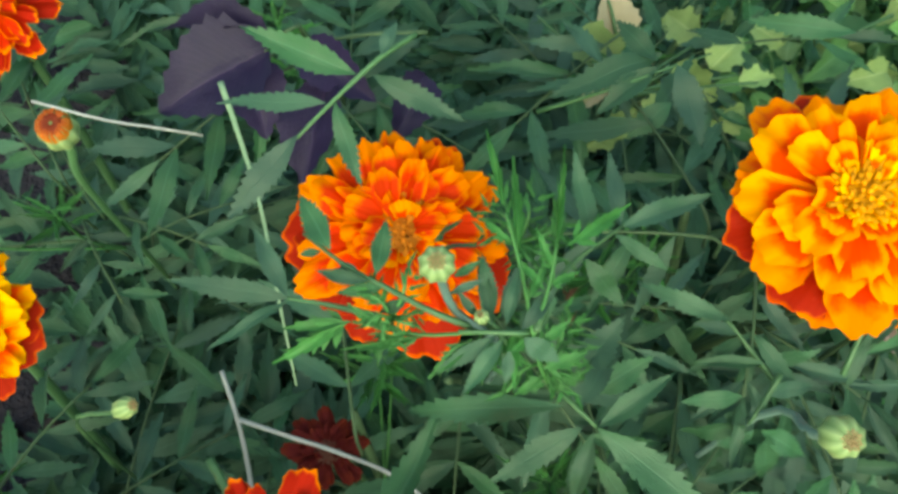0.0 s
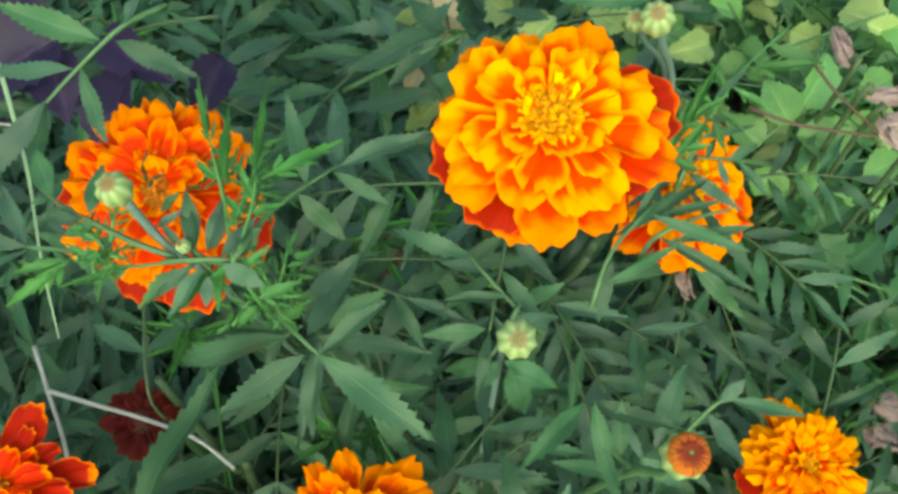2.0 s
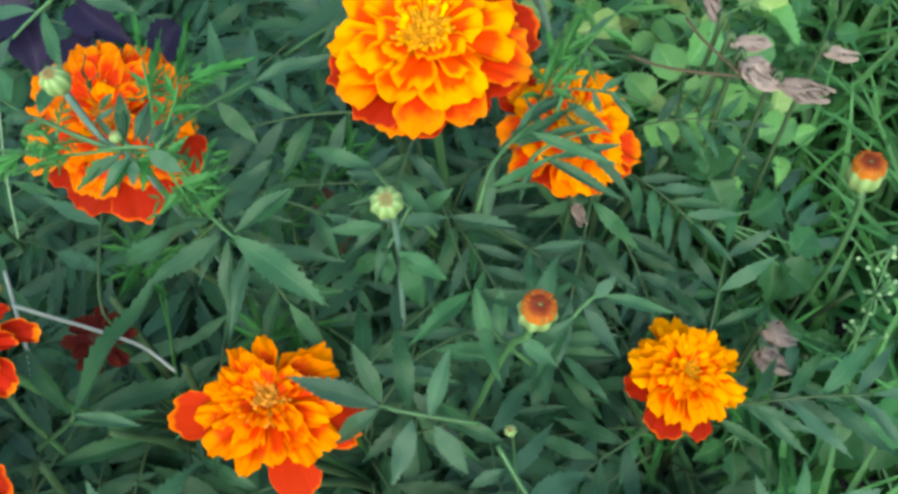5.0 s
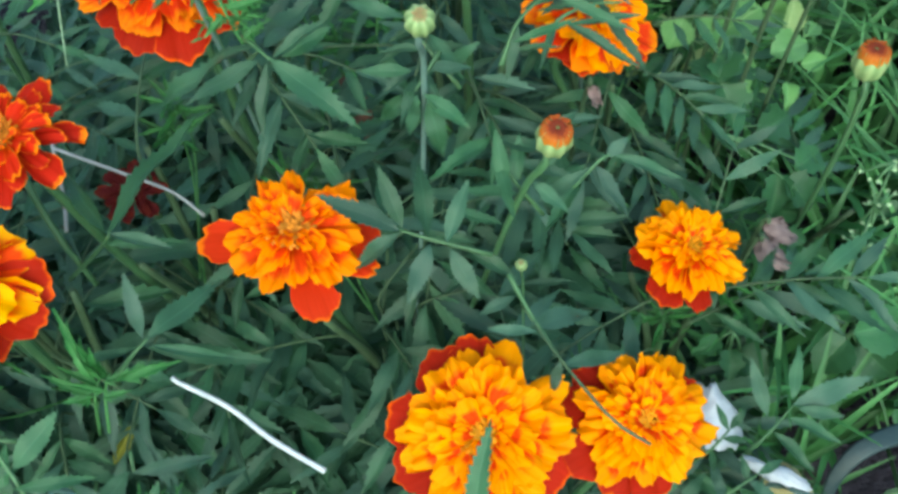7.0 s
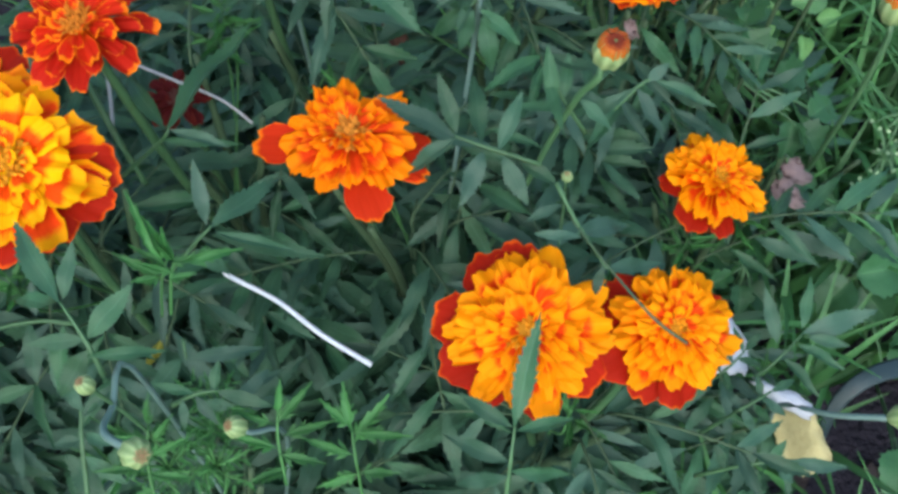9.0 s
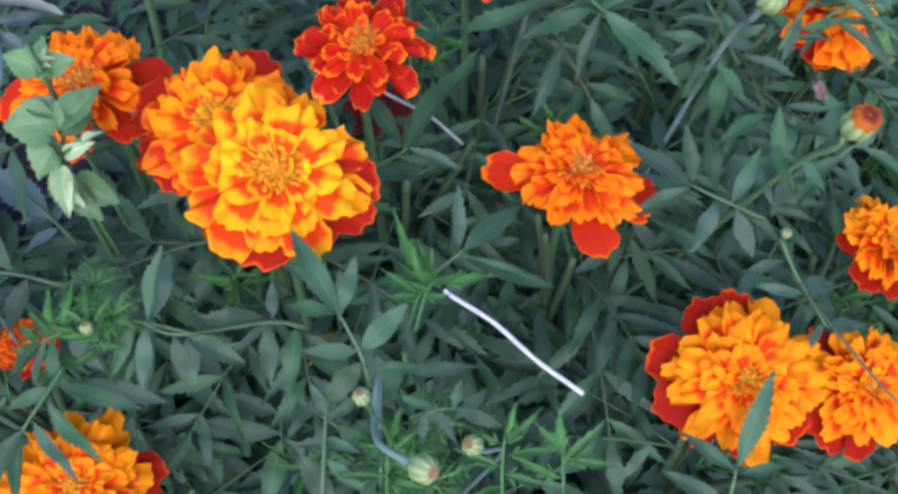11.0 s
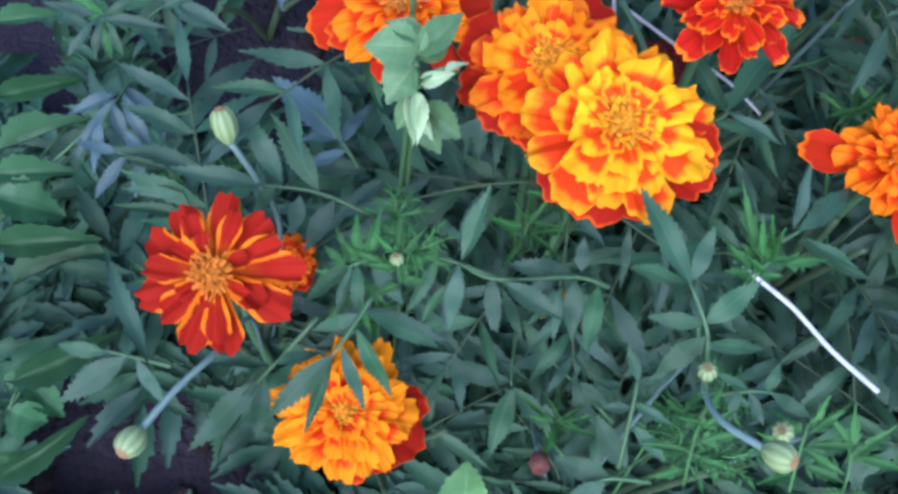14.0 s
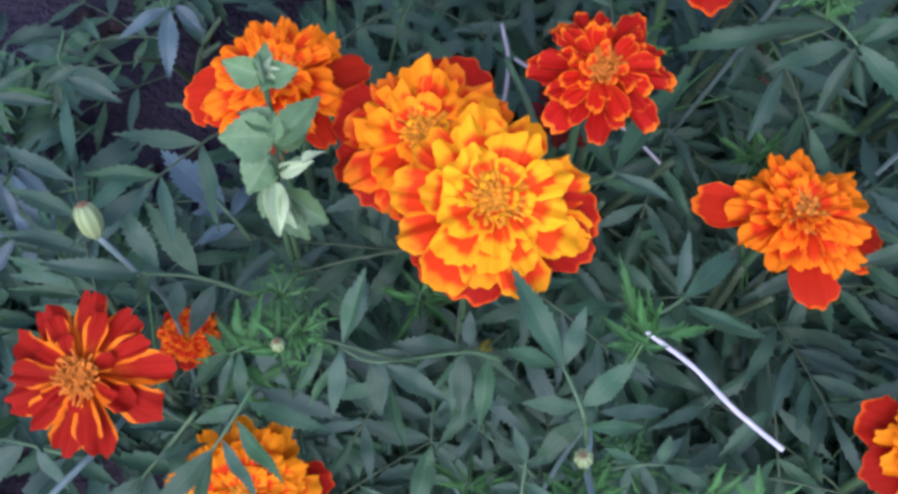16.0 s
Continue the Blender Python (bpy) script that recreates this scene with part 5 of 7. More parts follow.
leaf([(-0.2284, 0.0438, 0.1200), (-0.2135, 0.0371, 0.1450), (-0.2040, 0.0343, 0.1550)], [((-0.2040, 0.0343, 0.1550), (-0.1797, 0.0276, 0.1550), 0.0082),
      ((-0.2070, 0.0325, 0.1550), (-0.2017, 0.0219, 0.1450), 0.0063),
      ((-0.2088, 0.0310, 0.1550), (-0.1964, 0.0382, 0.1600), 0.0053)], leaf_green)
leaf([(-0.2230, 0.0221, 0.1200), (-0.2158, -0.0020, 0.1450), (-0.2175, -0.0196, 0.1500)], [((-0.2156, -0.0089, 0.1500), (-0.2261, -0.0342, 0.1450), 0.0063),
      ((-0.2161, -0.0105, 0.1500), (-0.2066, -0.0262, 0.1440), 0.0063),
      ((-0.2132, -0.0024, 0.1500), (-0.1893, -0.0198, 0.1500), 0.0072),
      ((-0.2177, -0.0191, 0.1500), (-0.2160, -0.0387, 0.1440), 0.0058),
      ((-0.2140, -0.0055, 0.1500), (-0.1978, -0.0253, 0.1440), 0.0068),
      ((-0.2152, -0.0058, 0.1500), (-0.2331, -0.0200, 0.1500), 0.0058)], leaf_blue)
leaf([(-0.1894, -0.0154, 0.1200), (-0.1970, -0.0276, 0.1450), (-0.2076, -0.0299, 0.1500)], [((-0.2076, -0.0299, 0.1500), (-0.2254, -0.0289, 0.1500), 0.0058),
      ((-0.2038, -0.0300, 0.1500), (-0.2147, -0.0473, 0.1420), 0.0068),
      ((-0.1983, -0.0298, 0.1500), (-0.2071, -0.0219, 0.1540), 0.0053),
      ((-0.1991, -0.0300, 0.1500), (-0.1990, -0.0441, 0.1420), 0.0058),
      ((-0.1926, -0.0291, 0.1500), (-0.1930, -0.0188, 0.1540), 0.0053)], leaf_blue)
leaf([(0.2076, 0.1323, 0.2100), (0.1851, 0.1116, 0.2220), (0.1705, 0.0948, 0.2260)], [((0.1840, 0.1088, 0.2260), (0.2055, 0.1076, 0.2260), 0.0048),
      ((0.1785, 0.1036, 0.2260), (0.1902, 0.0957, 0.2220), 0.0039),
      ((0.1774, 0.1027, 0.2260), (0.1722, 0.1124, 0.2300), 0.0035),
      ((0.1728, 0.0974, 0.2260), (0.1662, 0.1038, 0.2290), 0.0030),
      ((0.1731, 0.0973, 0.2260), (0.1805, 0.0914, 0.2220), 0.0035),
      ((0.1705, 0.0948, 0.2260), (0.1575, 0.0841, 0.2230), 0.0043),
      ((0.1708, 0.0943, 0.2260), (0.1741, 0.0852, 0.2210), 0.0030),
      ((0.1686, 0.0935, 0.2260), (0.1599, 0.0927, 0.2260), 0.0026)], leaf_young)
leaf([(0.1970, 0.0955, 0.1900), (0.1791, 0.0877, 0.2120), (0.1666, 0.0886, 0.2160)], [((0.1782, 0.0855, 0.2160), (0.1862, 0.0737, 0.2130), 0.0035),
      ((0.1756, 0.0859, 0.2160), (0.1856, 0.0893, 0.2190), 0.0035),
      ((0.1731, 0.0864, 0.2160), (0.1752, 0.0787, 0.2130), 0.0030),
      ((0.1699, 0.0874, 0.2160), (0.1733, 0.0927, 0.2190), 0.0026),
      ((0.1674, 0.0883, 0.2160), (0.1492, 0.0799, 0.2140), 0.0048)], leaf_green)
leaf([(-0.0943, -0.0729, 0.1700), (-0.0959, -0.0662, 0.1850), (-0.0971, -0.0624, 0.1900)], [((-0.0964, -0.0642, 0.1900), (-0.1065, -0.0585, 0.1950), 0.0028),
      ((-0.0964, -0.0642, 0.1900), (-0.0896, -0.0531, 0.1950), 0.0028),
      ((-0.0963, -0.0644, 0.1850), (-0.0845, -0.0606, 0.1920), 0.0032),
      ((-0.0961, -0.0653, 0.1850), (-0.1072, -0.0683, 0.1900), 0.0036),
      ((-0.0955, -0.0681, 0.1850), (-0.0864, -0.0681, 0.1850), 0.0032),
      ((-0.0952, -0.0699, 0.1850), (-0.1033, -0.0748, 0.1800), 0.0040),
      ((-0.0970, -0.0628, 0.1900), (-0.0987, -0.0531, 0.2000), 0.0028),
      ((-0.0959, -0.0662, 0.1850), (-0.1127, -0.0637, 0.1900), 0.0046)], leaf_young)
leaf([(-0.1071, -0.0755, 0.1700), (-0.1087, -0.0710, 0.1800), (-0.1104, -0.0653, 0.1850)], [((-0.1098, -0.0671, 0.1850), (-0.1185, -0.0581, 0.1900), 0.0047),
      ((-0.1100, -0.0662, 0.1850), (-0.1131, -0.0520, 0.1900), 0.0043),
      ((-0.1091, -0.0692, 0.1800), (-0.1221, -0.0715, 0.1850), 0.0054),
      ((-0.1082, -0.0728, 0.1800), (-0.1162, -0.0845, 0.1750), 0.0051),
      ((-0.1076, -0.0747, 0.1800), (-0.1015, -0.0841, 0.1700), 0.0051),
      ((-0.1089, -0.0701, 0.1800), (-0.0975, -0.0765, 0.1800), 0.0054)], leaf_young)
leaf([(0.0016, -0.1144, 0.1800), (0.0006, -0.1023, 0.1900), (0.0017, -0.0944, 0.1950)], [((0.0012, -0.0987, 0.1900), (-0.0141, -0.0926, 0.2000), 0.0031),
      ((0.0008, -0.0981, 0.1950), (-0.0081, -0.0982, 0.1980), 0.0027),
      ((0.0018, -0.0953, 0.1950), (0.0036, -0.0878, 0.2050), 0.0031),
      ((0.0021, -0.0986, 0.1900), (0.0102, -0.0926, 0.2000), 0.0035),
      ((0.0015, -0.1022, 0.1900), (0.0151, -0.0978, 0.1950), 0.0038),
      ((0.0009, -0.1057, 0.1900), (-0.0149, -0.1062, 0.1900), 0.0038),
      ((0.0010, -0.1075, 0.1900), (0.0145, -0.1082, 0.1850), 0.0038),
      ((0.0021, -0.1091, 0.1800), (-0.0092, -0.1141, 0.1800), 0.0039)], leaf_young)
leaf([(0.0385, -0.1080, 0.1700), (0.0371, -0.0971, 0.1800), (0.0373, -0.0890, 0.1850)], [((0.0364, -0.0927, 0.1850), (0.0231, -0.0884, 0.1900), 0.0036),
      ((0.0373, -0.0899, 0.1850), (0.0395, -0.0819, 0.1950), 0.0036),
      ((0.0370, -0.0927, 0.1850), (0.0484, -0.0812, 0.1900), 0.0043),
      ((0.0380, -0.0951, 0.1800), (0.0557, -0.0919, 0.1850), 0.0044),
      ((0.0372, -0.0989, 0.1800), (0.0210, -0.0949, 0.1850), 0.0040),
      ((0.0372, -0.1007, 0.1800), (0.0519, -0.1041, 0.1800), 0.0047),
      ((0.0393, -0.1024, 0.1700), (0.0260, -0.1086, 0.1750), 0.0044)], leaf_young)
leaf([(0.0067, -0.0871, 0.1900), (0.0145, -0.0854, 0.1950), (0.0216, -0.0844, 0.1950)], [((0.0198, -0.0847, 0.1950), (0.0217, -0.0767, 0.2000), 0.0046),
      ((0.0145, -0.0854, 0.1950), (0.0026, -0.0831, 0.2000), 0.0038),
      ((0.0145, -0.0858, 0.1950), (0.0215, -0.0941, 0.1900), 0.0042),
      ((0.0207, -0.0846, 0.1950), (0.0376, -0.0891, 0.1900), 0.0053),
      ((0.0110, -0.0869, 0.1950), (0.0108, -0.0956, 0.1900), 0.0039)], leaf_green)
leaf([(0.0608, -0.1119, 0.1500), (0.0594, -0.1001, 0.1650), (0.0583, -0.0904, 0.1700)], [((0.0583, -0.0913, 0.1700), (0.0559, -0.0779, 0.1780), 0.0054),
      ((0.0587, -0.0923, 0.1700), (0.0781, -0.0943, 0.1700), 0.0050),
      ((0.0584, -0.0946, 0.1650), (0.0707, -0.0815, 0.1750), 0.0061),
      ((0.0590, -0.0983, 0.1650), (0.0417, -0.0926, 0.1680), 0.0050),
      ((0.0604, -0.1038, 0.1650), (0.0732, -0.1034, 0.1600), 0.0051),
      ((0.0604, -0.1038, 0.1650), (0.0460, -0.1073, 0.1600), 0.0050),
      ((0.0583, -0.0904, 0.1700), (0.0482, -0.0820, 0.1750), 0.0043)], leaf_young)
leaf([(-0.0186, -0.1130, 0.1800), (-0.0189, -0.0982, 0.1900), (-0.0191, -0.0877, 0.1950)], [((-0.0185, -0.0894, 0.1950), (-0.0246, -0.0803, 0.2000), 0.0046),
      ((-0.0182, -0.0911, 0.1950), (-0.0062, -0.0814, 0.2000), 0.0046),
      ((-0.0194, -0.0948, 0.1900), (-0.0073, -0.1001, 0.1950), 0.0043),
      ((-0.0191, -0.0965, 0.1900), (-0.0281, -0.0977, 0.1900), 0.0043),
      ((-0.0179, -0.1016, 0.1900), (-0.0053, -0.1095, 0.1850), 0.0056),
      ((-0.0185, -0.0894, 0.1950), (-0.0120, -0.0873, 0.1980), 0.0033)], leaf_green)
bud((0.0264, 0.0655, 0.2820), 0.0080, GREEN, [(0.0260, 0.0644, 0.2720), (0.0296, 0.0616, 0.2600), (0.0391, 0.0542, 0.2500)])
bud((0.0350, 0.0588, 0.2640), 0.0035, TINY, [(0.0362, 0.0582, 0.2580), (0.0404, 0.0541, 0.2500)])
bud((0.1065, 0.0280, 0.2620), 0.0093, GREEN, [(0.1052, 0.0302, 0.2500), (0.1047, 0.0388, 0.2200)])
bud((0.1416, 0.0030, 0.2370), 0.0115, BROWN, [(0.1383, 0.0010, 0.2250), (0.1319, 0.0052, 0.2000)])
bud((0.1499, 0.0987, 0.2700), 0.0089, GREEN, [(0.1541, 0.1007, 0.2550), (0.1626, 0.1048, 0.2200)])
bud((0.1470, 0.1046, 0.2620), 0.0061, GREEN, [(0.1513, 0.1060, 0.2500), (0.1619, 0.1086, 0.2200)])
bud((-0.1552, -0.0408, 0.2120), 0.0080, LONG, [(-0.1527, -0.0454, 0.2050), (-0.1457, -0.0478, 0.1900), (-0.1412, -0.0499, 0.1600)])
bud((0.0107, -0.1107, 0.2290), 0.0083, GREEN, [(0.0042, -0.1091, 0.2260), (-0.0015, -0.1027, 0.2200), (-0.0038, -0.0928, 0.2100), (-0.0037, -0.0780, 0.2000)])
bud((-0.0074, -0.0903, 0.2220), 0.0055, TINY, [(-0.0046, -0.0917, 0.2120), (0.0010, -0.0959, 0.1900)])
bud((-0.1611, -0.1338, 0.1860), 0.0088, GREEN, [(-0.1595, -0.1297, 0.1860), (-0.1529, -0.1157, 0.1850), (-0.1450, -0.1007, 0.1800), (-0.1446, -0.0812, 0.1500)])
bud((0.2456, -0.0885, 0.1500), 0.0092, GREEN, [(0.2405, -0.0891, 0.1480), (0.2278, -0.0829, 0.1350), (0.2187, -0.0717, 0.1100)])
bud((0.0265, -0.0949, 0.1920), 0.0070, GREEN, [(0.0304, -0.0958, 0.1880), (0.0377, -0.0925, 0.1700)])
bud((-0.0558, 0.0533, 0.2220), 0.0058, LONG, [(-0.0606, 0.0531, 0.2180), (-0.0767, 0.0532, 0.2000)])
bud((0.2620, 0.0560, 0.1900), 0.0130, BROWN, [(0.2615, 0.0500, 0.1800), (0.2600, 0.0440, 0.1500)])
bud((-0.0717, 0.1265, 0.2350), 0.0110, BROWN, [(-0.0722, 0.1250, 0.2250), (-0.0773, 0.1247, 0.2000)])
bud((0.1307, -0.0181, 0.2000), 0.0040, TINY, [(0.1311, -0.0174, 0.1900), (0.1313, -0.0204, 0.1800)])
bud((-0.0971, -0.0650, 0.1920), 0.0046, TINY, [(-0.0962, -0.0663, 0.1850), (-0.0943, -0.0729, 0.1700)])
bud((-0.0355, -0.1083, 0.1330), 0.0080, DEAD, [(-0.0367, -0.1014, 0.1280), (-0.0352, -0.0884, 0.1000)])
stick('dry_stalk', 'bleached white dry stalk lying across marigold leaves', 'stalk', [(0.0160, -0.0386, 0.1795), (0.0191, -0.0408, 0.1790), (0.0341, -0.0489, 0.1770), (0.0487, -0.0605, 0.1750), (0.0650, -0.0711, 0.1740)], 0.0008, 0.0009, straw_white)
stick('dry_stalk', 'grey-brown dead stalk among marigold stems', 'stalk', [(-0.0424, 0.0704, 0.1780), (-0.0380, 0.0556, 0.1760), (-0.0372, 0.0417, 0.1650), (-0.0368, 0.0304, 0.1600)], 0.0007, 0.0008, straw_grey)
stick('dry_stalk', 'pale dry stalk leaning over a withered flower', 'stalk', [(-0.0363, 0.0546, 0.1810), (-0.0219, 0.0488, 0.1780), (-0.0087, 0.0437, 0.1750), (0.0080, 0.0355, 0.1740), (0.0205, 0.0245, 0.1740)], 0.0007, 0.0006, straw_grey)
stick('grass_blade', 'pale green withered grass blade standing among the leaves', 'grass', [(-0.0278, 0.1359, 0.2380), (-0.0231, 0.1200, 0.2370), (-0.0180, 0.1001, 0.2350), (-0.0142, 0.0753, 0.2320), (-0.0115, 0.0547, 0.2250)], 0.0008, 0.0002, straw_green)
stick('dry_stalk', 'pale dry stalk lying beside purple leaves', 'stalk', [(-0.0968, 0.1564, 0.2000), (-0.0740, 0.1480, 0.2000), (-0.0573, 0.1437, 0.2000), (-0.0442, 0.1424, 0.1950)], 0.0005, 0.0004, straw_grey)
stick('dry_twig', 'brown dry twig carrying withered seed heads', 'twig', [(0.1915, 0.1110, 0.2000), (0.2049, 0.1027, 0.2000), (0.2275, 0.0951, 0.2000)], 0.0006, 0.0005, twig_brown)
stick('dry_twig', 'brown dry twig in the weeds', 'twig', [(0.2153, 0.1241, 0.2000), (0.2191, 0.1127, 0.2000), (0.2278, 0.0961, 0.2000)], 0.0006, 0.0005, twig_brown)
stick('strap_leaf', 'arching blue-grey strap leaf over bare dark soil', 'leaf', [(0.2549, -0.0741, 0.0500), (0.2579, -0.0621, 0.0700), (0.2718, -0.0523, 0.0800), (0.2997, -0.0463, 0.0750), (0.3320, -0.0450, 0.0600)], 0.0022, 0.0056, strap_grey)
stick('bare_stem', 'bare green stem arching over an orange marigold bloom', 'stem', [(0.1295, -0.0316, 0.2000), (0.1360, -0.0457, 0.2030), (0.1430, -0.0586, 0.2050), (0.1516, -0.0710, 0.2050), (0.1611, -0.0768, 0.2000)], 0.0004, 0.0005, stem_dark)
stick('bare_stem', 'pale green marigold stem below the blooms', 'stem', [(-0.0399, 0.0414, 0.2000), (-0.0302, 0.0236, 0.2000), (-0.0228, 0.0101, 0.1900), (-0.0176, 0.0022, 0.1700)], 0.0013, 0.0011, stem_green)
weed('soft grey-green broad-leaved weed standing in front of marigold flowers', 'weed', [(-0.1059, -0.0044, 0.2460), (-0.1049, -0.0105, 0.2420), (-0.1014, -0.0206, 0.2360), (-0.1009, -0.0273, 0.2280), (-0.1025, -0.0290, 0.1800)], [((-0.1057, -0.0060, 0.2470), (-0.1178, -0.0050, 0.2500), 0.0085),
      ((-0.1055, -0.0060, 0.2470), (-0.0974, -0.0040, 0.2500), 0.0077),
      ((-0.1058, -0.0058, 0.2480), (-0.1066, 0.0010, 0.2530), 0.0056),
      ((-0.1052, -0.0066, 0.2480), (-0.1046, -0.0112, 0.2510), 0.0052),
      ((-0.1019, -0.0189, 0.2390), (-0.1153, -0.0235, 0.2420), 0.0139),
      ((-0.1021, -0.0175, 0.2400), (-0.1108, -0.0155, 0.2450), 0.0080),
      ((-0.1017, -0.0226, 0.2350), (-0.1082, -0.0335, 0.2310), 0.0123),
      ((-0.1007, -0.0209, 0.2380), (-0.0912, -0.0068, 0.2440), 0.0089),
      ((-0.1003, -0.0215, 0.2370), (-0.0925, -0.0140, 0.2380), 0.0056),
      ((-0.1010, -0.0200, 0.2390), (-0.1022, -0.0145, 0.2440), 0.0050),
      ((-0.0973, -0.0300, 0.2280), (-0.0853, -0.0372, 0.2240), 0.0108),
      ((-0.0980, -0.0310, 0.2260), (-0.0905, -0.0415, 0.2200), 0.0087),
      ((-0.1000, -0.0290, 0.2280), (-0.1040, -0.0375, 0.2240), 0.0068)], weed_green, 0.2)
weed('pale whitish-green closed flower of a weed', 'weed flower', [(-0.1004, -0.0282, 0.2300), (-0.1000, -0.0300, 0.2310), (-0.0996, -0.0312, 0.2310)], [((-0.1008, -0.0293, 0.2310), (-0.0980, -0.0430, 0.2290), 0.0050),
      ((-0.1000, -0.0297, 0.2330), (-0.0958, -0.0438, 0.2300), 0.0052),
      ((-0.0994, -0.0297, 0.2320), (-0.0938, -0.0412, 0.2280), 0.0050),
      ((-0.1000, -0.0297, 0.2300), (-0.0966, -0.0425, 0.2260), 0.0054)], weed_pale, 0.0)
weed('curled pale green leaf of a weed among orange petals', 'leaf', [(-0.1010, -0.0268, 0.2300), (-0.0998, -0.0270, 0.2340), (-0.0986, -0.0271, 0.2350)], [((-0.0992, -0.0271, 0.2350), (-0.0905, -0.0262, 0.2400), 0.0048),
      ((-0.0925, -0.0266, 0.2400), (-0.0874, -0.0225, 0.2430), 0.0030)], weed_pale, 0.0)
weed("small pale green opening buds at a weed's tip", 'weed flower', [(-0.1053, -0.0087, 0.2470), (-0.1056, -0.0070, 0.2480), (-0.1056, -0.0060, 0.2490)], [((-0.1056, -0.0062, 0.2500), (-0.1066, -0.0088, 0.2530), 0.0021),
      ((-0.1052, -0.0058, 0.2500), (-0.1040, -0.0041, 0.2540), 0.0021),
      ((-0.1050, -0.0062, 0.2500), (-0.1020, -0.0060, 0.2530), 0.0021),
      ((-0.1046, -0.0066, 0.2500), (-0.1024, -0.0086, 0.2520), 0.0021),
      ((-0.1058, -0.0056, 0.2500), (-0.1070, -0.0046, 0.2530), 0.0018)], weed_pale, 0.0)
weed('dark purple broad-leaved plant between the marigolds', 'plant', [(-0.0079, 0.1699, 0.2000), (-0.0201, 0.1572, 0.2150), (-0.0253, 0.1486, 0.2200)], [((-0.0179, 0.1544, 0.2220), (-0.0517, 0.1397, 0.2220), 0.0278),
      ((-0.0180, 0.1605, 0.2220), (-0.0499, 0.1678, 0.2250), 0.0103),
      ((-0.0254, 0.1558, 0.2150), (-0.0214, 0.1334, 0.2100), 0.0191),
      ((-0.0033, 0.1513, 0.2050), (-0.0142, 0.1206, 0.2050), 0.0212),
      ((-0.0091, 0.1634, 0.2100), (0.0092, 0.1428, 0.2100), 0.0159),
      ((0.0270, 0.1551, 0.2000), (0.0168, 0.1335, 0.2000), 0.0145)], leaf_purple, 0.15)
weed('withered brown leaf caught between the stems', 'leaf', [(0.0587, 0.0876, 0.0700), (0.0696, 0.0923, 0.1300), (0.0713, 0.0977, 0.1400)], [((0.0678, 0.1108, 0.1400), (0.0748, 0.0810, 0.1350), 0.0106),
      ((0.0728, 0.0992, 0.1350), (0.0768, 0.0890, 0.1300), 0.0062)], leaf_brown, 0.1)
weed('dry beige leaf lying under the plants', 'leaf', [(0.0895, 0.1874, 0.1000), (0.0962, 0.1827, 0.1500), (0.0987, 0.1887, 0.1600)], [((0.0966, 0.2029, 0.1650), (0.1010, 0.1769, 0.1550), 0.0166),
      ((0.0967, 0.1744, 0.1600), (0.0820, 0.1619, 0.1550), 0.0105),
      ((0.0997, 0.1886, 0.1600), (0.1105, 0.1756, 0.1600), 0.0093)], leaf_tan, 0.1)
weed('yellowish green low weed under the marigolds', 'weed', [(0.1090, 0.1763, 0.0600), (0.0976, 0.1660, 0.1400), (0.0961, 0.1627, 0.1600)], [((0.0819, 0.1870, 0.1650), (0.1050, 0.1666, 0.1600), 0.0167),
      ((0.1003, 0.1550, 0.1650), (0.0875, 0.1451, 0.1600), 0.0093),
      ((0.1095, 0.1561, 0.1700), (0.1015, 0.1493, 0.1650), 0.0088),
      ((0.0946, 0.1524, 0.1600), (0.0819, 0.1446, 0.1550), 0.0090),
      ((0.1157, 0.1692, 0.1700), (0.1287, 0.1548, 0.1650), 0.0121),
      ((0.1309, 0.1714, 0.1600), (0.1439, 0.1816, 0.1650), 0.0125),
      ((0.1380, 0.1609, 0.1650), (0.1533, 0.1654, 0.1650), 0.0082),
      ((0.1281, 0.1861, 0.1600), (0.1181, 0.1969, 0.1600), 0.0128),
      ((0.1403, 0.1542, 0.1600), (0.1265, 0.1463, 0.1600), 0.0102)], weed_yellow, 0.6)
weed('light green broad-leaved weed beside the marigolds', 'weed', [(0.2422, 0.1211, 0.0500), (0.2192, 0.1135, 0.1400), (0.2195, 0.1236, 0.1650)], [((0.2158, 0.1139, 0.1700), (0.2354, 0.1064, 0.1650), 0.0162),
      ((0.2151, 0.1188, 0.1700), (0.2102, 0.1359, 0.1750), 0.0143),
      ((0.2208, 0.1250, 0.1700), (0.2413, 0.1464, 0.1700), 0.0166),
      ((0.2105, 0.1088, 0.1600), (0.2042, 0.1010, 0.1500), 0.0146),
      ((0.2287, 0.1344, 0.1650), (0.2204, 0.1555, 0.1700), 0.0127),
      ((0.2165, 0.1078, 0.1600), (0.2307, 0.0992, 0.1400), 0.0126),
      ((0.2046, 0.1141, 0.1650), (0.1965, 0.1269, 0.1700), 0.0123),
      ((0.2464, 0.1320, 0.1600), (0.2636, 0.1392, 0.1600), 0.0149),
      ((0.2288, 0.1044, 0.1400), (0.2454, 0.0890, 0.1200), 0.0154),
      ((0.2585, 0.1177, 0.1200), (0.2794, 0.1249, 0.1200), 0.0163)], weed_light, 0.1)
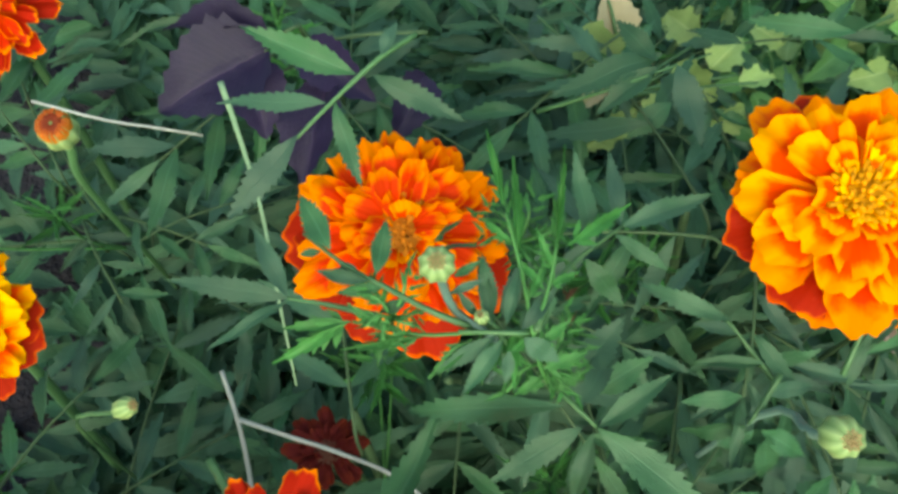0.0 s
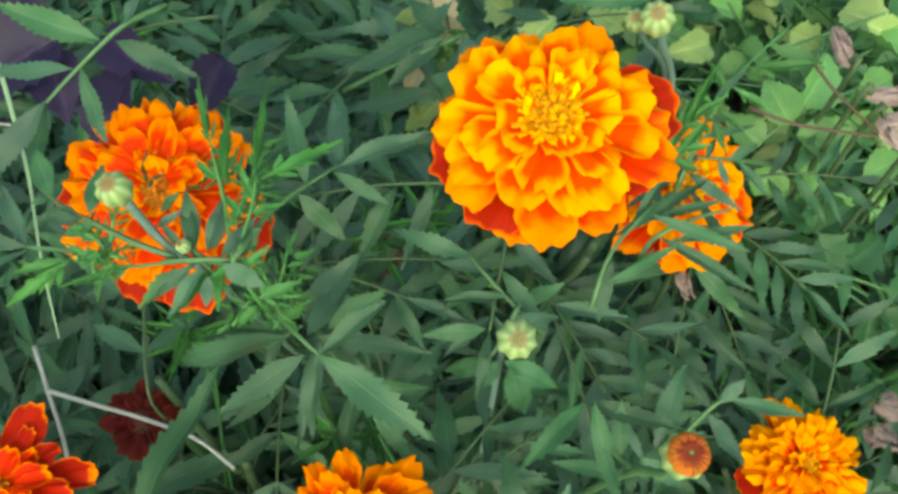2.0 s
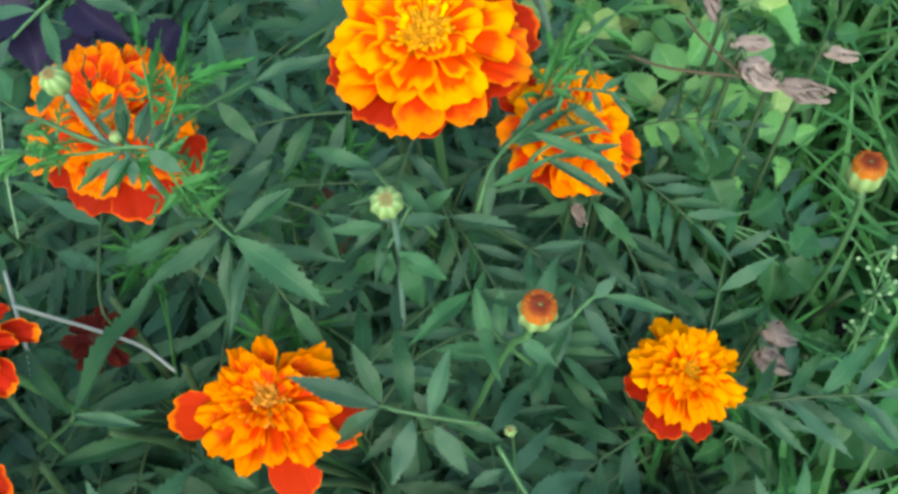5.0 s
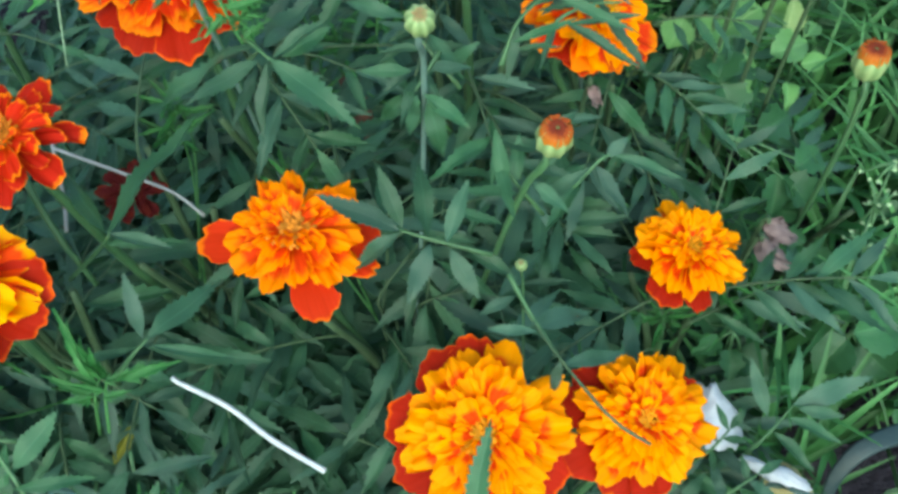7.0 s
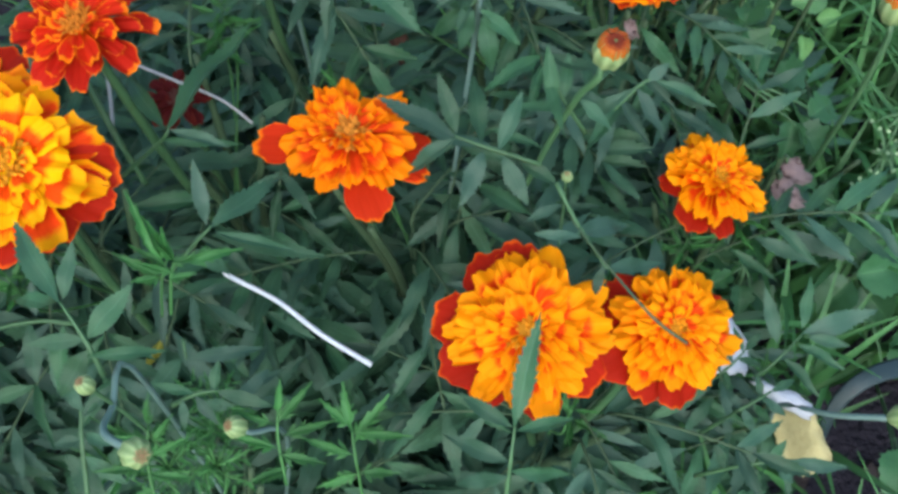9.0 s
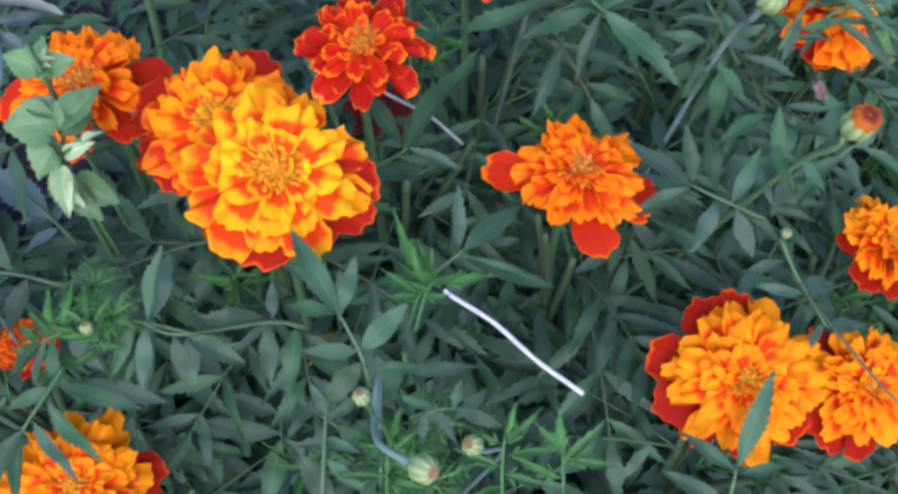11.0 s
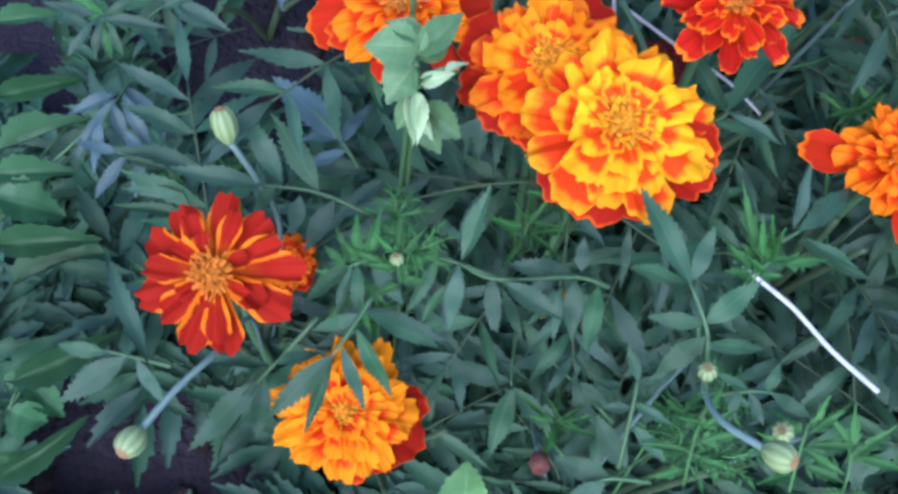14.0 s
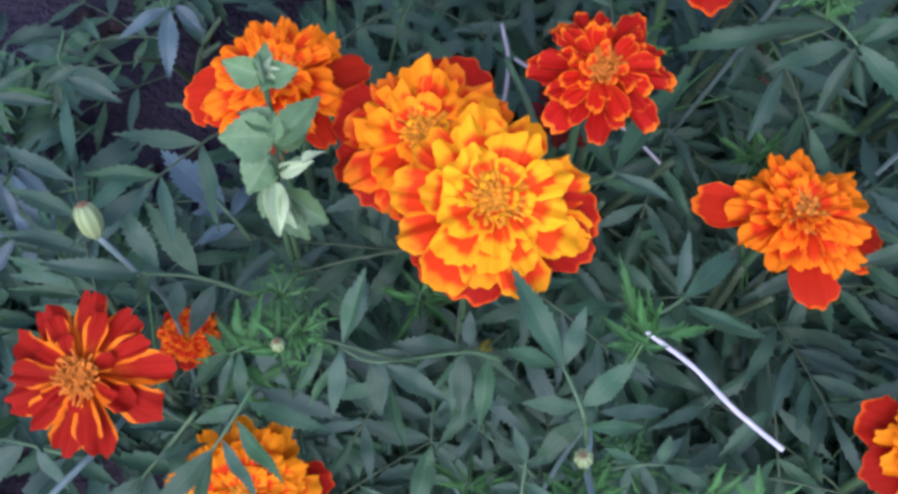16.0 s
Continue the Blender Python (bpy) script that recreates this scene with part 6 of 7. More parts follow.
weed('light green lobed weed at the edge of the bed', 'weed', [(0.2420, 0.0920, 0.0400), (0.2333, 0.0910, 0.1000), (0.2305, 0.0932, 0.1300)], [((0.2266, 0.0898, 0.1400), (0.2442, 0.0993, 0.1400), 0.0144),
      ((0.2263, 0.0884, 0.1400), (0.2333, 0.0726, 0.1300), 0.0167),
      ((0.2255, 0.0899, 0.1400), (0.2167, 0.1057, 0.1400), 0.0145),
      ((0.2237, 0.0872, 0.1400), (0.2116, 0.0837, 0.1300), 0.0144),
      ((0.2269, 0.0912, 0.1400), (0.2310, 0.1092, 0.1450), 0.0144),
      ((0.2510, 0.0890, 0.1000), (0.2716, 0.0989, 0.1000), 0.0157),
      ((0.2617, 0.0694, 0.0900), (0.2771, 0.0581, 0.0800), 0.0157),
      ((0.2599, 0.0726, 0.0900), (0.2555, 0.0546, 0.0800), 0.0131),
      ((0.2682, 0.0746, 0.0900), (0.2839, 0.0850, 0.0900), 0.0158)], weed_mid, 0.6)
weed('green broad-leaved weed on dark soil', 'weed', [(0.3120, -0.0305, 0.0000), (0.2919, -0.0064, 0.0500), (0.2820, 0.0026, 0.0700)], [((0.2791, -0.0024, 0.0750), (0.3080, 0.0011, 0.0750), 0.0229),
      ((0.2781, -0.0028, 0.0700), (0.2631, -0.0143, 0.0600), 0.0207),
      ((0.2869, -0.0018, 0.0600), (0.3021, -0.0187, 0.0500), 0.0211),
      ((0.2804, 0.0032, 0.0750), (0.2746, 0.0184, 0.0800), 0.0154),
      ((0.3010, -0.0374, 0.0400), (0.3264, -0.0222, 0.0400), 0.0240),
      ((0.2908, -0.0817, 0.0500), (0.3088, -0.0878, 0.0500), 0.0221),
      ((0.2963, -0.0796, 0.0500), (0.2810, -0.1010, 0.0500), 0.0220)], weed_mid, 0.15)
weed('green plant with pointed broad leaves beside bare soil', 'plant', [(-0.3012, -0.0567, 0.0500), (-0.2741, -0.0549, 0.0900), (-0.2610, -0.0549, 0.1100)], [((-0.2546, -0.0496, 0.1300), (-0.2307, -0.0458, 0.1200), 0.0176),
      ((-0.2579, -0.0406, 0.1300), (-0.2311, -0.0313, 0.1300), 0.0110),
      ((-0.2564, -0.0613, 0.1100), (-0.2198, -0.0528, 0.1150), 0.0135),
      ((-0.2491, -0.0735, 0.1000), (-0.2199, -0.0545, 0.1150), 0.0113),
      ((-0.2641, -0.0123, 0.1400), (-0.2355, 0.0022, 0.1400), 0.0097),
      ((-0.2592, -0.0310, 0.1300), (-0.2293, -0.0098, 0.1400), 0.0110),
      ((-0.2756, 0.0193, 0.1400), (-0.2536, 0.0303, 0.1400), 0.0082)], weed_mid, 0.25)
weed('green leafy plant with a few reddened leaf edges', 'plant', [(-0.2806, -0.1326, 0.0200), (-0.2449, -0.1202, 0.0800), (-0.2330, -0.1124, 0.1000)], [((-0.2337, -0.1114, 0.1050), (-0.1999, -0.0879, 0.1100), 0.0131),
      ((-0.2342, -0.1216, 0.1000), (-0.2214, -0.1242, 0.0900), 0.0154),
      ((-0.2316, -0.1099, 0.1000), (-0.2160, -0.1198, 0.0900), 0.0111),
      ((-0.2379, -0.1460, 0.0800), (-0.2085, -0.1218, 0.0900), 0.0112),
      ((-0.2431, -0.1381, 0.0800), (-0.2230, -0.1400, 0.0700), 0.0137),
      ((-0.2400, -0.1115, 0.1000), (-0.2232, -0.1083, 0.1000), 0.0088)], weed_mid, 0.25)
weed('light green pointed leaf of a low weed', 'weed', [(-0.0531, -0.1401, 0.1000), (-0.0589, -0.1333, 0.1500), (-0.0601, -0.1313, 0.1600)], [((-0.0604, -0.1351, 0.1650), (-0.0643, -0.1170, 0.1650), 0.0162),
      ((-0.0626, -0.1332, 0.1600), (-0.0845, -0.1347, 0.1500), 0.0092),
      ((-0.0569, -0.1340, 0.1600), (-0.0446, -0.1344, 0.1500), 0.0110)], weed_light, 0.1)
leaf([(0.1895, -0.0611, 0.1000), (0.1960, -0.0605, 0.1200), (0.2039, -0.0543, 0.1250)], [((0.2034, -0.0547, 0.1250), (0.2003, -0.0447, 0.1280), 0.0036),
      ((0.2039, -0.0543, 0.1250), (0.2111, -0.0473, 0.1280), 0.0040),
      ((0.2011, -0.0569, 0.1240), (0.2121, -0.0573, 0.1180), 0.0038),
      ((0.1967, -0.0601, 0.1200), (0.1996, -0.0671, 0.1120), 0.0042),
      ((0.1953, -0.0609, 0.1200), (0.1897, -0.0555, 0.1250), 0.0038),
      ((0.1996, -0.0578, 0.1220), (0.1950, -0.0504, 0.1260), 0.0034)], leaf_green)
leaf([(0.1889, -0.0792, 0.1000), (0.1984, -0.0770, 0.1250), (0.2091, -0.0720, 0.1300)], [((0.2091, -0.0720, 0.1300), (0.2199, -0.0672, 0.1300), 0.0044),
      ((0.2056, -0.0737, 0.1280), (0.2046, -0.0651, 0.1320), 0.0040),
      ((0.2060, -0.0737, 0.1280), (0.2180, -0.0794, 0.1200), 0.0046),
      ((0.1991, -0.0766, 0.1250), (0.2057, -0.0845, 0.1150), 0.0048),
      ((0.1984, -0.0770, 0.1250), (0.1937, -0.0689, 0.1260), 0.0044),
      ((0.1945, -0.0781, 0.1180), (0.1967, -0.0864, 0.1100), 0.0044),
      ((0.2024, -0.0753, 0.1270), (0.2131, -0.0814, 0.1160), 0.0040)], leaf_green)
leaf([(0.1842, -0.0957, 0.1000), (0.1981, -0.0964, 0.1200), (0.2121, -0.0964, 0.1250)], [((0.2117, -0.0964, 0.1250), (0.2377, -0.0998, 0.1200), 0.0068),
      ((0.2079, -0.0963, 0.1240), (0.2185, -0.1033, 0.1120), 0.0056),
      ((0.2055, -0.0966, 0.1240), (0.2123, -0.0895, 0.1280), 0.0050),
      ((0.2003, -0.0966, 0.1220), (0.1986, -0.0874, 0.1280), 0.0054),
      ((0.1990, -0.0969, 0.1220), (0.2041, -0.1057, 0.1120), 0.0056),
      ((0.1919, -0.0965, 0.1150), (0.1878, -0.0888, 0.1220), 0.0052)], leaf_green)
dry_head((0.2262, 0.1208, 0.2000), (0.2249, 0.1357, 0.2000), 0.0066, 'grey-brown withered seed head on a twig')
dry_head((0.2279, 0.1098, 0.2000), (0.2418, 0.1076, 0.2000), 0.0060, 'grey-brown withered seed head on a twig')
dry_head((0.2294, 0.1015, 0.2000), (0.2407, 0.0888, 0.2000), 0.0098, 'pinkish-brown withered flower on a twig')
dry_head((0.2394, 0.0906, 0.2000), (0.2543, 0.0817, 0.2000), 0.0078, 'pinkish-brown withered flower on a twig')
dry_head((0.2634, 0.1077, 0.1900), (0.2742, 0.1044, 0.1900), 0.0060, 'pale withered flower in the grass')
dry_head((0.2358, 0.0290, 0.1250), (0.2482, 0.0243, 0.1150), 0.0110, 'brown withered flower head on the grass')
dry_head((0.2312, 0.0210, 0.1250), (0.2429, 0.0143, 0.1150), 0.0110, 'brown withered flower head on the grass')
dry_head((0.1658, 0.0706, 0.1700), (0.1689, 0.0613, 0.1700), 0.0055, 'pale withered flower under a marigold bloom')
scrap('plastic_scrap', 'torn white plastic scrap lying under leaves', (0.2073, -0.0284, 0.1020), (0.2083, -0.0548, 0.0950), 0.0205, plastic_white)
scrap('plastic_scrap', 'torn white plastic scrap against a cream stone', (0.2115, -0.0614, 0.1100), (0.2353, -0.0727, 0.1000), 0.0070, plastic_white)
scrap('limestone', 'cream-coloured stone half buried in the soil', (0.2306, -0.0583, 0.0800), (0.2422, -0.0904, 0.0700), 0.0165, stone_cream)
weed('light green broad-leaved weed crowding behind the marigolds', 'weed', [(0.2899, 0.2004, 0.0100), (0.2652, 0.1706, 0.0700), (0.2459, 0.1486, 0.1100)], [((0.2053, 0.2016, 0.1170), (0.1845, 0.1821, 0.1290), 0.0156),
      ((0.2558, 0.1370, 0.1300), (0.2376, 0.1315, 0.1210), 0.0155)], weed_light, 0.2)
weed('yellow-green broad-leaved weed crowding behind the marigolds', 'weed', [(0.2922, 0.2213, 0.0100), (0.2672, 0.1887, 0.0700), (0.2477, 0.1647, 0.1100)], [((0.2693, 0.1929, 0.1250), (0.2839, 0.1754, 0.1340), 0.0173),
      ((0.1907, 0.1608, 0.1250), (0.1915, 0.1334, 0.1270), 0.0185),
      ((0.2681, 0.1734, 0.1420), (0.2848, 0.1658, 0.1370), 0.0123),
      ((0.2066, 0.1761, 0.1390), (0.1878, 0.1692, 0.1460), 0.0139),
      ((0.2664, 0.1277, 0.1220), (0.2751, 0.1416, 0.1310), 0.0122)], weed_yellow, 0.2)
weed('light green toothed weed behind a double bloom', 'weed', [(0.2735, 0.2434, 0.0100), (0.2511, 0.2078, 0.0700), (0.2333, 0.1818, 0.1100)], [((0.2098, 0.1934, 0.1420), (0.2311, 0.1943, 0.1280), 0.0125),
      ((0.2225, 0.1829, 0.1210), (0.2289, 0.1620, 0.1390), 0.0108),
      ((0.1735, 0.1580, 0.1190), (0.1643, 0.1198, 0.1340), 0.0217),
      ((0.2240, 0.1722, 0.1300), (0.2102, 0.1677, 0.1240), 0.0139),
      ((0.2579, 0.1422, 0.1230), (0.2750, 0.1357, 0.1220), 0.0124),
      ((0.2668, 0.1737, 0.1350), (0.2792, 0.1514, 0.1500), 0.0184)], weed_light, 0.2)
weed('yellowed leaf hanging low between the stems', 'leaf', [(-0.0563, -0.0229, 0.0300), (-0.0327, -0.0340, 0.0900), (-0.0219, -0.0377, 0.1150)], [((-0.0275, -0.0278, 0.1000), (-0.0366, -0.0435, 0.0950), 0.0058)], leaf_yellow, 0.3)
weed('pale grey withered leaf above sky-tinted leaves', 'leaf', [(-0.2317, 0.2173, 0.0200), (-0.1952, 0.1407, 0.1000), (-0.1654, 0.0827, 0.1700)], [((-0.1772, 0.0634, 0.1850), (-0.1400, 0.0705, 0.1850), 0.0100)], leaf_grey, 0.0)
# ---- leaves over the red-orange bloom and the pale weeds ----
leaf([(0.0507, 0.0572, 0.2510), (0.0432, 0.0548, 0.2630), (0.0298, 0.0563, 0.2630)],
     [((0.0373, 0.0568, 0.2630), (0.0353, 0.0732, 0.2660), 0.0038),
      ((0.0402, 0.0567, 0.2630), (0.0440, 0.0692, 0.2660), 0.0037),
      ((0.0432, 0.0554, 0.2630), (0.0521, 0.0646, 0.2630), 0.0042),
      ((0.0436, 0.0536, 0.2630), (0.0516, 0.0489, 0.2570), 0.0064),
      ((0.0377, 0.0546, 0.2630), (0.0231, 0.0478, 0.2600), 0.0042),
      ((0.0393, 0.0539, 0.2630), (0.0291, 0.0426, 0.2590), 0.0048),
      ((0.0402, 0.0512, 0.2630), (0.0391, 0.0443, 0.2610), 0.0037)], leaf_green)
leaf([(0.0435, 0.0452, 0.2250), (0.0553, 0.0464, 0.2350)],
     [((0.0560, 0.0477, 0.2350), (0.0713, 0.0634, 0.2370), 0.0105),
      ((0.0612, 0.0460, 0.2310), (0.0775, 0.0532, 0.2350), 0.0084)], leaf_green)
for q, n_, size in (((0.0462, 0.0808, 0.2500), 9, 0.0090), ((0.0503, 0.0522, 0.2460), 9, 0.0095), ((0.0157, 0.0616, 0.2620), 8, 0.0080)):
    fern_tip(q, n_, size)
leaf([(0.0633, 0.1493, 0.1800), (0.0845, 0.1469, 0.1960), (0.1066, 0.1518, 0.2000)],
     [((0.1066, 0.1518, 0.2000), (0.1118, 0.1250, 0.1960), 0.0116),
      ((0.1033, 0.1399, 0.1980), (0.0881, 0.1308, 0.1940), 0.0099),
      ((0.1001, 0.1514, 0.2000), (0.0789, 0.1392, 0.1960), 0.0099),
      ((0.1027, 0.1564, 0.2000), (0.0643, 0.1468, 0.1940), 0.0124),
      ((0.1004, 0.1535, 0.2000), (0.0891, 0.1717, 0.2000), 0.0087)], leaf_green)
leaf([(0.1957, 0.1818, 0.1700), (0.1770, 0.1710, 0.1800)],
     [((0.1758, 0.1700, 0.1800), (0.1386, 0.1794, 0.1800), 0.0099),
      ((0.1404, 0.1751, 0.1700), (0.1223, 0.1841, 0.1700), 0.0086)], leaf_green)
# ---- leaves round the small buds ----
leaf([(-0.0548, -0.0607, 0.1770), (-0.0665, -0.0625, 0.1870), (-0.0782, -0.0615, 0.1900), (-0.0875, -0.0597, 0.1870)],
     [((-0.0780, -0.0613, 0.1890), (-0.0784, -0.0825, 0.1810), 0.0067),
      ((-0.0774, -0.0600, 0.1910), (-0.0743, -0.0382, 0.1990), 0.0084),
      ((-0.0665, -0.0631, 0.1870), (-0.0630, -0.0793, 0.1810), 0.0067),
      ((-0.0844, -0.0598, 0.1870), (-0.0909, -0.0792, 0.1790), 0.0055)], leaf_green)
leaf([(-0.0781, -0.0594, 0.1830), (-0.0798, -0.0634, 0.1840), (-0.0805, -0.0672, 0.1840)],
     [((-0.0805, -0.0672, 0.1840), (-0.0868, -0.0807, 0.1790), 0.0044)], weed_mid)
leaf([(-0.1025, -0.0610, 0.1810), (-0.1062, -0.0647, 0.1850), (-0.1107, -0.0680, 0.1870)],
     [((-0.1106, -0.0684, 0.1870), (-0.1127, -0.0860, 0.1830), 0.0046),
      ((-0.1091, -0.0677, 0.1870), (-0.1055, -0.0848, 0.1830), 0.0055),
      ((-0.1052, -0.0661, 0.1850), (-0.0920, -0.0759, 0.1810), 0.0067),
      ((-0.1118, -0.0682, 0.1870), (-0.1244, -0.0804, 0.1770), 0.0079)], leaf_green)
leaf([(-0.1025, -0.0610, 0.1810), (-0.1069, -0.0648, 0.1860), (-0.1120, -0.0691, 0.1870)],
     [((-0.1088, -0.0665, 0.1870), (-0.1128, -0.0525, 0.1910), 0.0055),
      ((-0.1064, -0.0653, 0.1870), (-0.1054, -0.0493, 0.1910), 0.0049),
      ((-0.1123, -0.0691, 0.1870), (-0.1208, -0.0635, 0.1870), 0.0053),
      ((-0.1086, -0.0669, 0.1880), (-0.1151, -0.0612, 0.1890), 0.0035)], leaf_young)
leaf([(-0.1142, -0.0662, 0.1570), (-0.1058, -0.0737, 0.1620)],
     [((-0.1058, -0.0737, 0.1620), (-0.0752, -0.0785, 0.1570), 0.0088)], leaf_green)
leaf([(-0.0062, -0.1139, 0.1720), (-0.0195, -0.1157, 0.1760), (-0.0261, -0.1186, 0.1740)],
     [((-0.0193, -0.1156, 0.1760), (-0.0379, -0.1125, 0.1730), 0.0091),
      ((-0.0213, -0.1172, 0.1760), (-0.0331, -0.1281, 0.1720), 0.0095),
      ((-0.0149, -0.1124, 0.1760), (-0.0284, -0.0975, 0.1800), 0.0095)], leaf_green)
leaf([(0.0034, -0.0607, 0.1760), (0.0046, -0.0673, 0.1740)],
     [((0.0038, -0.0673, 0.1760), (-0.0083, -0.0804, 0.1740), 0.0087),
      ((0.0048, -0.0678, 0.1760), (0.0305, -0.0638, 0.1740), 0.0061)], leaf_green)
leaf([(0.0191, -0.0850, 0.1660), (0.0215, -0.0834, 0.1760)],
     [((0.0215, -0.0834, 0.1760), (0.0330, -0.0717, 0.1780), 0.0057),
      ((0.0250, -0.0843, 0.1760), (0.0417, -0.0805, 0.1730), 0.0049),
      ((0.0216, -0.0841, 0.1760), (0.0103, -0.0823, 0.1760), 0.0049)], leaf_green)
for q, n_, size in (((-0.0919, -0.0585, 0.1900), 11, 0.0085), ((-0.1011, -0.0469, 0.1860), 8, 0.0080), ((0.0016, -0.1015, 0.1760), 10, 0.0100), ((0.0155, -0.1007, 0.1720), 9, 0.0095), ((0.0161, -0.0821, 0.1740), 8, 0.0090)):
    fern_tip(q, n_, size)
SPRIG = ((0.2859, 0.0318, 0.0850), (0.3007, 0.0599, 0.1120))


# ---- the rest of each plant: leaves below the blooms ----
EDGE = [(0.27, -0.05, 0.07), (0.31, 0.03, 0.05), (-0.27, -0.05, 0.09), (-0.25, 0.06, 0.07), (0.0, 0.30, 0.15), (0.25, 0.2, 0.11), (-0.2, -0.22, 0.06),
        (0.0, -0.28, 0.16), (0.2, -0.2, 0.12), (-0.3, 0.2, 0.08), (0.0, -0.06, 0.20), (0.05, 0.05, 0.22), (-0.21, -0.12, 0.05), (-0.042, -0.086, 0.14), (-0.020, -0.072, 0.15), (-0.030, 0.066, 0.165)]
ANCHORS = [tuple(c) for c, R in BLOOMS if R > 0.018] + EDGE


def canopy(x, y):
    num = den = 0.0
    for ax, ay, az in ANCHORS:
        w = 1.0 / ((x - ax) ** 2 + (y - ay) ** 2 + 0.0012) ** 1.5
        num, den = num + w * az, den + w
    return num / den


def clear_of_blooms(p):
    for c, R in BLOOMS:
        q = Vector(p) - c
        axis = Vector((0, -0.42, 0.91))
        s = q.dot(axis)
        if s > -0.012 and (q - axis * s).length < R * 1.02:
            return False
    return True


def bare(x, y):
    return math.hypot(x + 0.20, (y + 0.135) * 1.2) < 0.086 or math.hypot(x - 0.305, (y + 0.085)) < 0.055 or (math.hypot(x + 0.19, y - 0.075) < 0.085 and noise.noise((x * 60, y * 60, 5)) > 0.18)


def hollow(x, y):
    """Gaps in the canopy, open almost down to the soil."""
    return math.hypot(x + 0.047, y + 0.088) < 0.052 or math.hypot(x + 0.080, y + 0.084) < 0.040


def scatter_leaf(plant, depth, size, mat):
    root = WORLD[plant.name].translation
    for attempt in range(12):
        heading = rng.uniform(0, 2 * math.pi)
        far = rng.uniform(0.008, 0.045)
        bx, by = root.x + math.cos(heading) * far * 0.5, root.y + math.sin(heading) * far * 0.5
        z = max(0.03, canopy(bx, by) - depth)
        if hollow(bx, by) or math.hypot(bx + 0.03, by - 0.06) < 0.025:
            z = max(0.03, z - 0.085)
            if rng.random() < 0.5:
                continue
        if bx < -0.11 and by > 0.03:
            z *= 0.35
            if rng.random() < 0.6:
                continue
        d = Vector((math.cos(heading), math.sin(heading), rng.uniform(-0.25, 0.35))).normalized()
        b = Vector((bx, by, z))
        length = size * rng.uniform(0.62, 1.2)
        side = Vector((-math.sin(heading), math.cos(heading), 0))
        spine = [b, b + d * length * 0.5 + Vector((0, 0, 0.004)), b + d * length]
        pairs, parts = rng.choice((2, 3, 3, 4)), []
        sweep, droop = rng.uniform(0.45, 0.95), rng.uniform(-0.35, 0.1)
        for k in range(pairs):
            t = 0.22 + 0.66 * k / (pairs - 1)
            a = b + d * length * t + Vector((0, 0, 0.004 * (1 - abs(2 * t - 1))))
            ln = length * rng.uniform(0.40, 0.52) * (0.75 + 0.5 * math.sin(math.pi * (0.2 + 0.6 * t)))
            for sgn in (-1, 1):
                dr = (d * (sweep + 0.25 * t + rng.uniform(-0.15, 0.15)) + side * sgn + Vector((0, 0, droop + rng.uniform(-0.2, 0.2)))).normalized()
                parts.append((a, a + dr * ln, ln * rng.uniform(0.20, 0.28)))
        parts.append((spine[-1], spine[-1] + (d + Vector((0, 0, -0.2))).normalized() * length * rng.uniform(0.45, 0.6), length * rng.uniform(0.10, 0.14)))
        if all(clear_of_blooms(q) for _, q, _ in parts) and all(clear_of_blooms(q) for q in spine) and not any(bare(q.x, q.y) for _, q, _ in parts):
            foot = Vector((root.x, root.y, max(0.01, z - 0.05)))
            leaf([foot.lerp(b, 0.7)] + spine, parts, mat, plant, "fine")
            return


def scatter_tuft(plant, depth):
    """A growing tip: narrow fresh leaflets that fan out and up from one point."""
    root = WORLD[plant.name].translation
    for attempt in range(12):
        a0, far = rng.uniform(0, 6.28), rng.uniform(0.01, 0.045)
        bx, by = root.x + math.cos(a0) * far, root.y + math.sin(a0) * far
        top = Vector((bx, by, canopy(bx, by) - depth))
        parts = []
        for k in range(rng.randrange(8, 12)):
            a = k * 2.4 + rng.uniform(-0.4, 0.4)
            start = top - Vector((0, 0, 0.0016 * k))
            ln = rng.uniform(0.009, 0.014) + 0.0009 * k
            parts.append((start, start + Vector((math.cos(a), math.sin(a), rng.uniform(0.0, 0.8))).normalized() * ln, ln * rng.uniform(0.13, 0.22)))
        if all(clear_of_blooms(q) for _, q, _ in parts) and clear_of_blooms(top) and not bare(bx, by):
            leaf([Vector((root.x, root.y, top.z * 0.6)), top - Vector((0, 0, 0.03)), top], parts, leaf_young, plant, "fine")
            return


for plant in PLANTS:
    root = WORLD[plant.name].translation
    tall = canopy(root.x, root.y) * (0.45 if root.x < -0.09 and root.y > 0.02 else 1.0)
    for k in range(3):
        a = rng.uniform(0, 6.28)
        tube("stem", [root, root + Vector((0.01 * math.cos(a), 0.01 * math.sin(a), tall * 0.5)), root + Vector((0.025 * math.cos(a), 0.025 * math.sin(a), tall * 0.85))], 0.0026, 0.0013, stem_dark, plant)
    edge = root.x < -0.2
    grassy = root.x > 0.24
    for k in range(2 if edge or grassy else 4):
        scatter_leaf(plant, rng.uniform(0.02, 0.05), 0.052, leaf_green)
    for k in range(3 if edge or grassy else 8):
        scatter_leaf(plant, rng.uniform(0.065, 0.130), 0.058, leaf_green)
    for k in range(1 if edge or grassy else 2):
        scatter_tuft(plant, rng.uniform(0.022, 0.045))

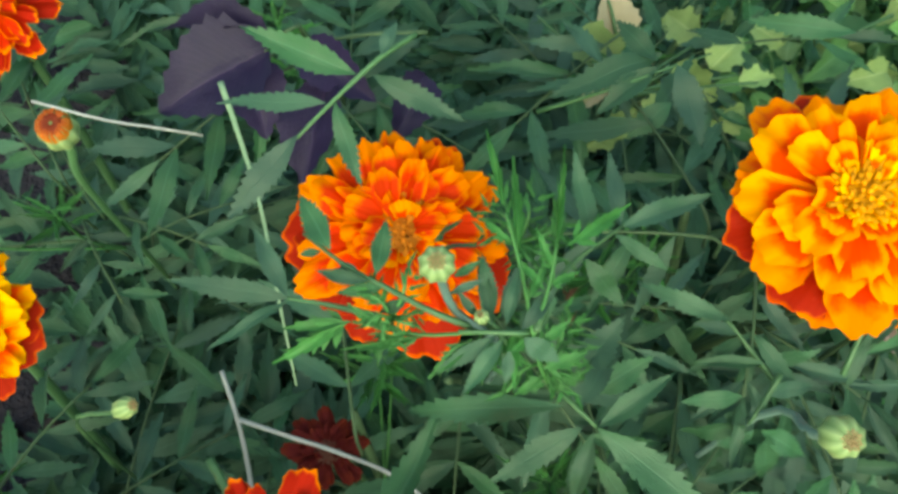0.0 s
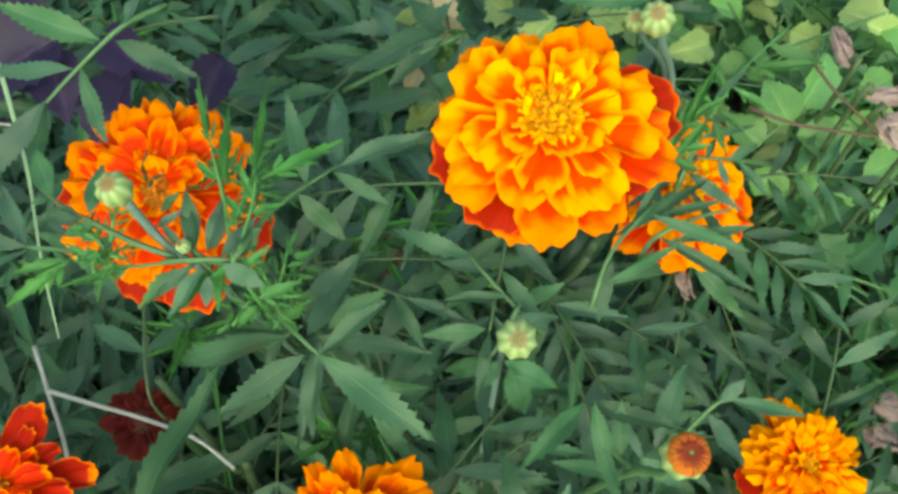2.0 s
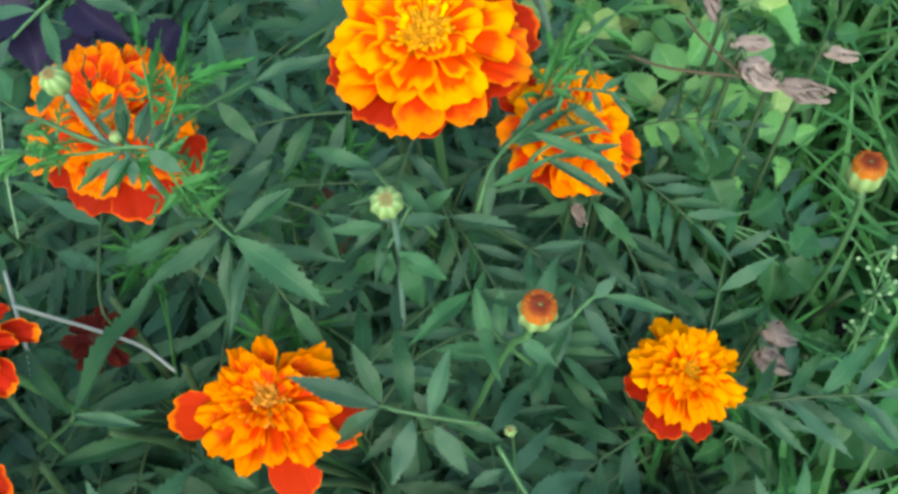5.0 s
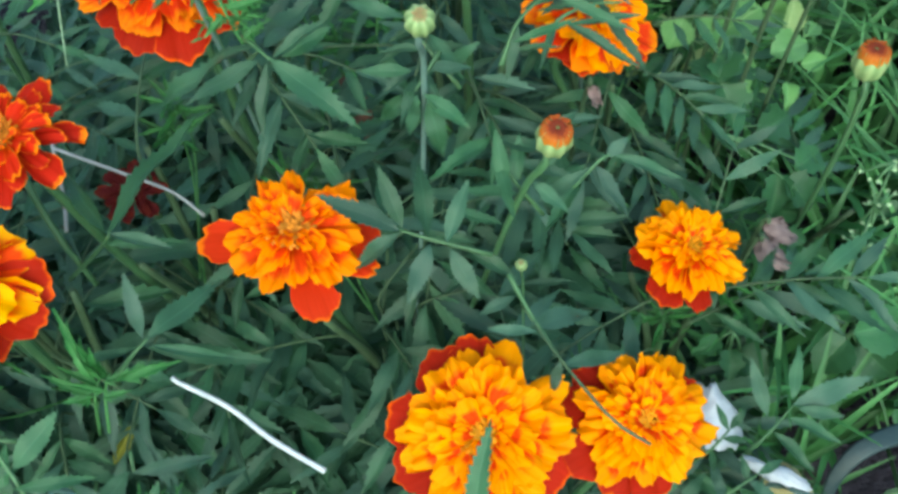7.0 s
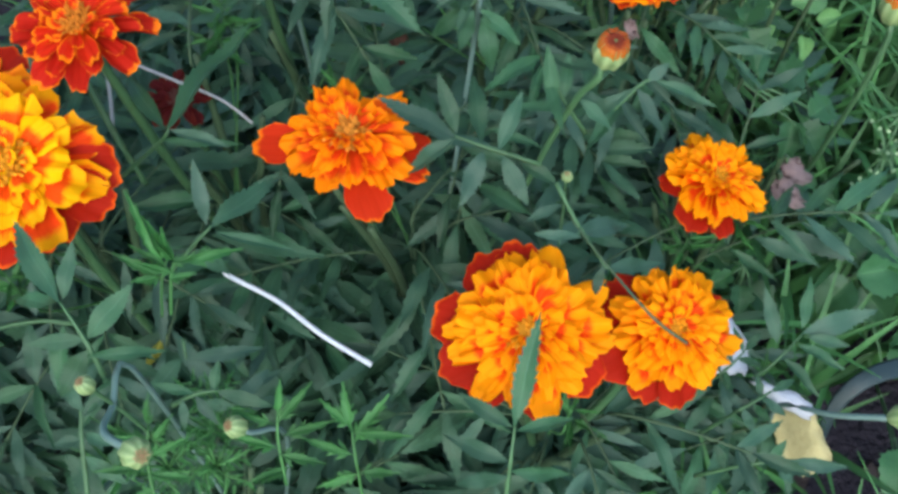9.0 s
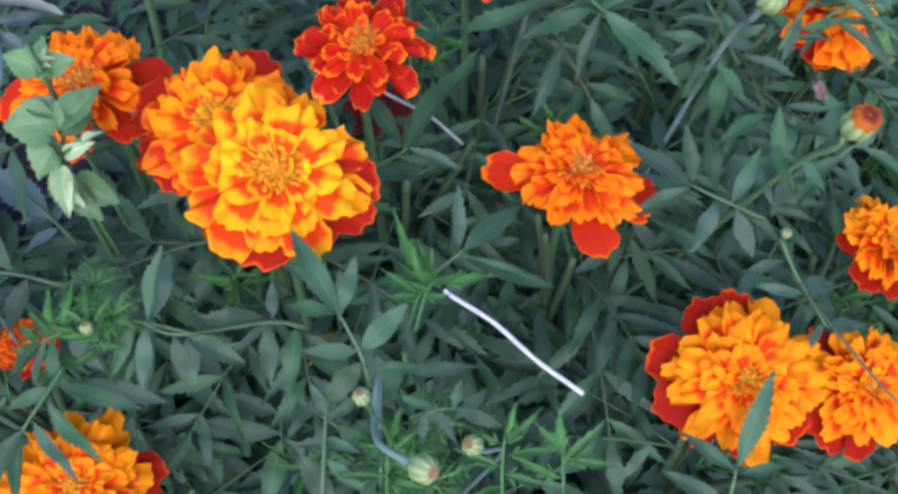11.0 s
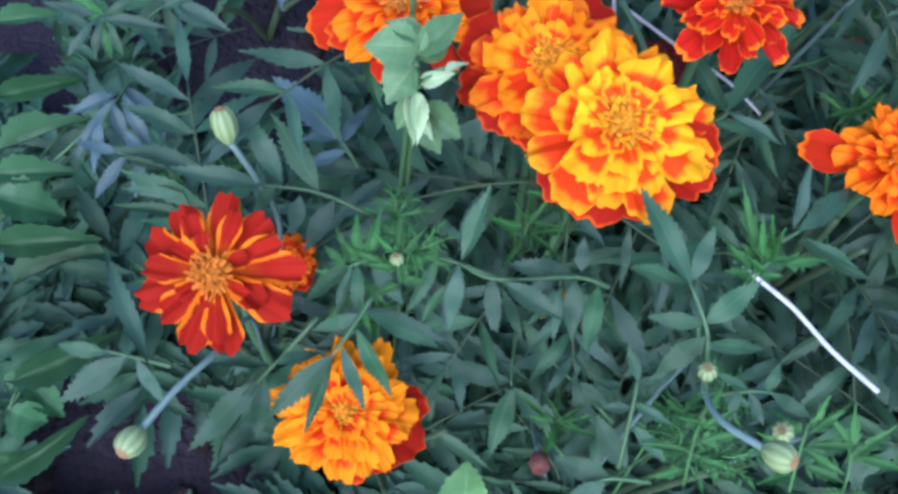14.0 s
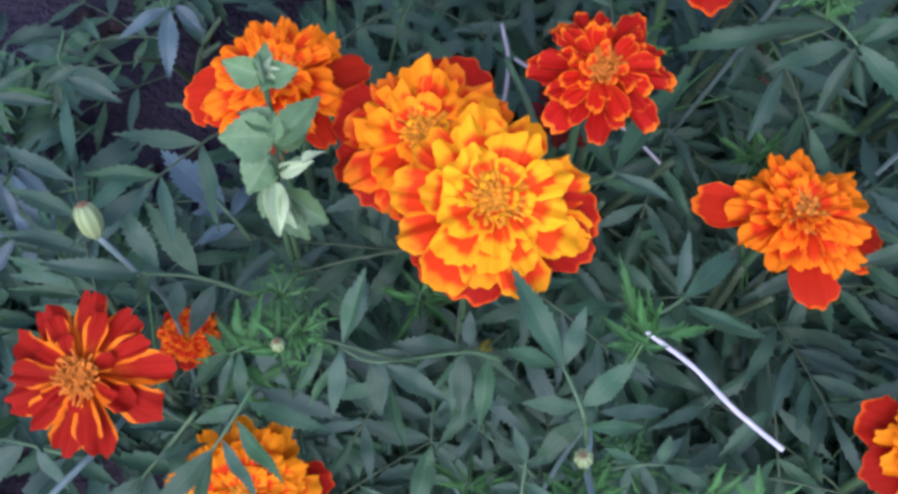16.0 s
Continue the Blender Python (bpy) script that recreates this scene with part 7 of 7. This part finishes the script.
# ---- undergrowth: leaves too many to count, down to the soil ----
LV, LF, LU = leaflet_data(12, True, 0.22, 0.2, 0.10, 0.0, 1, 1)
LV, LU = np.array(LV), np.array(LU)
V, F, U, base = [], [], [], 0
count = 0
while count < 2200:
    x, y = rng.uniform(-0.50, 0.34), rng.uniform(-0.42, 0.52)
    if x > 0.21 + 0.05 * noise.noise((y * 12, 0, 0)) or bare(x, y):
        continue
    if math.hypot((x + 0.03) / 0.44, (y - 0.04) / 0.40) > 0.95 + 0.25 * noise.noise((x * 9, y * 9, 2)):
        continue
    count += 1
    top = canopy(x, y) - 0.130
    if hollow(x, y):
        top = min(top, 0.06)
        if rng.random() < 0.5:
            continue
    if x < -0.12 and y > 0.02:
        top = min(top, 0.06)
        if rng.random() < 0.955:
            continue
    z = max(0.03, top - abs(rng.gauss(0, 0.03)))
    head = rng.uniform(0, 6.28)
    d = Vector((math.cos(head), math.sin(head), rng.uniform(-0.4, 0.3)))
    side = Vector((-math.sin(head), math.cos(head), 0))
    for k in range(9):
        a = Vector((x, y, z)) + d * (0.006 + 0.008 * (k // 2))
        sg = (-1, 1)[k % 2]
        dr = d if k == 8 else d * rng.uniform(0.5, 0.9) + side * sg + Vector((0, 0, rng.uniform(-0.4, 0.1)))
        ln = rng.uniform(0.024, 0.038)
        if not clear_of_blooms(a) or not clear_of_blooms(a + dr.normalized() * ln):
            continue
        m = np.array(frame_to(a, dr, (rng.uniform(-0.5, 0.5), rng.uniform(-0.6, 0.45), 1)))
        P = (LV * (ln * 0.27, ln, ln)) @ m[:3, :3].T + m[:3, 3]
        V.append(P)
        U.append(LU)
        F += [tuple(i + base for i in f) for f in LF]
        base += len(P)
V, U = np.concatenate(V), np.concatenate(U)
tagged(link("undergrowth", mesh_of("undergrowth", V, F, leaf_deep, U), None, Matrix()), "dense shaded marigold foliage down to the soil", "foliage", kind="stuff")

# ---- grass beyond the bed ----
V, F, U, base = [], [], [], 0
for i in range(16000):
    scale = 1.0
    if i < 4000:
        x, y = rng.uniform(0.19, 0.66), rng.uniform(-0.20, 0.60)
        if math.hypot((x - 0.36) / 0.30, (y - 0.18) / 0.40) > 0.95 + 0.3 * noise.noise((x * 8, y * 8, 6)):
            continue
    else:
        far, a = 0.36 + abs(rng.gauss(0, 1.1)), rng.uniform(0, 6.28)
        x, y, scale = far * math.cos(a), 0.05 + far * math.sin(a), 1.0 + 0.5 * far
        if math.hypot((x + 0.03) / 0.44, (y - 0.04) / 0.40) < 0.9:
            continue
    if bare(x, y) or (x < 0.23 and rng.random() < 0.5):
        continue
    h = rng.uniform(0.05, 0.14) * (1.0 if x > 0.24 else 0.8)
    a = rng.uniform(0, 6.28)
    lean = Vector((math.cos(a), math.sin(a), 0)) * h * rng.uniform(0.25, 0.9)
    w = rng.uniform(0.0014, 0.0034) * scale
    sd = Vector((-math.sin(a), math.cos(a), 0))
    p = Vector((x, y, -0.005))
    pts = []
    for t in (0, 0.3, 0.6, 0.85, 1.0):
        q = p + Vector((0, 0, h * t * (1 - 0.25 * t))) + lean * t * t
        ww = w * (1 - t ** 2.2) + 0.00015
        for s in (-1, 0, 1):
            V.append(q + sd * ww * s + Vector((0, 0, ww * 0.5 * abs(s))))
            U.append((0.5 + 0.5 * s, t))
    for r_ in range(4):
        for c_ in range(2):
            q = base + r_ * 3 + c_
            F.append((q, q + 1, q + 4, q + 3))
    base += 15
tagged(link("grass", mesh_of("grass", V, F, grass_mat, U), None, Matrix()), "long green grass beside the flower bed", "grass", kind="stuff")

# ---- low weeds growing through the grass ----
for i in range(64):
    x, y = (rng.uniform(0.205, 0.40), rng.uniform(-0.03, 0.26)) if i < 30 else (rng.uniform(0.15, 0.34), rng.uniform(0.13, 0.34))
    if bare(x, y) or (y < 0.0 and x > 0.24):
        continue
    top = rng.uniform(0.04, 0.125) * (1.0 if y > 0.0 else 0.7) if i < 30 else rng.uniform(0.09, 0.15)
    leaves = []
    for k in range(rng.randrange(5, 9)):
        a = k * 2.4 + rng.uniform(-0.4, 0.4)
        z = top * rng.uniform(0.6, 1.0)
        p = Vector((x + 0.006 * math.cos(a), y + 0.006 * math.sin(a), z))
        ln = rng.uniform(0.010, 0.020)
        leaves.append((p, p + Vector((math.cos(a), math.sin(a), rng.uniform(-0.3, 0.3))) * ln, ln * rng.uniform(0.5, 0.8)))
    weed("low light green weed growing in the grass", "weed", [(x, y, 0.0), (x + 0.002, y, top * 0.6), (x, y, top)], leaves, rng.choice((weed_mid, weed_mid, weed_mid) if i < 30 and y < 0.13 else (weed_light, weed_mid, weed_mid) if i < 30 else (weed_light, weed_yellow, weed_mid, weed_mid)), rng.choice((0.1, 0.3, 0.6)))

# ---- a sprig of tiny flowers in the grass ----
tip = Vector(SPRIG[1])
base_ = Vector(SPRIG[0])
specks = []
for i in range(24):
    p = base_.lerp(tip, rng.random()) + Vector((rng.uniform(-0.008, 0.008), rng.uniform(-0.008, 0.008), rng.uniform(-0.003, 0.006)))
    a = rng.uniform(0, 6.28)
    specks.append((p, p + Vector((math.cos(a), math.sin(a), 0.3)) * 0.0022, 0.0019))
weed("thin weed sprig with tiny whitish flowers in the grass", "weed flower", [(base_.x - 0.006, base_.y - 0.01, 0.03), tuple(base_), tuple(base_.lerp(tip, 0.5)), tuple(tip)], specks, weed_pale, 0.0)

# ---- clods on the bare soil ----
V, F, base = [], [], 0
ico = bmesh.new()
bmesh.ops.create_icosphere(ico, subdivisions=2, radius=1.0)
ico.verts.ensure_lookup_table()
IV = [v.co.copy() for v in ico.verts]
IF = [tuple(v.index for v in f.verts) for f in ico.faces]
ico.free()
for i in range(420):
    x, y = rng.uniform(-0.32, 0.36), rng.uniform(-0.24, 0.28)
    s = rng.uniform(0.002, 0.007)
    off = rng.uniform(0, 99)
    for v in IV:
        k = s * (1 + 0.5 * noise.noise(v * 1.6 + Vector((off, 0, 0))))
        V.append((x + v.x * k, y + v.y * k, 0.022 * noise.noise((x * 9, y * 9, 0)) - 0.007 + v.z * k * 0.8))
    F += [tuple(q + base for q in f) for f in IF]
    base += len(IV)
tagged(link("soil_clods", mesh_of("soil_clods", V, F, clod_mat), None, Matrix()), "crumbs and clods of dark soil", "soil", kind="stuff")
